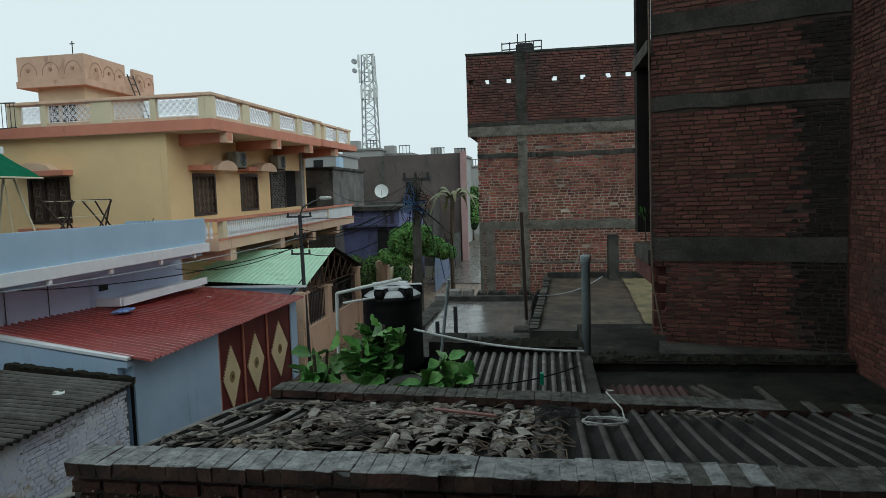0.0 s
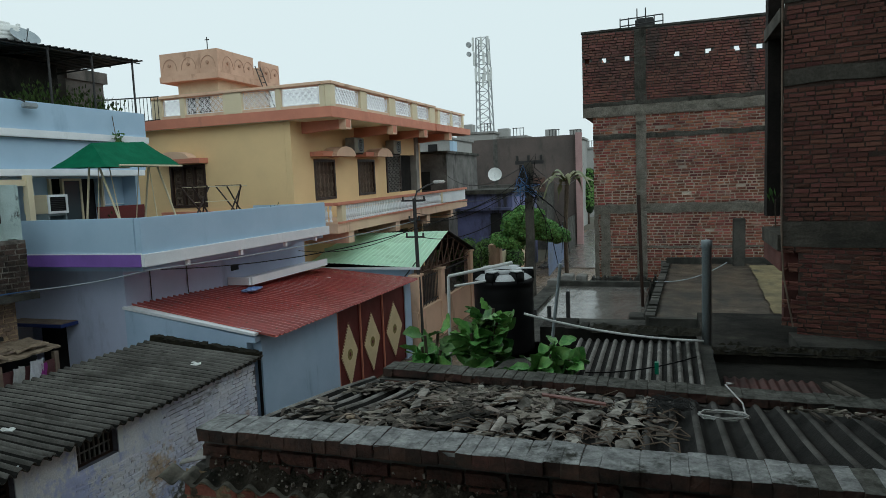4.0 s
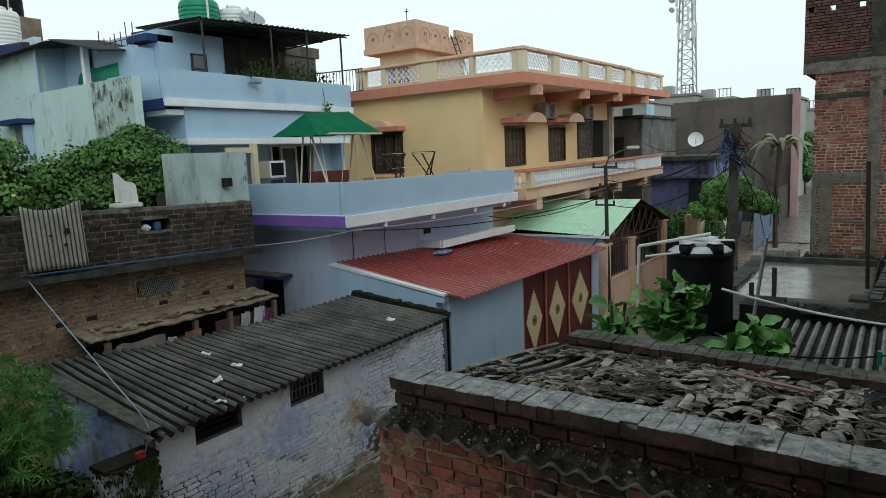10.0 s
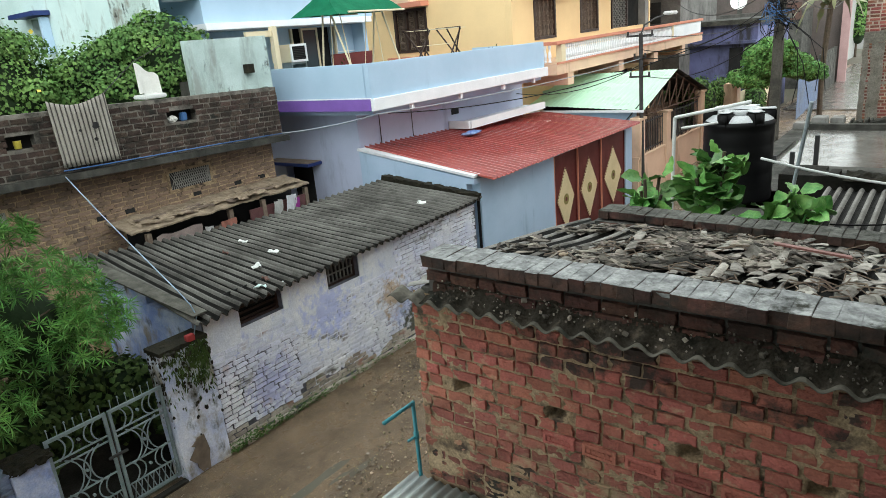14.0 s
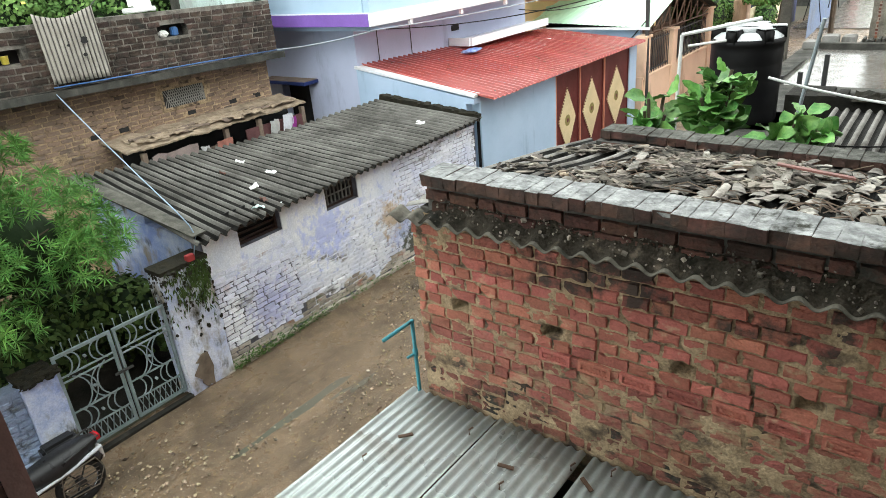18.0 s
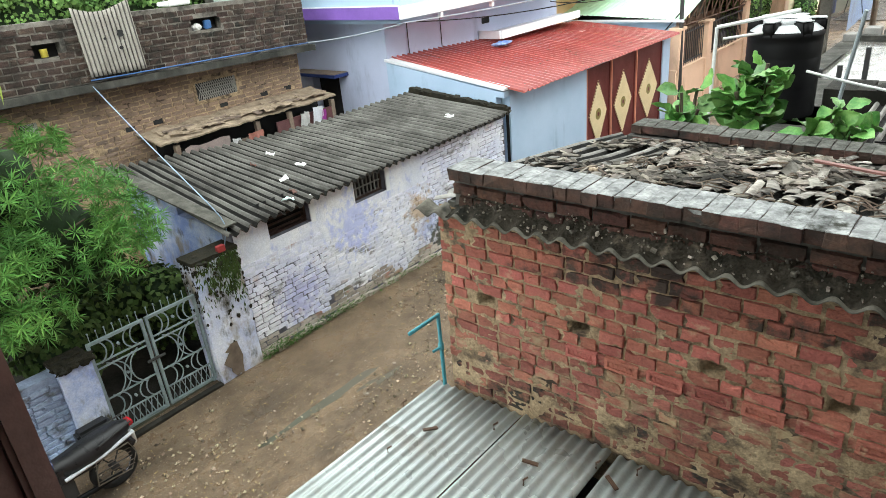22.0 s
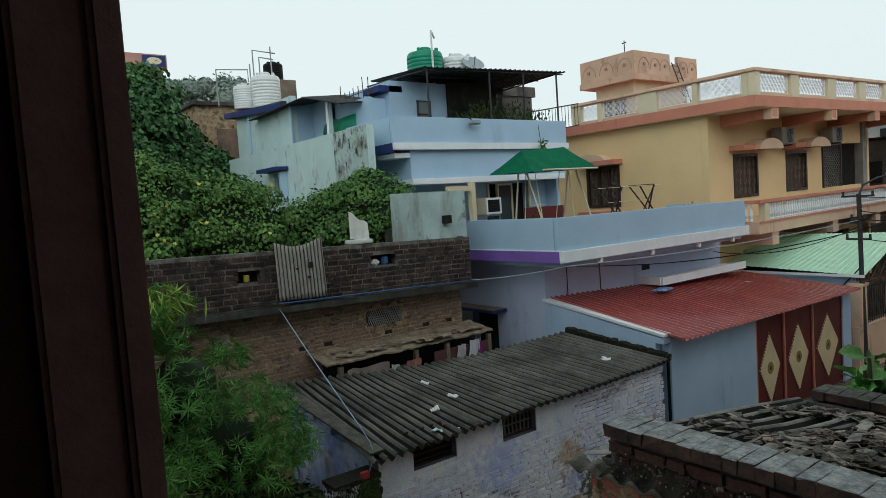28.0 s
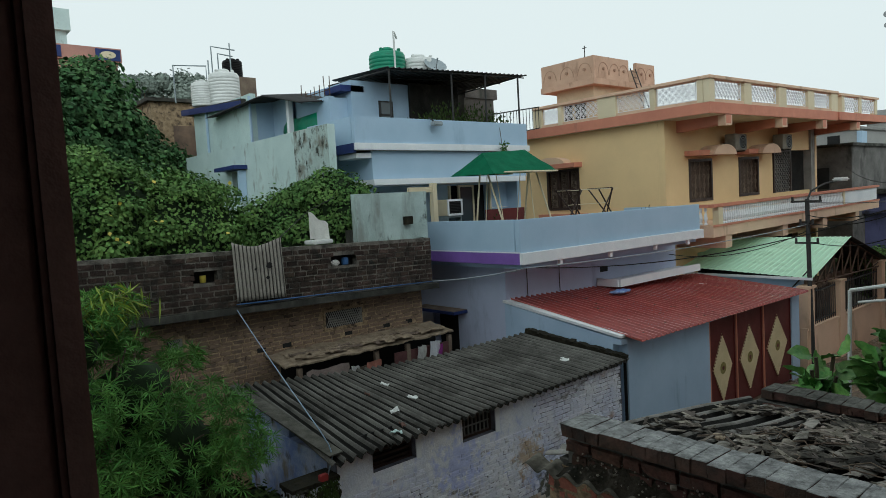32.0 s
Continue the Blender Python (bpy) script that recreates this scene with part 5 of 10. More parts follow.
PAINT_BLACK = surf("black_motorcycle_paint", (0.012, 0.013, 0.02), None, 3, 0.2, 0, coat=0.5)
PAINT_BLUE = surf("dark_blue_motorcycle_paint", (0.02, 0.03, 0.09), None, 3, 0.2, 0, coat=0.5)
SEAT = surf("black_seat_leather", (0.012, 0.012, 0.013), (0.02, 0.02, 0.021), 6, 0.35, 0.2, 80, spec=0.3)
GUARD = surf("tarnished_guard", (0.2, 0.18, 0.15), (0.1, 0.08, 0.06), 12, 0.45, 0, metal=0.6)
LAMP_RED = surf("red_tail_lens", (0.45, 0.02, 0.03), None, 3, 0.15, 0, coat=0.5)
bike = thing("motorcycle", (-7.75, 1.5, 0.04), "parked black motorcycle with a saddlebag and red tail lamp", "motorcycle")
BX, BY = -7.72, 2.12
M = lambda x, y, z: Vector((BX + x - 0.06 * (BY - y) * 1.0, y, z))


def wheel(y, name):
    bm = bmesh.new()
    R, r = 0.255, 0.05
    ring = []
    for i in range(28):
        a = 2 * math.pi * i / 28
        ring.append([bm.verts.new((BX - 0.06 * (BY - y) + r * math.cos(b), y + (R + r * math.sin(b)) * math.cos(a), 0.345 + (R + r * math.sin(b)) * math.sin(a))) for b in [2 * math.pi * k / 8 for k in range(8)]])
    for i in range(28):
        for k in range(8):
            bm.faces.new((ring[i][k], ring[(i + 1) % 28][k], ring[(i + 1) % 28][(k + 1) % 8], ring[i][(k + 1) % 8]))
    w = part(name, bm, RUBBER, bike, smooth=True)
    x = BX - 0.06 * (BY - y)
    part("rim", bars(0.012, [(x, y + 0.215 * math.cos(a * 0.2618), 0.345 + 0.215 * math.sin(a * 0.2618)) for a in range(25)]), CHROME, w, smooth=True)
    for k in range(6):
        a = k * math.pi / 3
        part("spoke", bars(0.01, [(x, y, 0.345), (x, y + 0.21 * math.cos(a), 0.345 + 0.21 * math.sin(a))]), STEEL, w)
    part("hub", bars(0.05, [(x - 0.06, y, 0.345), (x + 0.06, y, 0.345)], seg=12), STEEL, w)


wheel(BY, "rear_wheel")
wheel(BY - 1.27, "front_wheel")
bm = bmesh.new()
secs = [(2.42, 0.06, 0.78, 0.87), (2.3, 0.13, 0.74, 0.89), (2.1, 0.17, 0.68, 0.88), (1.9, 0.175, 0.64, 0.86), (1.7, 0.16, 0.62, 0.82), (1.5, 0.11, 0.66, 0.81)]
prev = None
for y, w, z0, z1 in secs:
    row = [bm.verts.new(M(dx * w, y, z)) for dx, z in ((-1, z0), (-0.95, (z0 + z1) / 2 + 0.01), (-0.6, z1), (0.6, z1), (0.95, (z0 + z1) / 2 + 0.01), (1, z0))]
    if prev:
        for i in range(6):
            bm.faces.new((prev[i], prev[(i + 1) % 6], row[(i + 1) % 6], row[i]))
    else:
        bm.faces.new(row)
    prev = row
bm.faces.new(prev[::-1])
part("seat", bm, SEAT, bike, smooth=True)
bm = bmesh.new()
prev = None
for y, w, z0, z1 in ((1.52, 0.08, 0.72, 0.84), (1.35, 0.15, 0.70, 0.98), (1.15, 0.15, 0.7, 1.0), (0.98, 0.08, 0.76, 0.92)):
    row = [bm.verts.new(M(dx * w, y, z)) for dx, z in ((-0.8, z0), (-1, (z0 + z1) / 2), (-0.5, z1), (0.5, z1), (1, (z0 + z1) / 2), (0.8, z0))]
    if prev:
        for i in range(6):
            bm.faces.new((prev[i], prev[(i + 1) % 6], row[(i + 1) % 6], row[i]))
    else:
        bm.faces.new(row)
    prev = row
bm.faces.new(prev[::-1])
part("fuel_tank", bm, PAINT_BLUE, bike, smooth=True)
bm = bmesh.new()
for s in (-1, 1):
    v = [M(s * 0.13, 2.36, 0.78), M(s * 0.14, 1.9, 0.56), M(s * 0.13, 1.5, 0.55), M(s * 0.12, 1.5, 0.74), M(s * 0.14, 2.0, 0.74)]
    bm.faces.new([bm.verts.new(q) for q in v])
    bm.faces.new([bm.verts.new(q - Vector((s * 0.03, 0, 0))) for q in v[::-1]])
part("side_cover", bm, PAINT_BLACK, bike)
part("tail_lamp", bevelled(BX - 0.07, BX + 0.07, 2.4, 2.48, 0.78, 0.86, 0.015), LAMP_RED, bike)
part("mudguard", bars(0.07, [M(0, 2.12 + 0.33 * math.cos(a), 0.345 + 0.33 * math.sin(a)) for a in (2.0, 1.6, 1.2, 0.8, 0.55)], seg=8), PAINT_BLACK, bike, smooth=True)
part("mud_flap", bevelled(BX - 0.06, BX + 0.06, 2.42, 2.46, 0.5, 0.68, 0.012), WHITE_PLASTIC, bike)
part("side_stripe", bars(0.024, [M(0.15, 2.42, 0.76), M(0.16, 2.0, 0.66), M(0.15, 1.55, 0.6)], seg=6), SILVER, bike)
part("exhaust", bars(0.035, [M(0.12, 2.15, 0.27), M(0.12, 1.8, 0.25), M(0.1, 1.4, 0.24)], seg=10), BLACK_PLASTIC, bike, smooth=True)
part("engine", bevelled(BX - 0.2, BX + 0.08, 1.3, 1.65, 0.25, 0.58, 0.03), STEEL, bike)
for k in range(5):
    z = 0.36 + 0.06 * k
    part("guard_bar", bars(0.0055, [M(0.19, 1.86, z), M(0.19, 2.3, z)]), GUARD, bike)
part("guard_frame", bars(0.009, [M(0.19, 1.84, 0.32), M(0.19, 1.9, 0.64), M(0.19, 2.3, 0.68), M(0.19, 2.36, 0.5), M(0.19, 2.25, 0.3), M(0.19, 1.84, 0.32)]), GUARD, bike)
part("grab_rail", bars(0.011, [M(-0.15, 2.0, 0.8), M(-0.13, 2.42, 0.9), M(0.13, 2.42, 0.9), M(0.15, 2.0, 0.8)]), STEEL, bike)
part("handlebar", bars(0.013, [M(-0.34, 1.2, 1.05), M(-0.1, 1.02, 1.08), M(0.1, 1.02, 1.08), M(0.34, 1.2, 1.05)]), STEEL, bike)
part("front_fork", bars(0.02, [M(-0.09, 1.05, 1.0), M(-0.09, 0.85, 0.345)], [M(0.09, 1.05, 1.0), M(0.09, 0.85, 0.345)]), CHROME, bike)
part("headlamp", bevelled(BX - 0.17, BX + 0.03, 0.82, 0.95, 0.88, 1.06, 0.03), PAINT_BLACK, bike)
part("kick_stand", bars(0.012, [M(-0.1, 1.6, 0.3), M(-0.24, 1.55, 0.05)]), STEEL, bike)
bag = solo("saddlebag", bevelled(BX - 0.36, BX - 0.16, 1.9, 2.32, 0.62, 0.88, 0.04), SEAT, "black saddlebag hung on the motorcycle", "bag")

# ---- tree with narrow leaves behind the yard wall ----
tree = thing("yard_tree", (-9.7, 1.8, 0), "leafy tree with whorls of narrow bright green leaves", "tree")
bm = bmesh.new()
tube(bm, [(-9.8, 1.7, 0), (-9.75, 1.75, 1.0), (-9.65, 1.85, 2.0), (-9.6, 1.8, 3.2)], 0.13, 10, 0.06)
part("trunk", bm, BARK, tree, smooth=True)
LUMPS = [((-9.55, 1.45, 3.75), (1.15, 1.25, 1.4)), ((-9.4, 2.75, 2.85), (1.05, 1.2, 1.15)), ((-9.15, 1.5, 2.45), (0.95, 1.35, 1.0)), ((-9.6, 2.5, 3.7), (0.9, 0.9, 0.85)), ((-9.6, 0.2, 2.8), (1.1, 1.2, 1.3)), ((-9.5, 1.7, 4.45), (0.7, 0.75, 0.8)), ((-9.5, 3.2, 2.6), (0.8, 0.8, 0.95))]
for c, r in LUMPS:
    for k in range(4):
        d = rand_dir(rng)
        e = Vector(c) + Vector((d.x * r[0], d.y * r[1], abs(d.z) * r[2])) * 0.8
        bm = bmesh.new()
        tube(bm, [(-9.65, 1.85, 1.9), Vector((-9.6, 1.8, 2.6)).lerp(e, 0.5) + rand_dir(rng) * 0.15, e], 0.04, 6, 0.01)
        part("limb", bm, BARK, tree, smooth=True)
whorls = []
count = 0
TUFTS = clumps(LUMPS, 74, 0.26, 0.5, rng)
while count < 3900:
    c, r = rng.choice(TUFTS) if count % 7 else rng.choices(LUMPS, [r[0] * r[1] * r[2] for c, r in LUMPS])[0]
    d = rand_dir(rng)
    if d.z < -0.75:
        continue
    k = rng.uniform(0.7, 1.05) + 0.18 * noise.noise(d * 3 + Vector(c))
    p = Vector((c[0] + d.x * r[0] * k, c[1] + d.y * r[1] * k, c[2] + d.z * r[2] * k))
    if p.z < 1.2 + 0.35 * max(0, p.y - 2.2):
        continue
    axis = (d + UP * 0.6 + rand_dir(rng) * 0.4).normalized()
    a = axis.cross(rand_dir(rng)).normalized()
    b = axis.cross(a)
    nl = rng.randrange(9, 14)
    size = rng.uniform(0.12, 0.2)
    for i in range(nl):
        an = 2 * math.pi * i / nl + rng.uniform(-0.2, 0.2)
        lift = rng.uniform(0.1, 0.8)
        out = (a * math.cos(an) + b * math.sin(an) + axis * lift).normalized()
        nn = (axis - out * axis.dot(out)).normalized()
        whorls.append((p, out, nn, size * rng.uniform(0.8, 1.2), size * 0.115))
    count += 1
leaf_mesh("crown", whorls, LEAF, tree, "stuff")
hull("inner_crown", [(c, tuple(q * 0.6 for q in r)) for c, r in LUMPS], LEAF_SHADE, tree)
# a bright drooping sprout at the top
sprout = []
for k in range(150):
    p = Vector((-9.3 + rng.gauss(0, 0.15), 2.25 + rng.gauss(0, 0.2), 5.05 + rng.gauss(0, 0.12)))
    d = (Vector((rng.gauss(0, 0.5), rng.gauss(0, 0.5), -0.5))).normalized()
    sprout.append((p, d, d.cross(rand_dir(rng)).normalized(), rng.uniform(0.2, 0.38), 0.03))
LEAF_YELLOW = surf("yellow_green_leaf", (0.3, 0.36, 0.04), (0.2, 0.3, 0.03), 3, 0.45, 0, vary=0.3, island=True)
leaf_mesh("sprout", sprout, LEAF_YELLOW, tree, "stuff", label="yellow-green drooping sprout")

# dark shrub growing behind the gate and the post
shrub = thing("yard_shrub", (-9.8, 3.8, 0), "dense dark green shrub behind the gate", "shrub")
SL_ = [((-9.75, 4.2, 1.1), (0.75, 0.5, 0.7)), ((-10.3, 3.5, 1.25), (0.9, 0.9, 0.8)), ((-10.0, 2.8, 1.15), (0.8, 0.9, 0.8)), ((-9.3, 4.45, 0.9), (0.4, 0.35, 0.6)), ((-10.6, 4.2, 0.7), (1.0, 0.5, 0.8))]
hull("inner_foliage", SL_, LEAF_SHADE, shrub, 0.8)
leaf_mesh("leaves", mound_leaves(SL_, 3600, 0.11, rng), LEAF_DARK, shrub, "stuff")
part("stem", bars(0.04, [(-9.8, 3.8, 0), (-9.9, 3.8, 1.2)]), BARK, shrub)
hang = []
for k in range(620):
    y = rng.uniform(4.15, 4.88) if k % 2 else rng.uniform(4.55, 4.85)
    p = Vector((-8.4, y, 2.12 - abs(rng.gauss(0, 0.34)))) if k % 3 else Vector((-8.6 + rng.uniform(-0.2, 0.2), y, 2.12))
    d = Vector((rng.uniform(0.0, 0.4), rng.gauss(0, 0.4), -1)).normalized()
    hang.append((p, d, Vector((1, 0, 0.3)).normalized(), rng.uniform(0.06, 0.16), 0.02))
weeds = thing("post_weeds", (-8.42, 4.5, 2.1), "brown-green weeds hanging from the gate post", "weeds")
leaf_mesh("blades", hang, LEAF_DARK, weeds, "stuff")
# ---- dark brick house with the overhanging parapet ----
db = thing("dark_brick_house", (-14, 4, 0), "old brick house, blackened parapet over a tan brick wall", "house")
SL = Vector((0, 1, -0.0255)).normalized()
H1 = [(7.58, 8.12, 0.54, 0.78), (10.72, 11.4, 0.64, 0.88)]
part("parapet", panel((-13.006, -3, 4.38), SL, UP, (1, 0, 0), 13.62, 1.14, 0.2, H1), surf("crumbling_grey_mortar", (0.24, 0.22, 0.19), (0.075, 0.068, 0.058), 3, 0.95, 0.8, 50, world=True, stain=(0.025, 0.024, 0.02), stain_at=0.52, stain_scale=(2, 2, 3)), db)
lay_bricks(db, (-13.0, -3, 4.4), SL, (1, 0, 0), 13.62, 1.1, DB_PIECE, DB_PIECE, (6.0, 13.6, 0, 2), bl=0.25, bh=0.1, gap=0.018, holes=H1, seed=12, headers=0.15, proud=0.009)
for u0, u1, v0, v1 in H1:
    # black backing added as the shade in the niche
    part("niche_back", boxes((-13.26, -13.225, u0 - 3.1, u1 - 2.9, 4.3 - 0.0255 * u0 + v0, 4.5 - 0.0255 * u0 + v1)), DARK, db)
part("parapet_end", panel((-13.2, 10.58, 4.1), (-1, 0, 0), UP, (0, 1, 0), 4.0, 1.1, 0.2), MORTAR_DARK, db)
part("eaves_slab", panel((-12.9, -3, 4.24), SL, UP, (1, 0, 0), 13.75, 0.13, 1.2), MOSSY, db)
part("roof_deck", boxes((-18, -13.2, -3, 10.4, 4.0, 4.2)), MOSSY, db)
part("wall", boxes((-13.65, -13.409, -3, 10.55, 0, 4.2)), MORTAR, db)
part("end_wall", boxes((-18, -13.65, 10.3, 10.55, 0, 4.2), (-18, -17.8, -3, 10.3, 0, 4.2)), BRICK_TAN, db)
HW = [(10.65, 11.75, 3.25, 3.72), (7.1, 7.5, 3.35, 3.7)]
HB = [(h[0], h[1], h[2] - 2.1, h[3] - 2.1) for h in HW] + [(u, u + 0.2, 0.95, 1.05) for u in (9.0, 9.6, 11.2, 12.3, 13.0)] + [(8.2, 8.45, 0.68, 0.78)]
lay_bricks(db, (-13.4, -3, 2.1), (0, 1, 0), (1, 0, 0), 13.55, 2.05, BRICK_TAN, BRICK_TAN, (7, 13.5, 0.5, 2.0), holes=HB, seed=14, bh=0.078, gap=0.016, bl=0.23, headers=0.12, proud=0.004)
for u0, u1, z0, z1 in HW:
    y0, y1 = u0 - 3, u1 - 3
    j = part("jali_window", boxes((-13.41, -13.38, y0, y0 + 0.05, z0, z1), (-13.41, -13.38, y1 - 0.05, y1, z0, z1), (-13.41, -13.38, y0 + 0.05, y1 - 0.05, z1 - 0.05, z1), (-13.41, -13.38, y0 + 0.05, y1 - 0.05, z0, z0 + 0.05)), MORTAR, db)
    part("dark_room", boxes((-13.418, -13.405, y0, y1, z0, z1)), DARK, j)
    n = int((y1 - y0) / 0.055)
    bm = bmesh.new()
    for k in range(n + 1):
        y = y0 + 0.05 + k * (y1 - y0 - 0.1) / n
        tube(bm, [(-13.395, y, z0 + 0.04), (-13.395, min(y + 0.18, y1 - 0.05), z1 - 0.04)], 0.009, 4)
        tube(bm, [(-13.395, y, z1 - 0.04), (-13.395, min(y + 0.18, y1 - 0.05), z0 + 0.04)], 0.009, 4)
    part("lattice", bm, CONCRETE, j)
for u in (9.0, 9.6, 11.2, 12.3, 13.0):
    # black patches stand for the shade in the putlog holes
    part("putlog_hole", boxes((-13.418, -13.4, u - 3, u - 2.8, 3.05, 3.15)), DARK, db)
PIPE_BLUE = surf("blue_plastic_pipe", (0.05, 0.13, 0.3), None, 3, 0.4, 0)
solo("gutter_pipe", bars(0.014, [(-12.86, 5.4, 4.23), (-12.86, 6.04, 4.21), (-12.86, 8.5, 4.15), (-12.86, 10.5, 4.09)], seg=8), PIPE_BLUE, "blue plastic pipe along the slab edge", "pipe", smooth=True)
sheet_m = corrugated((-12.85, 5.42, 4.28), (-12.85, 6.5, 4.25), (-12.93, 6.5, 5.45), (-12.93, 5.42, 5.48), 0.083, 0.02, 0.006, 10, 8, 0.03, fold_shade=-0.45)
for v in sheet_m.verts:
    if v.co.z > 5.3:
        v.co.z -= 0.1 * math.sin((v.co.y - 5.42) / 1.08 * math.pi * 1.2)
part_sheet = solo("hanging_sheet", sheet_m, surf("grey_fibre_sheet", (0.36, 0.34, 0.3), (0.26, 0.24, 0.21), 2, 0.8, 0.3, stain=(0.12, 0.11, 0.1)), "grey corrugated sheet hung over the dark parapet", "sheet", smooth=True)
# darker colour in the folds stands for their shade
part_sheet.data.materials.append(ASBESTOS)
for y, z, s in ((6.15, 4.95, 0.065), (6.1, 4.7, 0.035), (5.85, 4.9, 0.025)):
    bm = bmesh.new()
    bmesh.ops.create_circle(bm, cap_ends=True, segments=9, radius=s, matrix=pose(-12.83, y, z, 0, 90, 0))
    for v in bm.verts:
        v.co.y += rng.uniform(-0.3, 0.3) * s
    # black disc laid on the sheet stands for the dark behind the tear
    part("torn_hole", bm, DARK, part_sheet)
CLOTH = surf("white_cloth", (0.72, 0.72, 0.68), (0.6, 0.6, 0.57), 2, 0.9, 0.1)
bm = bmesh.new()
g0 = []
for i in range(9):
    g0.append([])
    for k in range(9):
        s, r = i / 8, k / 8
        g0[-1].append(bm.verts.new((-13.3 + 0.05 * math.sin(s * 14) * r, 7.4 + s * 0.48, 6.0 - s * 0.3 - r * (0.62 - 0.2 * s) + 0.03 * math.sin(s * 9))))
for i in range(8):
    for k in range(8):
        bm.faces.new((g0[i][k], g0[i + 1][k], g0[i + 1][k + 1], g0[i][k + 1]))
solo("hanging_cloth", bm, CLOTH, "white cloth drying on a line above the parapet", "cloth", smooth=True)
solo("wash_tub", bevelled(-13.5, -13.05, 7.35, 7.85, 5.27, 5.36, 0.02), WHITE_PLASTIC, "white plastic tub standing on the parapet", "tub")
solo("clothes_line", bars(0.008, [(-13.15, 6.6, 5.5), (-13.3, 7.4, 6.02), (-13.5, 8.2, 6.3)]), STEEL, "thin clothes line over the roof", "line")
BOTTLE = surf("yellow_plastic", (0.6, 0.5, 0.08), None, 3, 0.4, 0)
bm = bmesh.new()
lathe(bm, -13.1, 4.85, [(0.05, 4.73), (0.06, 4.74), (0.065, 4.86), (0.068, 4.87)], 12)
solo("plastic_cup", bm, BOTTLE, "yellow cup standing in the parapet niche", "cup", smooth=True)
solo("blue_can", bevelled(-13.15, -13.03, 8.06, 8.2, 4.745, 4.92, 0.02), PIPE_BLUE, "blue can standing in the parapet niche", "can")

bm = bmesh.new()
res = bmesh.ops.create_icosphere(bm, subdivisions=3, radius=0.1)
for v in res["verts"]:
    v.co = Vector((v.co.x * 0.6 - 13.1, v.co.y * 1.1 + 7.88, v.co.z * 0.75 + 4.81)) * 1.0 + rand_dir(rng) * 0.012
solo("white_rag", bm, CLOTH, "crumpled white rag lying in the parapet niche", "rag")

# ---- lean-to with rags between the two houses ----
BOARD = surf("rough_board", (0.17, 0.125, 0.1), (0.11, 0.085, 0.065), 4, 0.85, 0.3)
BOARD_PALE = surf("bleached_slab", (0.3, 0.235, 0.165), (0.15, 0.115, 0.08), 5, 0.9, 0.4)
lean = thing("lean_to", (-13, 8.7, 0), "ramshackle lean-to of boards, rags and broken slabs", "shack")
bm = bmesh.new()
bmesh.ops.create_grid(bm, x_segments=10, y_segments=70, size=0.5)
for v in bm.verts:
    u, t = v.co.x, v.co.y
    rag = 0.05 * noise.noise((t * 14, 1.7, 0)) + 0.05 * noise.noise((t * 50, 4.7, 0)) if u > 0.45 else 0.0
    v.co = Vector((-12.93 + u * 1.0 + rag, 8.45 + t * 4.6, 2.92 - 0.14 * u + 0.05 * noise.noise((u * 4, t * 12, 0)) + 0.02 * noise.noise((u * 14, t * 60, 3))))
bmesh.ops.solidify(bm, geom=bm.faces[:], thickness=0.035)
part("canopy", bm, BOARD_PALE, lean)
# crumpled sheets and split boards lying on the canopy
for k in range(26):
    bm = bmesh.new()
    bmesh.ops.create_grid(bm, x_segments=5, y_segments=14, size=0.5)
    ln, wd, seed_ = rng.uniform(0.35, 1.1), rng.uniform(0.06, 0.28), k * 3.1
    m = pose(-12.72 + rng.uniform(-0.3, 0.22), rng.uniform(6.7, 10.2), 2.93 + rng.uniform(0, 0.03), rng.gauss(0, 2), rng.gauss(8, 4), rng.gauss(0, 14))
    for v in bm.verts:
        u, t = v.co.x, v.co.y
        edge = 0.25 * noise.noise((t * 6, seed_, 1)) * (1 if u > 0 else -1)
        v.co = m @ Vector(((u + edge) * wd, t * ln, 0.05 * noise.noise((u * 3, t * 4, seed_)) + 0.015 * noise.noise((u * 9, t * 16, seed_))))
    bmesh.ops.solidify(bm, geom=bm.faces[:], thickness=0.012)
    part("broken_board", bm, (BOARD_PALE, BOARD, BOARD_PALE, BOARD_PALE)[k % 4], lean)
for y in (6.45, 8.4, 9.3, 10.6):
    part("post", boxes((-12.58, -12.48, y, y + 0.1, 0, 2.75)), WOOD, lean)
# black sheet stands for the shade under the canopy
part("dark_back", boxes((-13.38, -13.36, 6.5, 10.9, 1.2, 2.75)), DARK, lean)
for k in range(11):
    y = 6.8 + k * 0.13
    part("board", boxes((-12.52, -12.5, y, y + 0.12, 1.4, 2.45 + rng.uniform(-0.05, 0.05))), BOARD, lean)
part("plank_wall", boxes((-12.54, -12.5, 8.95, 10.7, 1.4, 2.6)), surf("maroon_door_paint", (0.12, 0.05, 0.05), None, 2, 0.7, 0.2), lean)
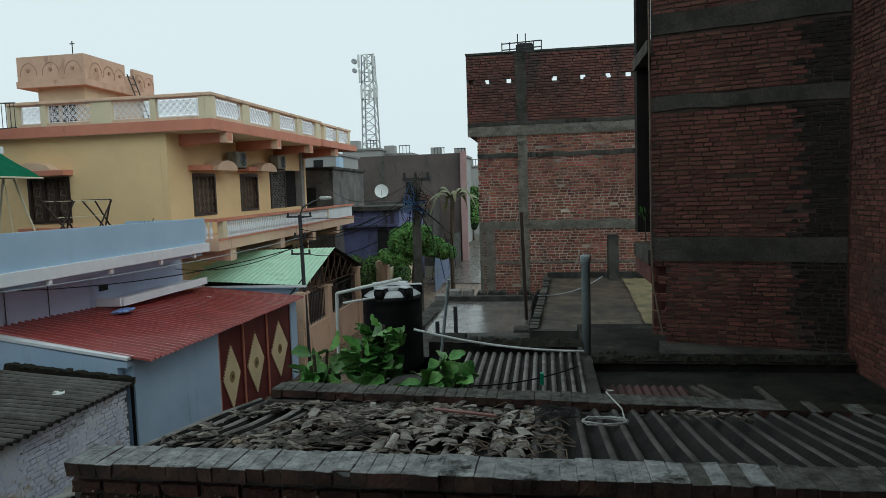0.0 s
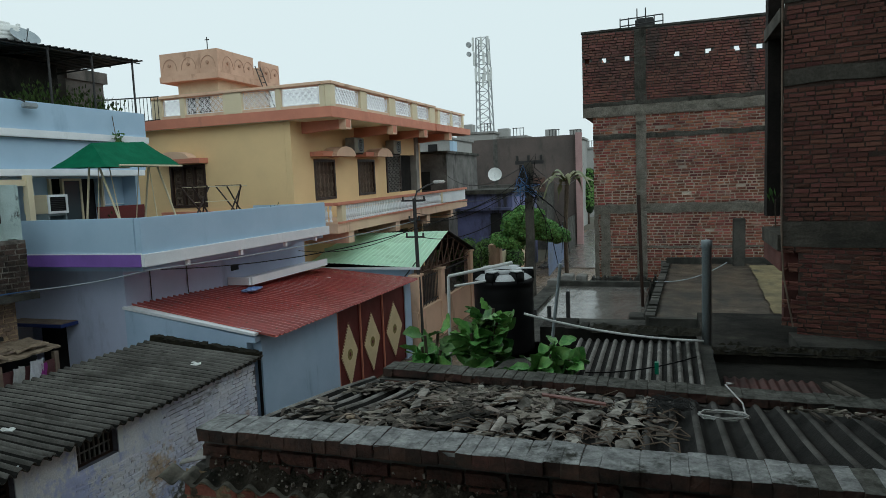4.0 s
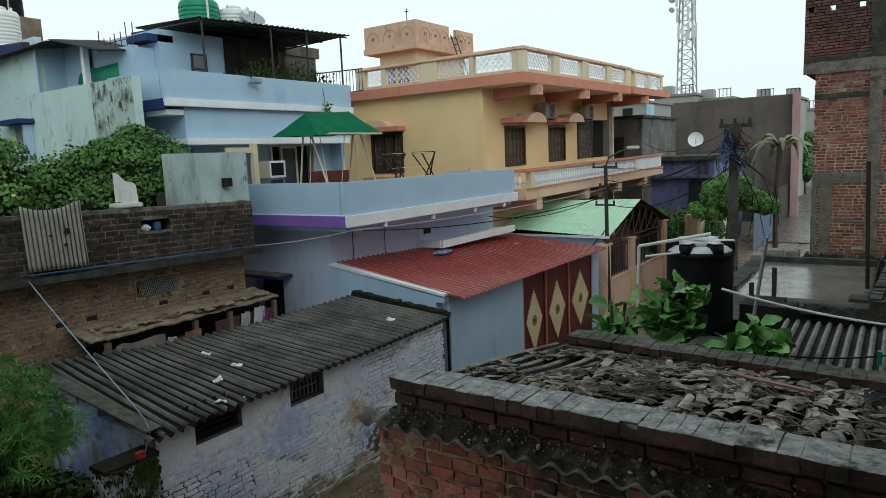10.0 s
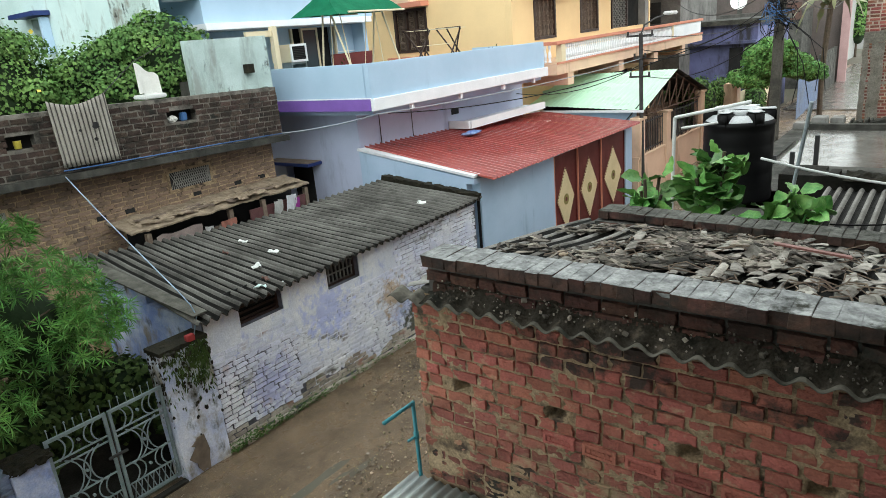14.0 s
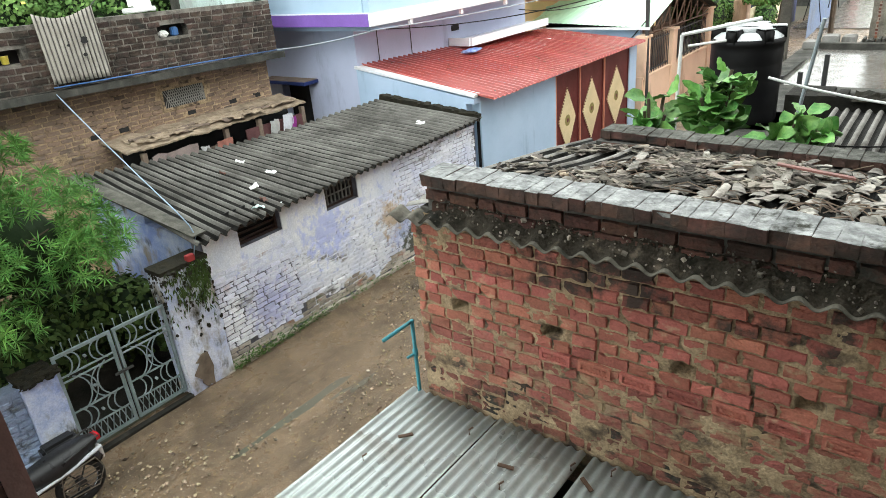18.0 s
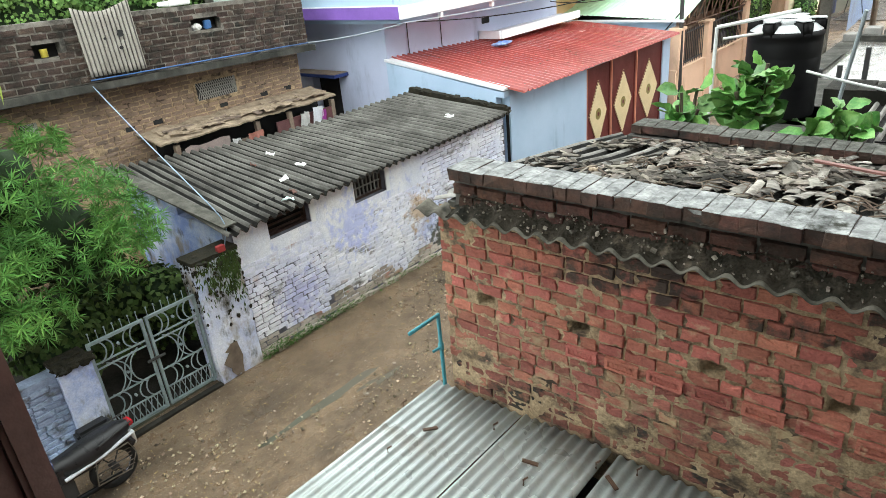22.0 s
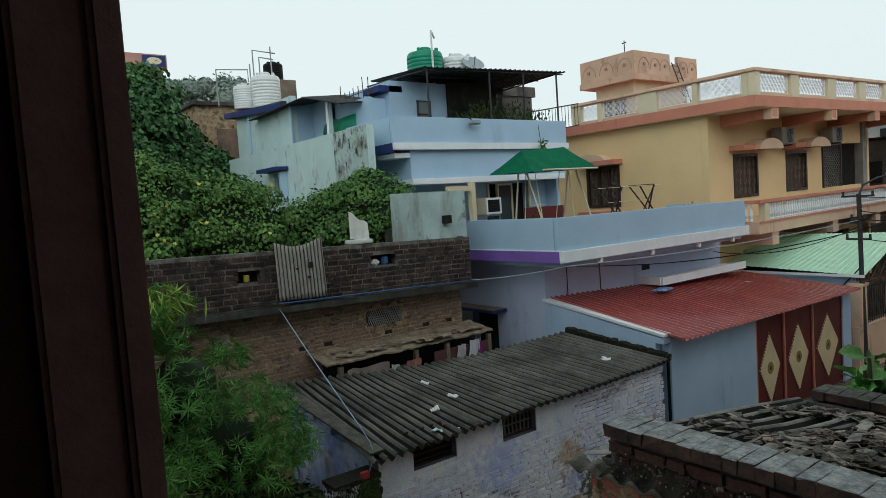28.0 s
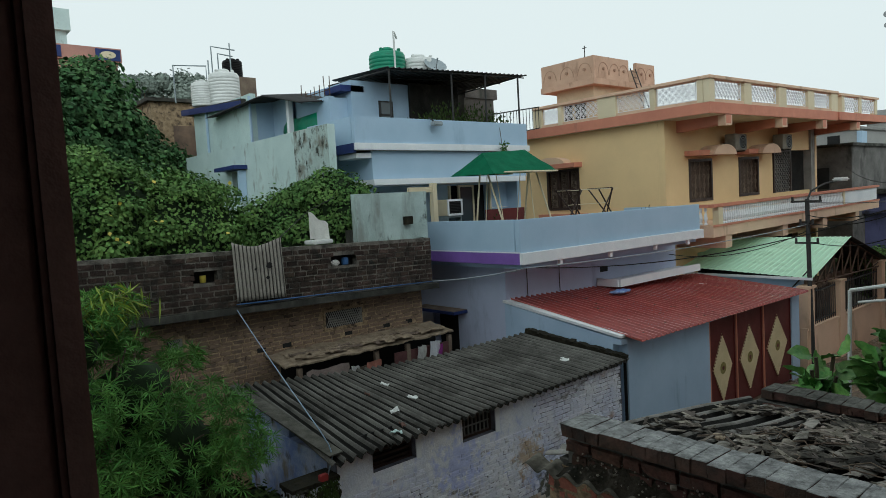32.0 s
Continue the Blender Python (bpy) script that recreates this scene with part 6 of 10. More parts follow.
for y, w, h, col in ((7.12, 1.05, 0.4, (0.3, 0.24, 0.22)), (7.8, 0.2, 0.3, (0.6, 0.6, 0.6)), (8.3, 0.4, 0.34, (0.4, 0.17, 0.13)), (9.7, 0.25, 0.5, (0.5, 0.5, 0.48)), (10.1, 0.3, 0.6, (0.65, 0.66, 0.7)), (10.28, 0.12, 0.4, (0.35, 0.05, 0.3))):
    bm = bmesh.new()
    bmesh.ops.create_grid(bm, x_segments=6, y_segments=6, size=0.5)
    for v in bm.verts:
        u, t = v.co.x, v.co.y
        v.co = Vector((-12.44 + 0.04 * math.sin(u * 13 + t * 4), y + u * w, 2.4 + (0.06 if w > 1 else 0) + t * h + 0.05 * noise.noise(Vector((u * 4, t * 4, y)))))
    solo("hanging_rag", bm, surf("rag_cloth", col, None, 3, 0.9, 0.2), "old rag hung under the lean-to canopy", "rag", "rags under the lean-to", smooth=True)
# cable from the parapet to the whitewashed house
solo("blue_cable", bars(0.01, sag((-12.86, 5.4, 4.12), (-8.6, 4.72, 2.82), 0.03) + [(-8.5, 4.8, 2.6), (-8.47, 4.84, 2.42), (-8.45, 4.7, 2.1)]), surf("pale_blue_cable", (0.3, 0.42, 0.55), None, 3, 0.5, 0), "pale blue cable slung down to the roof corner", "cable", smooth=True)

# ---- garage with the red roof ----
rng = random.Random(31)
gar = thing("garage", (-10.2, 16.7, 0), "blue garage with a red sheet roof and maroon gates", "garage")
bm = panel((-8.5, 12.365, 0), (0, 1, 0), UP, (1, 0, 0), 9.08, 2.8, 0.22, [(3.565, 8.535, -1, 2.62)])
for v in bm.verts:
    if v.co.z > 2.7:
        v.co.z = 2.86 - 0.0145 * (v.co.y - 12.3) - (0.03 if v.co.x > -8.6 else 0)
part("front_wall", bm, BLUE, gar)
bm = bmesh.new()
f = [(-8.72, 0), (-12, 0), (-12, 3.36), (-8.72, 2.86), (-8.5, 2.84), (-8.5, 2.72), (-8.72, 2.72)]
for y, o in ((12.14, 1), (12.36, -1)):
    bm.faces.new([bm.verts.new((x, y, z)) for x, z in f][::o])
v0, v1 = bm.verts[:7], bm.verts[7:]
bm.verts.ensure_lookup_table()
for i in range(7):
    bm.faces.new((bm.verts[i], bm.verts[7 + i], bm.verts[7 + (i + 1) % 7], bm.verts[(i + 1) % 7]))
part("side_wall", bm, BLUE, gar)
bm = bmesh.new()
box(bm, 0, 3.6, 0, 0.24, 0, 0.06, Matrix.Translation((-12.05, 12.12, 3.385)) @ pose(0, 0, 0, 0, 8.2, 0))
part("white_coping", bm, WHITE, gar)
part("far_wall", boxes((-12, -8.72, 21.2, 21.44, 0, 2.7)), BLUE, gar)
part("floor", boxes((-12, -8.75, 12.4, 21.2, 0, 0.05)), CONCRETE, gar)
for i in range(9):
    s0, s1 = i / 9, (i + 1.05) / 9
    lo = lambda s: Vector((-8.05, 12.22, 2.85)).lerp(Vector((-8.18, 21.3, 2.73)), s)
    hi = lambda s: Vector((-12.02, 12.35, 3.45)).lerp(Vector((-11.95, 21.5, 3.06)), s)
    lift = Vector((0, 0, 0.006 * (i % 2)))
    part("roof_sheet", corrugated(lo(s0) + lift, lo(s1) + lift, hi(s1) + lift, hi(s0) + lift, 0.2, 0.042, 0.004, 5, 8, 0.008, square=True, fold_shade=1), RED_SHEET, gar).data.materials.append(RED_RIB_SHADE)
for y0, y1 in ((15.95, 17.36), (17.4, 18.98), (19.02, 20.88)):
    leaf = part("gate_leaf", boxes((-8.6, -8.55, y0, y1, 0.06, 2.6)), MAROON, gar)
    c, h = (y0 + y1) / 2, (y1 - y0) / 2 * 0.74
    bm = bmesh.new()
    pts = [(c, 0.34), (c + h, 1.3), (c, 2.2), (c - h, 1.3)]
    a = [bm.verts.new((-8.53, y, z)) for y, z in pts]
    b = [bm.verts.new((-8.55, y, z)) for y, z in pts]
    bm.faces.new(a)
    for i in range(4):
        bm.faces.new((a[i], b[i], b[(i + 1) % 4], a[(i + 1) % 4]))
    dm = part("diamond_panel", bm, DIAMOND, leaf)
    for i in range(4):
        p, q = pts[i], pts[(i + 1) % 4]
        for k in range(12):
            s = (k + 0.5) / 12
            y, z = p[0] + (q[0] - p[0]) * s, p[1] + (q[1] - p[1]) * s
            part("edge_stud", boxes((-8.535, -8.524, y - 0.018, y + 0.018, z - 0.022, z + 0.022)), MAROON, dm)
    bm = bmesh.new()
    bmesh.ops.create_circle(bm, cap_ends=True, segments=16, radius=0.16, matrix=pose(-8.524, c, 1.28, 0, 90, 0))
    part("rosette", bm, surf("olive_rosette", (0.28, 0.24, 0.08), None, 12, 0.6, 0.1), leaf)
    bm = bmesh.new()
    bmesh.ops.create_circle(bm, cap_ends=True, segments=12, radius=0.06, matrix=pose(-8.52, c, 1.28, 0, 90, 0))
    part("rosette_core", bm, MAROON, leaf)
    part("stile", boxes((-8.55, -8.51, y0, y0 + 0.05, 0.06, 2.6)), SALMON, leaf)
    part("stile", boxes((-8.55, -8.53, y1 - 0.05, y1, 0.06, 2.6)), MAROON, leaf)
RAG_BLUE = surf("blue_rag", (0.06, 0.12, 0.4), (0.3, 0.4, 0.6), 6, 0.8, 0.3)
for x, y, s, mt, lb in ((-10.9, 15.6, 0.16, RAG_BLUE, "crumpled blue and white plastic bag on the red roof"), (-10.7, 19.6, 0.12, WHITE_PLASTIC, "pale plastic scrap on the red roof")):
    bm = bmesh.new()
    bmesh.ops.create_icosphere(bm, subdivisions=3, radius=s)
    for v in bm.verts:
        v.co = Vector((v.co.x * 1.2, v.co.y * 2.2, v.co.z * 0.35)) * (1 + 0.5 * noise.noise(v.co * 14)) + Vector((x, y, 3.3 if y < 17 else 3.0))
    solo("plastic_bag", bm, mt, lb, "bag", smooth=True)
bm = bmesh.new()
for k in range(160):
    x, y = rng.uniform(-11.8, -8.3), rng.uniform(12.5, 21)
    z = 2.86 + (-8.1 - x) * (0.15 - 0.0075 * (y - 12.2)) - (y - 12.2) * 0.0125 + 0.02
    box(bm, -0.03, 0.03, -0.015, 0.02, 0, 0.008, pose(x, y, z, 0, 0, rng.uniform(0, 180)))
solo("roof_leaf_litter", bm, RUST, "dark leaf litter on the red roof", "litter", kind="stuff")

# ---- blue house, ground floor and terrace ----
bh = thing("blue_house", (-15, 14, 0), "blue two-storey house with a walled terrace", "house")
part("lower_wall", panel((-12.0, 12.2, 0), (0, 1, 0), UP, (1, 0, 0), 8.2, 4.4, 0.25), LILAC, bh)
part("lower_side_wall", panel((-16.5, 12.2, 0), (1, 0, 0), UP, (0, -1, 0), 4.25, 4.4, 0.25, [(1.5, 2.6, 1.4, 2.9)]), LILAC, bh)
part("dark_room", boxes((-15.2, -13.7, 12.46, 12.5, 1.2, 3.0)), DARK, bh)
shade = part("window_shade", boxes((-15.35, -13.5, 11.7, 12.2, 2.98, 3.06)), NAVY, bh)
part("shade_top", boxes((-15.33, -13.52, 11.72, 12.2, 3.064, 3.075)), WOOD, shade)
part("lower_end_wall", boxes((-12.3, -12.03, 20.1, 20.4, 0, 4.4)), BLUE, bh)
part("wall_recess", boxes((-12.6, -12.3, 19.2, 20.2, 0, 4.4)), DARK, bh)
part("terrace_slab", boxes((-15.9, -10.95, 11.7, 19.85, 4.34, 4.46)), BLUE, bh)
part("terrace_floor", boxes((-15.9, -10.98, 11.72, 19.8, 4.464, 4.5)), CONCRETE, bh)
part("parapet_front", bevelled(-10.96, -10.8, 11.55, 19.85, 4.46, 5.53, 0.012), BLUE_PALE, bh)
part("parapet_side", bevelled(-15.0, -10.97, 11.55, 11.71, 4.46, 5.53, 0.012), BLUE_PALE, bh)
part("parapet_end", boxes((-13.5, -10.98, 19.72, 19.86, 4.46, 5.5)), BLUE_PALE, bh)
part("white_band", bevelled(-10.797, -10.7, 11.5, 19.9, 4.46, 4.74, 0.01), WHITE, bh)
part("purple_band", boxes((-15.0, -10.8, 11.5, 11.547, 4.46, 4.73)), PURPLE, bh)
part("band_line", boxes((-15.0, -10.8, 11.515, 11.547, 4.734, 4.76)), WHITE, bh)
for y in (12.9, 15.0, 17.2, 19.0):
    part("spout", boxes((-10.82, -10.74, y, y + 0.1, 4.32, 4.455)), WHITE, bh)
sh = part("window_shade", boxes((-11.98, -11.25, 16.05, 20.5, 3.4, 3.46)), WHITE, bh)
part("shade_lip", boxes((-11.25, -11.18, 16.05, 20.5, 3.34, 3.56)), WHITE, sh)
part("shade_lip_side", boxes((-11.98, -11.25, 16.0, 16.05, 3.34, 3.56)), WHITE, sh)
part("vent", boxes((-11.99, -11.97, 16.2, 16.55, 3.72, 3.88)), DARK, bh)
for y in (14.32, 13.0):
    part("conduit", bars(0.012, [(-11.97, y, 3.4), (-11.97, y, 4.33)]), STEEL, bh)
# upper storey behind the terrace
up = thing("blue_upper_storey", (-18, 13.4, 4.5), "pale blue upper storey with white bands over the terrace", "house storey")
part("front_wall", panel((-15.95, 10.4, 4.5), (0, 1, 0), UP, (1, 0, 0), 6.3, 2.2, 0.2, [(1.9, 2.5, 1.05, 1.75), (3.5, 5.2, 0, 2.06)]), BLUE_PALE, up)
part("dark_room", boxes((-16.3, -16.2, 10.5, 16.5, 4.5, 6.6)), DARK, up)
part("lintel_slab", bevelled(-15.95, -14.9, 10.35, 16.35, 6.6, 6.77, 0.01), WHITE, up)
part("upper_wall", boxes((-15.4, -15.1, 10.45, 16.6, 6.77, 7.55)), BLUE_PALE, up)
part("upper_side_wall", boxes((-19, -15.4, 10.45, 10.7, 4.5, 7.55)), BLUE_PALE, up)
part("roof_slab", boxes((-22, -15.02, 9.92, 16.62, 7.55, 7.68)), CONCRETE, up)
part("white_band", bevelled(-15.02, -14.93, 9.84, 16.65, 7.56, 7.75, 0.01), WHITE, up)
part("navy_band", boxes((-17.5, -15.03, 9.84, 9.918, 7.5, 7.75)), NAVY, up)
part("parapet_front", bevelled(-15.15, -15.0, 9.88, 16.62, 7.68, 8.46, 0.012), BLUE_PALE, up)
part("parapet_side", boxes((-17.5, -15.16, 9.88, 10.03, 7.68, 8.46)), BLUE_PALE, up)
part("side_ledge", boxes((-15.95, -15.1, 9.95, 10.44, 7.36, 7.49)), WHITE, up)
part("end_wall", boxes((-22, -15.4, 16.45, 16.6, 4.5, 7.45)), BLUE_PALE, up)
glazed = part("glazed_door", boxes((-15.98, -15.93, 14.33, 14.87, 4.5, 6.5)), PANE, up)
part("door_frame", boxes((-15.99, -15.9, 14.27, 14.33, 4.5, 6.56), (-15.99, -15.9, 14.87, 14.93, 4.5, 6.56), (-15.99, -15.9, 14.33, 14.87, 6.5, 6.56)), CREAM, glazed)
for y in (13.84, 15.6):
    part("jamb", boxes((-15.96, -15.86, y, y + 0.06, 4.5, 6.56)), CREAM, up)
shut = part("shutter", boxes((-15.94, -15.9, 15.72, 16.66, 5.8, 6.58)), BLUE_PALE, up)
part("shutter_rim", boxes((-15.945, -15.89, 15.69, 15.72, 5.77, 6.59), (-15.945, -15.89, 16.66, 16.69, 5.77, 6.59), (-15.945, -15.89, 15.72, 16.66, 5.77, 5.8)), WHITE, shut)
part("maroon_dado", boxes((-15.0, -14.9, 14.52, 16.2, 4.5, 5.74)), MAROON, up)
part("cream_post", boxes((-14.6, -14.45, 12.0, 12.15, 4.5, 6.6)), CREAM, up)
part("cream_lintel", boxes((-14.6, -14.5, 11.2, 12.0, 6.35, 6.5)), CREAM, up)
ac = thing("window_air_conditioner", (-14.9, 12.85, 5.65), "white window air conditioner in a frame on the terrace wall", "air conditioner")
part("case", bevelled(-15.6, -14.78, 12.78, 13.36, 5.64, 6.12, 0.02), CREAM, ac)
part("front_frame", boxes((-14.78, -14.74, 12.78, 12.83, 5.64, 6.12), (-14.78, -14.74, 13.31, 13.36, 5.64, 6.12), (-14.78, -14.74, 12.83, 13.31, 5.64, 5.7), (-14.78, -14.74, 12.83, 13.31, 6.06, 6.12)), WHITE, ac)
part("grille", boxes((-14.779, -14.765, 12.83, 13.31, 5.7, 6.06)), BLACK_PLASTIC, ac)
for k in range(7):
    part("louvre", boxes((-14.765, -14.752, 12.84, 13.3, 5.73 + k * 0.046, 5.741 + k * 0.046)), STEEL, ac)
solo("air_conditioner_stand", boxes((-15.5, -14.8, 12.79, 12.83, 4.5, 5.636), (-15.5, -14.8, 13.31, 13.35, 4.5, 5.636), (-15.5, -14.8, 12.83, 13.31, 5.58, 5.636)), IRON, "angle iron stand under the air conditioner", "stand")
# swing with green canopy
sw = thing("garden_swing", (-12.7, 13.2, 4.5), "terrace swing with a green shade-cloth canopy", "swing")
bm = bmesh.new()
base = [(-13.5, 11.85, 6.72), (-11.85, 11.85, 6.7), (-11.85, 14.3, 6.74), (-13.5, 14.3, 6.78)]
rid = [(-12.7, 12.3, 7.3), (-12.7, 13.95, 7.4)]
B = [bm.verts.new(p) for p in base]
Rr = [bm.verts.new(p) for p in rid]
for fc in ((B[0], B[1], Rr[0]), (B[1], B[2], Rr[1], Rr[0]), (B[2], B[3], Rr[1]), (B[3], B[0], Rr[0], Rr[1])):
    bm.faces.new(fc)
bmesh.ops.subdivide_edges(bm, edges=bm.edges[:], cuts=5, use_grid_fill=True)
for v in bm.verts:
    v.co.z += 0.035 * noise.noise(v.co * 2.2) - 0.02
part("canopy", bm, CLOTH_GREEN, sw)
for y in (12.3, 14.2):
    for x in (-11.95, -13.45):
        part("leg", bars(0.025, [(-12.7 + (0.1 if x > -12.7 else -0.1), y, 6.9), (x, y + 0.25, 4.5)], seg=8), CREAM, sw)
    for k in (-0.15, 0.15):
        part("hanger", bars(0.012, [(-12.7 + k, y + (0.3 if y < 13 else -0.3), 6.85), (-12.7 + k * 2.5, y + (0.35 if y < 13 else -0.35), 5.1)]), CREAM, sw)
part("top_rail", bars(0.025, [(-11.83, 12.2, 6.72), (-11.83, 14.28, 6.73)], [(-12.7, 12.4, 6.9), (-12.7, 14.2, 6.95)], [(-13.52, 12.2, 6.74), (-13.52, 14.28, 6.76)]), CREAM, sw)
part("bench", boxes((-13.0, -12.4, 12.8, 14.3, 4.95, 5.05)), WOOD, sw)
rk = thing("drying_rack", (-12.5, 16.6, 4.5), "folding dark clothes drying rack on the terrace", "rack")
for y in (15.8, 17.35):
    part("cross_leg", bars(0.025, [(-12.95, y - 0.3, 6.2), (-12.05, y + 0.3, 4.6)]), WOOD_DARK, rk)
    part("cross_leg", bars(0.025, [(-12.05, y - 0.3, 6.2), (-12.95, y + 0.3, 4.6)]), WOOD_DARK, rk)
    part("top_bar", bars(0.02, [(-12.95, y - 0.32, 6.2), (-12.05, y - 0.32, 6.2)]), WOOD_DARK, rk)
    part("brace", bars(0.025, [(-12.5, y - 0.36, 6.18), (-12.5, y + 0.34, 5.3)]), WOOD_DARK, rk)
    part("brace", bars(0.025, [(-12.5, y + 0.36, 6.18), (-12.5, y - 0.34, 5.3)]), WOOD_DARK, rk)
for x, z in ((-12.9, 6.18), (-12.5, 6.18), (-12.1, 6.18), (-12.5, 5.75)):
    part("rod", bars(0.01, [(x, 15.5, z), (x, 17.4, z)]), CREAM, rk)


def pot_plant(x, y, z, h, n, seed, label):
    r = random.Random(seed)
    p = thing("potted_plant", (x, y, z), label, "plant", "potted plants")
    bm = bmesh.new()
    lathe(bm, x, y, [(0.1, z), (0.14, z + 0.22), (0.15, z + 0.24)], 10)
    part("pot", bm, SALMON, p)
    L = []
    for k in range(n):
        q = Vector((x + r.gauss(0, h * 0.17), y + r.gauss(0, h * 0.22), z + 0.25 + r.uniform(0.05, h) * r.random() ** 0.5))
        d = (q - Vector((x, y, z + 0.2)) + rand_dir(r) * 0.3).normalized()
        L.append((q, d, d.cross(rand_dir(r)).normalized(), r.uniform(0.08, 0.16), r.uniform(0.04, 0.08)))
    leaf_mesh("leaves", L, LEAF_DARK, p)


pot_plant(-13.3, 13.5, 4.5, 0.9, 60, 1, "small leafy plant in a clay pot on the terrace")
for k, y in enumerate((16.1, 17.9)):
    pot_plant(-11.4, y, 4.5, 0.9, 40, 5 + k, "small leafy plant in a clay pot by the parapet")
for k in range(8):
    pot_plant(-16.0, 13.2 + k * 0.43, 7.6, 0.95 + 0.2 * (k % 3), 460, 20 + k, "bushy plant in a clay pot on the upper roof")
# plant growing out of the white band
L = []
for k in range(70):
    q = Vector((-14.85, 15.35, 7.75 - abs(rng.gauss(0, 0.22)))) + rand_dir(rng) * 0.12
    d = rand_dir(rng)
    L.append((q, d, d.cross(rand_dir(rng)).normalized(), 0.12, 0.06))
wp = thing("wall_weed", (-14.9, 15.4, 7.5), "green weed rooted in the wall band", "weed")
leaf_mesh("leaves", L, LEAF_VINE, wp)
part("stem", bars(0.01, [(-14.95, 15.3, 8.3), (-14.9, 15.35, 7.5)]), BARK, wp)
cctv = thing("wall_lamp", (-14.98, 12.5, 8.3), "small grey lamp on a bracket at the parapet", "lamp")
part("bracket", bars(0.02, [(-15.0, 12.45, 8.5), (-14.8, 12.45, 8.4)]), STEEL, cctv)
part("head", bevelled(-14.9, -14.7, 12.4, 12.75, 8.25, 8.38, 0.03), PVC, cctv)
# canopy on the upper roof
cn = thing("roof_canopy", (-16.5, 13.9, 7.6), "dark sheet canopy on thin steel posts over the roof", "canopy")
part("roof_sheet", corrugated((-15.0, 11.1, 9.84), (-15.0, 16.75, 10.06), (-18.4, 16.75, 10.06), (-18.4, 11.38, 10.08), 0.2, 0.02, 0.005, 3, 8, 0.01, square=True), STEEL, cn)
for y in (11.2, 13.5, 14.9, 16.4):
    part("post", bars(0.03, [(-15.1, y, 8.0), (-15.1, y, 9.85 + (y - 11.1) * 0.038)], seg=8), STEEL, cn)
    part("beam", bars(0.025, [(-15.05, y, 9.78 + (y - 11.1) * 0.038), (-18.3, y, 9.88)], seg=6), STEEL, cn)
part("post", bars(0.03, [(-18.2, 11.2, 8.6), (-18.2, 11.2, 9.9)], seg=8), STEEL, cn)
for x in (-15.1, -16.2, -17.3, -18.3):
    part("purlin", bars(0.02, [(x, 11.12, 9.8), (x, 16.7, 9.98)]), STEEL, cn)
rm = thing("roof_room", (-18, 13, 7.6), "pale blue stair room on the upper roof", "room")
part("wall", boxes((-20, -16.6, 10.9, 13.0, 7.6, 9.75)), BLUE_PALE, rm)
part("grey_wall", boxes((-20, -16.5, 13.0, 15.0, 7.6, 9.8)), TAR, rm)
part("tank_deck", boxes((-19.4, -17.6, 12.9, 16, 9.81, 9.93)), CONCRETE, rm)
part("navy_shade", boxes((-17.5, -16.6, 10.55, 11.35, 9.42, 9.6)), NAVY, rm)
w = part("window_frame", boxes((-16.6, -16.55, 11.85, 12.35, 8.3, 9.2)), STEEL, rm)
part("pane", boxes((-16.55, -16.54, 11.9, 12.3, 8.35, 8.75), (-16.55, -16.54, 11.9, 12.3, 8.8, 9.15)), PANE, w)
GREY_RENDER = surf("grey_brown_render", (0.15, 0.13, 0.115), (0.08, 0.072, 0.066), 1.2, 0.9, 0.4, 40, stain=(0.05, 0.048, 0.042), stain_at=0.55)
part("grey_block", boxes((-20, -18.05, 16.7, 18.2, 7.6, 9.8)), GREY_RENDER, rm)
part("block_cap", boxes((-20, -17.98, 16.7, 18.34, 9.8, 10.16)), GREY_RENDER, rm)
part("left_parapet", boxes((-18.8, -16.85, 10.3, 10.45, 7.68, 9.3), (-17.0, -16.85, 10.45, 11.6, 7.68, 9.26)), BLUE_PALE, rm)
for k in range(7):
    x = -18.6 + k * 0.28
    part("rebar", bars(0.015, [(x, 10.38, 9.25), (x + rng.uniform(-0.04, 0.04), 10.38, 9.72 + rng.uniform(-0.1, 0.25))]), RUST, rm)
part("rebar_tie", bars(0.012, [(-18.7, 10.38, 9.5), (-16.9, 10.38, 9.5)]), RUST, rm)


def water_tank(x, y, z, r, h, material, label, group="water tanks"):
    t = thing("water_tank", (x, y, z), label, "water tank", group)
    bm = bmesh.new()
    prof = [(r * 0.97, z)]
    n = 9
    for i in range(n):
        a = z + h * 0.84 * i / n
        b = z + h * 0.84 * (i + 1) / n
        prof += [(r * 0.975, a + 0.008), (r, a + (b - a) * 0.25), (r, a + (b - a) * 0.8), (r * 0.975, b - 0.008)]
    prof += [(r * 0.98, z + h * 0.87), (r * 0.9, z + h * 0.93), (r * 0.6, z + h * 0.965), (r * 0.34, z + h)]
    lathe(bm, x, y, prof, 28)
    part("body", bm, material, t, smooth=True)
    bm = bmesh.new()
    lathe(bm, x, y, [(r * 0.36, z + h * 0.98), (r * 0.36, z + h * 1.05), (r * 0.2, z + h * 1.08)], 16)
    part("lid", bm, material, t, smooth=True)
    for k in range(4):
        a = k * math.pi / 2 + 0.5
        part("lug", bevelled(x + r * 0.72 * math.cos(a) - 0.05, x + r * 0.72 * math.cos(a) + 0.05, y + r * 0.72 * math.sin(a) - 0.05, y + r * 0.72 * math.sin(a) + 0.05, z + h * 0.86, z + h * 1.02, 0.015), material, t)
    return t


water_tank(-18.6, 13.75, 9.93, 0.62, 1.35, GREEN_PLASTIC, "green ribbed plastic water tank on the roof room")
water_tank(-18.4, 14.95, 9.93, 0.64, 1.2, WHITE_PLASTIC, "white ribbed plastic water tank on the roof room")
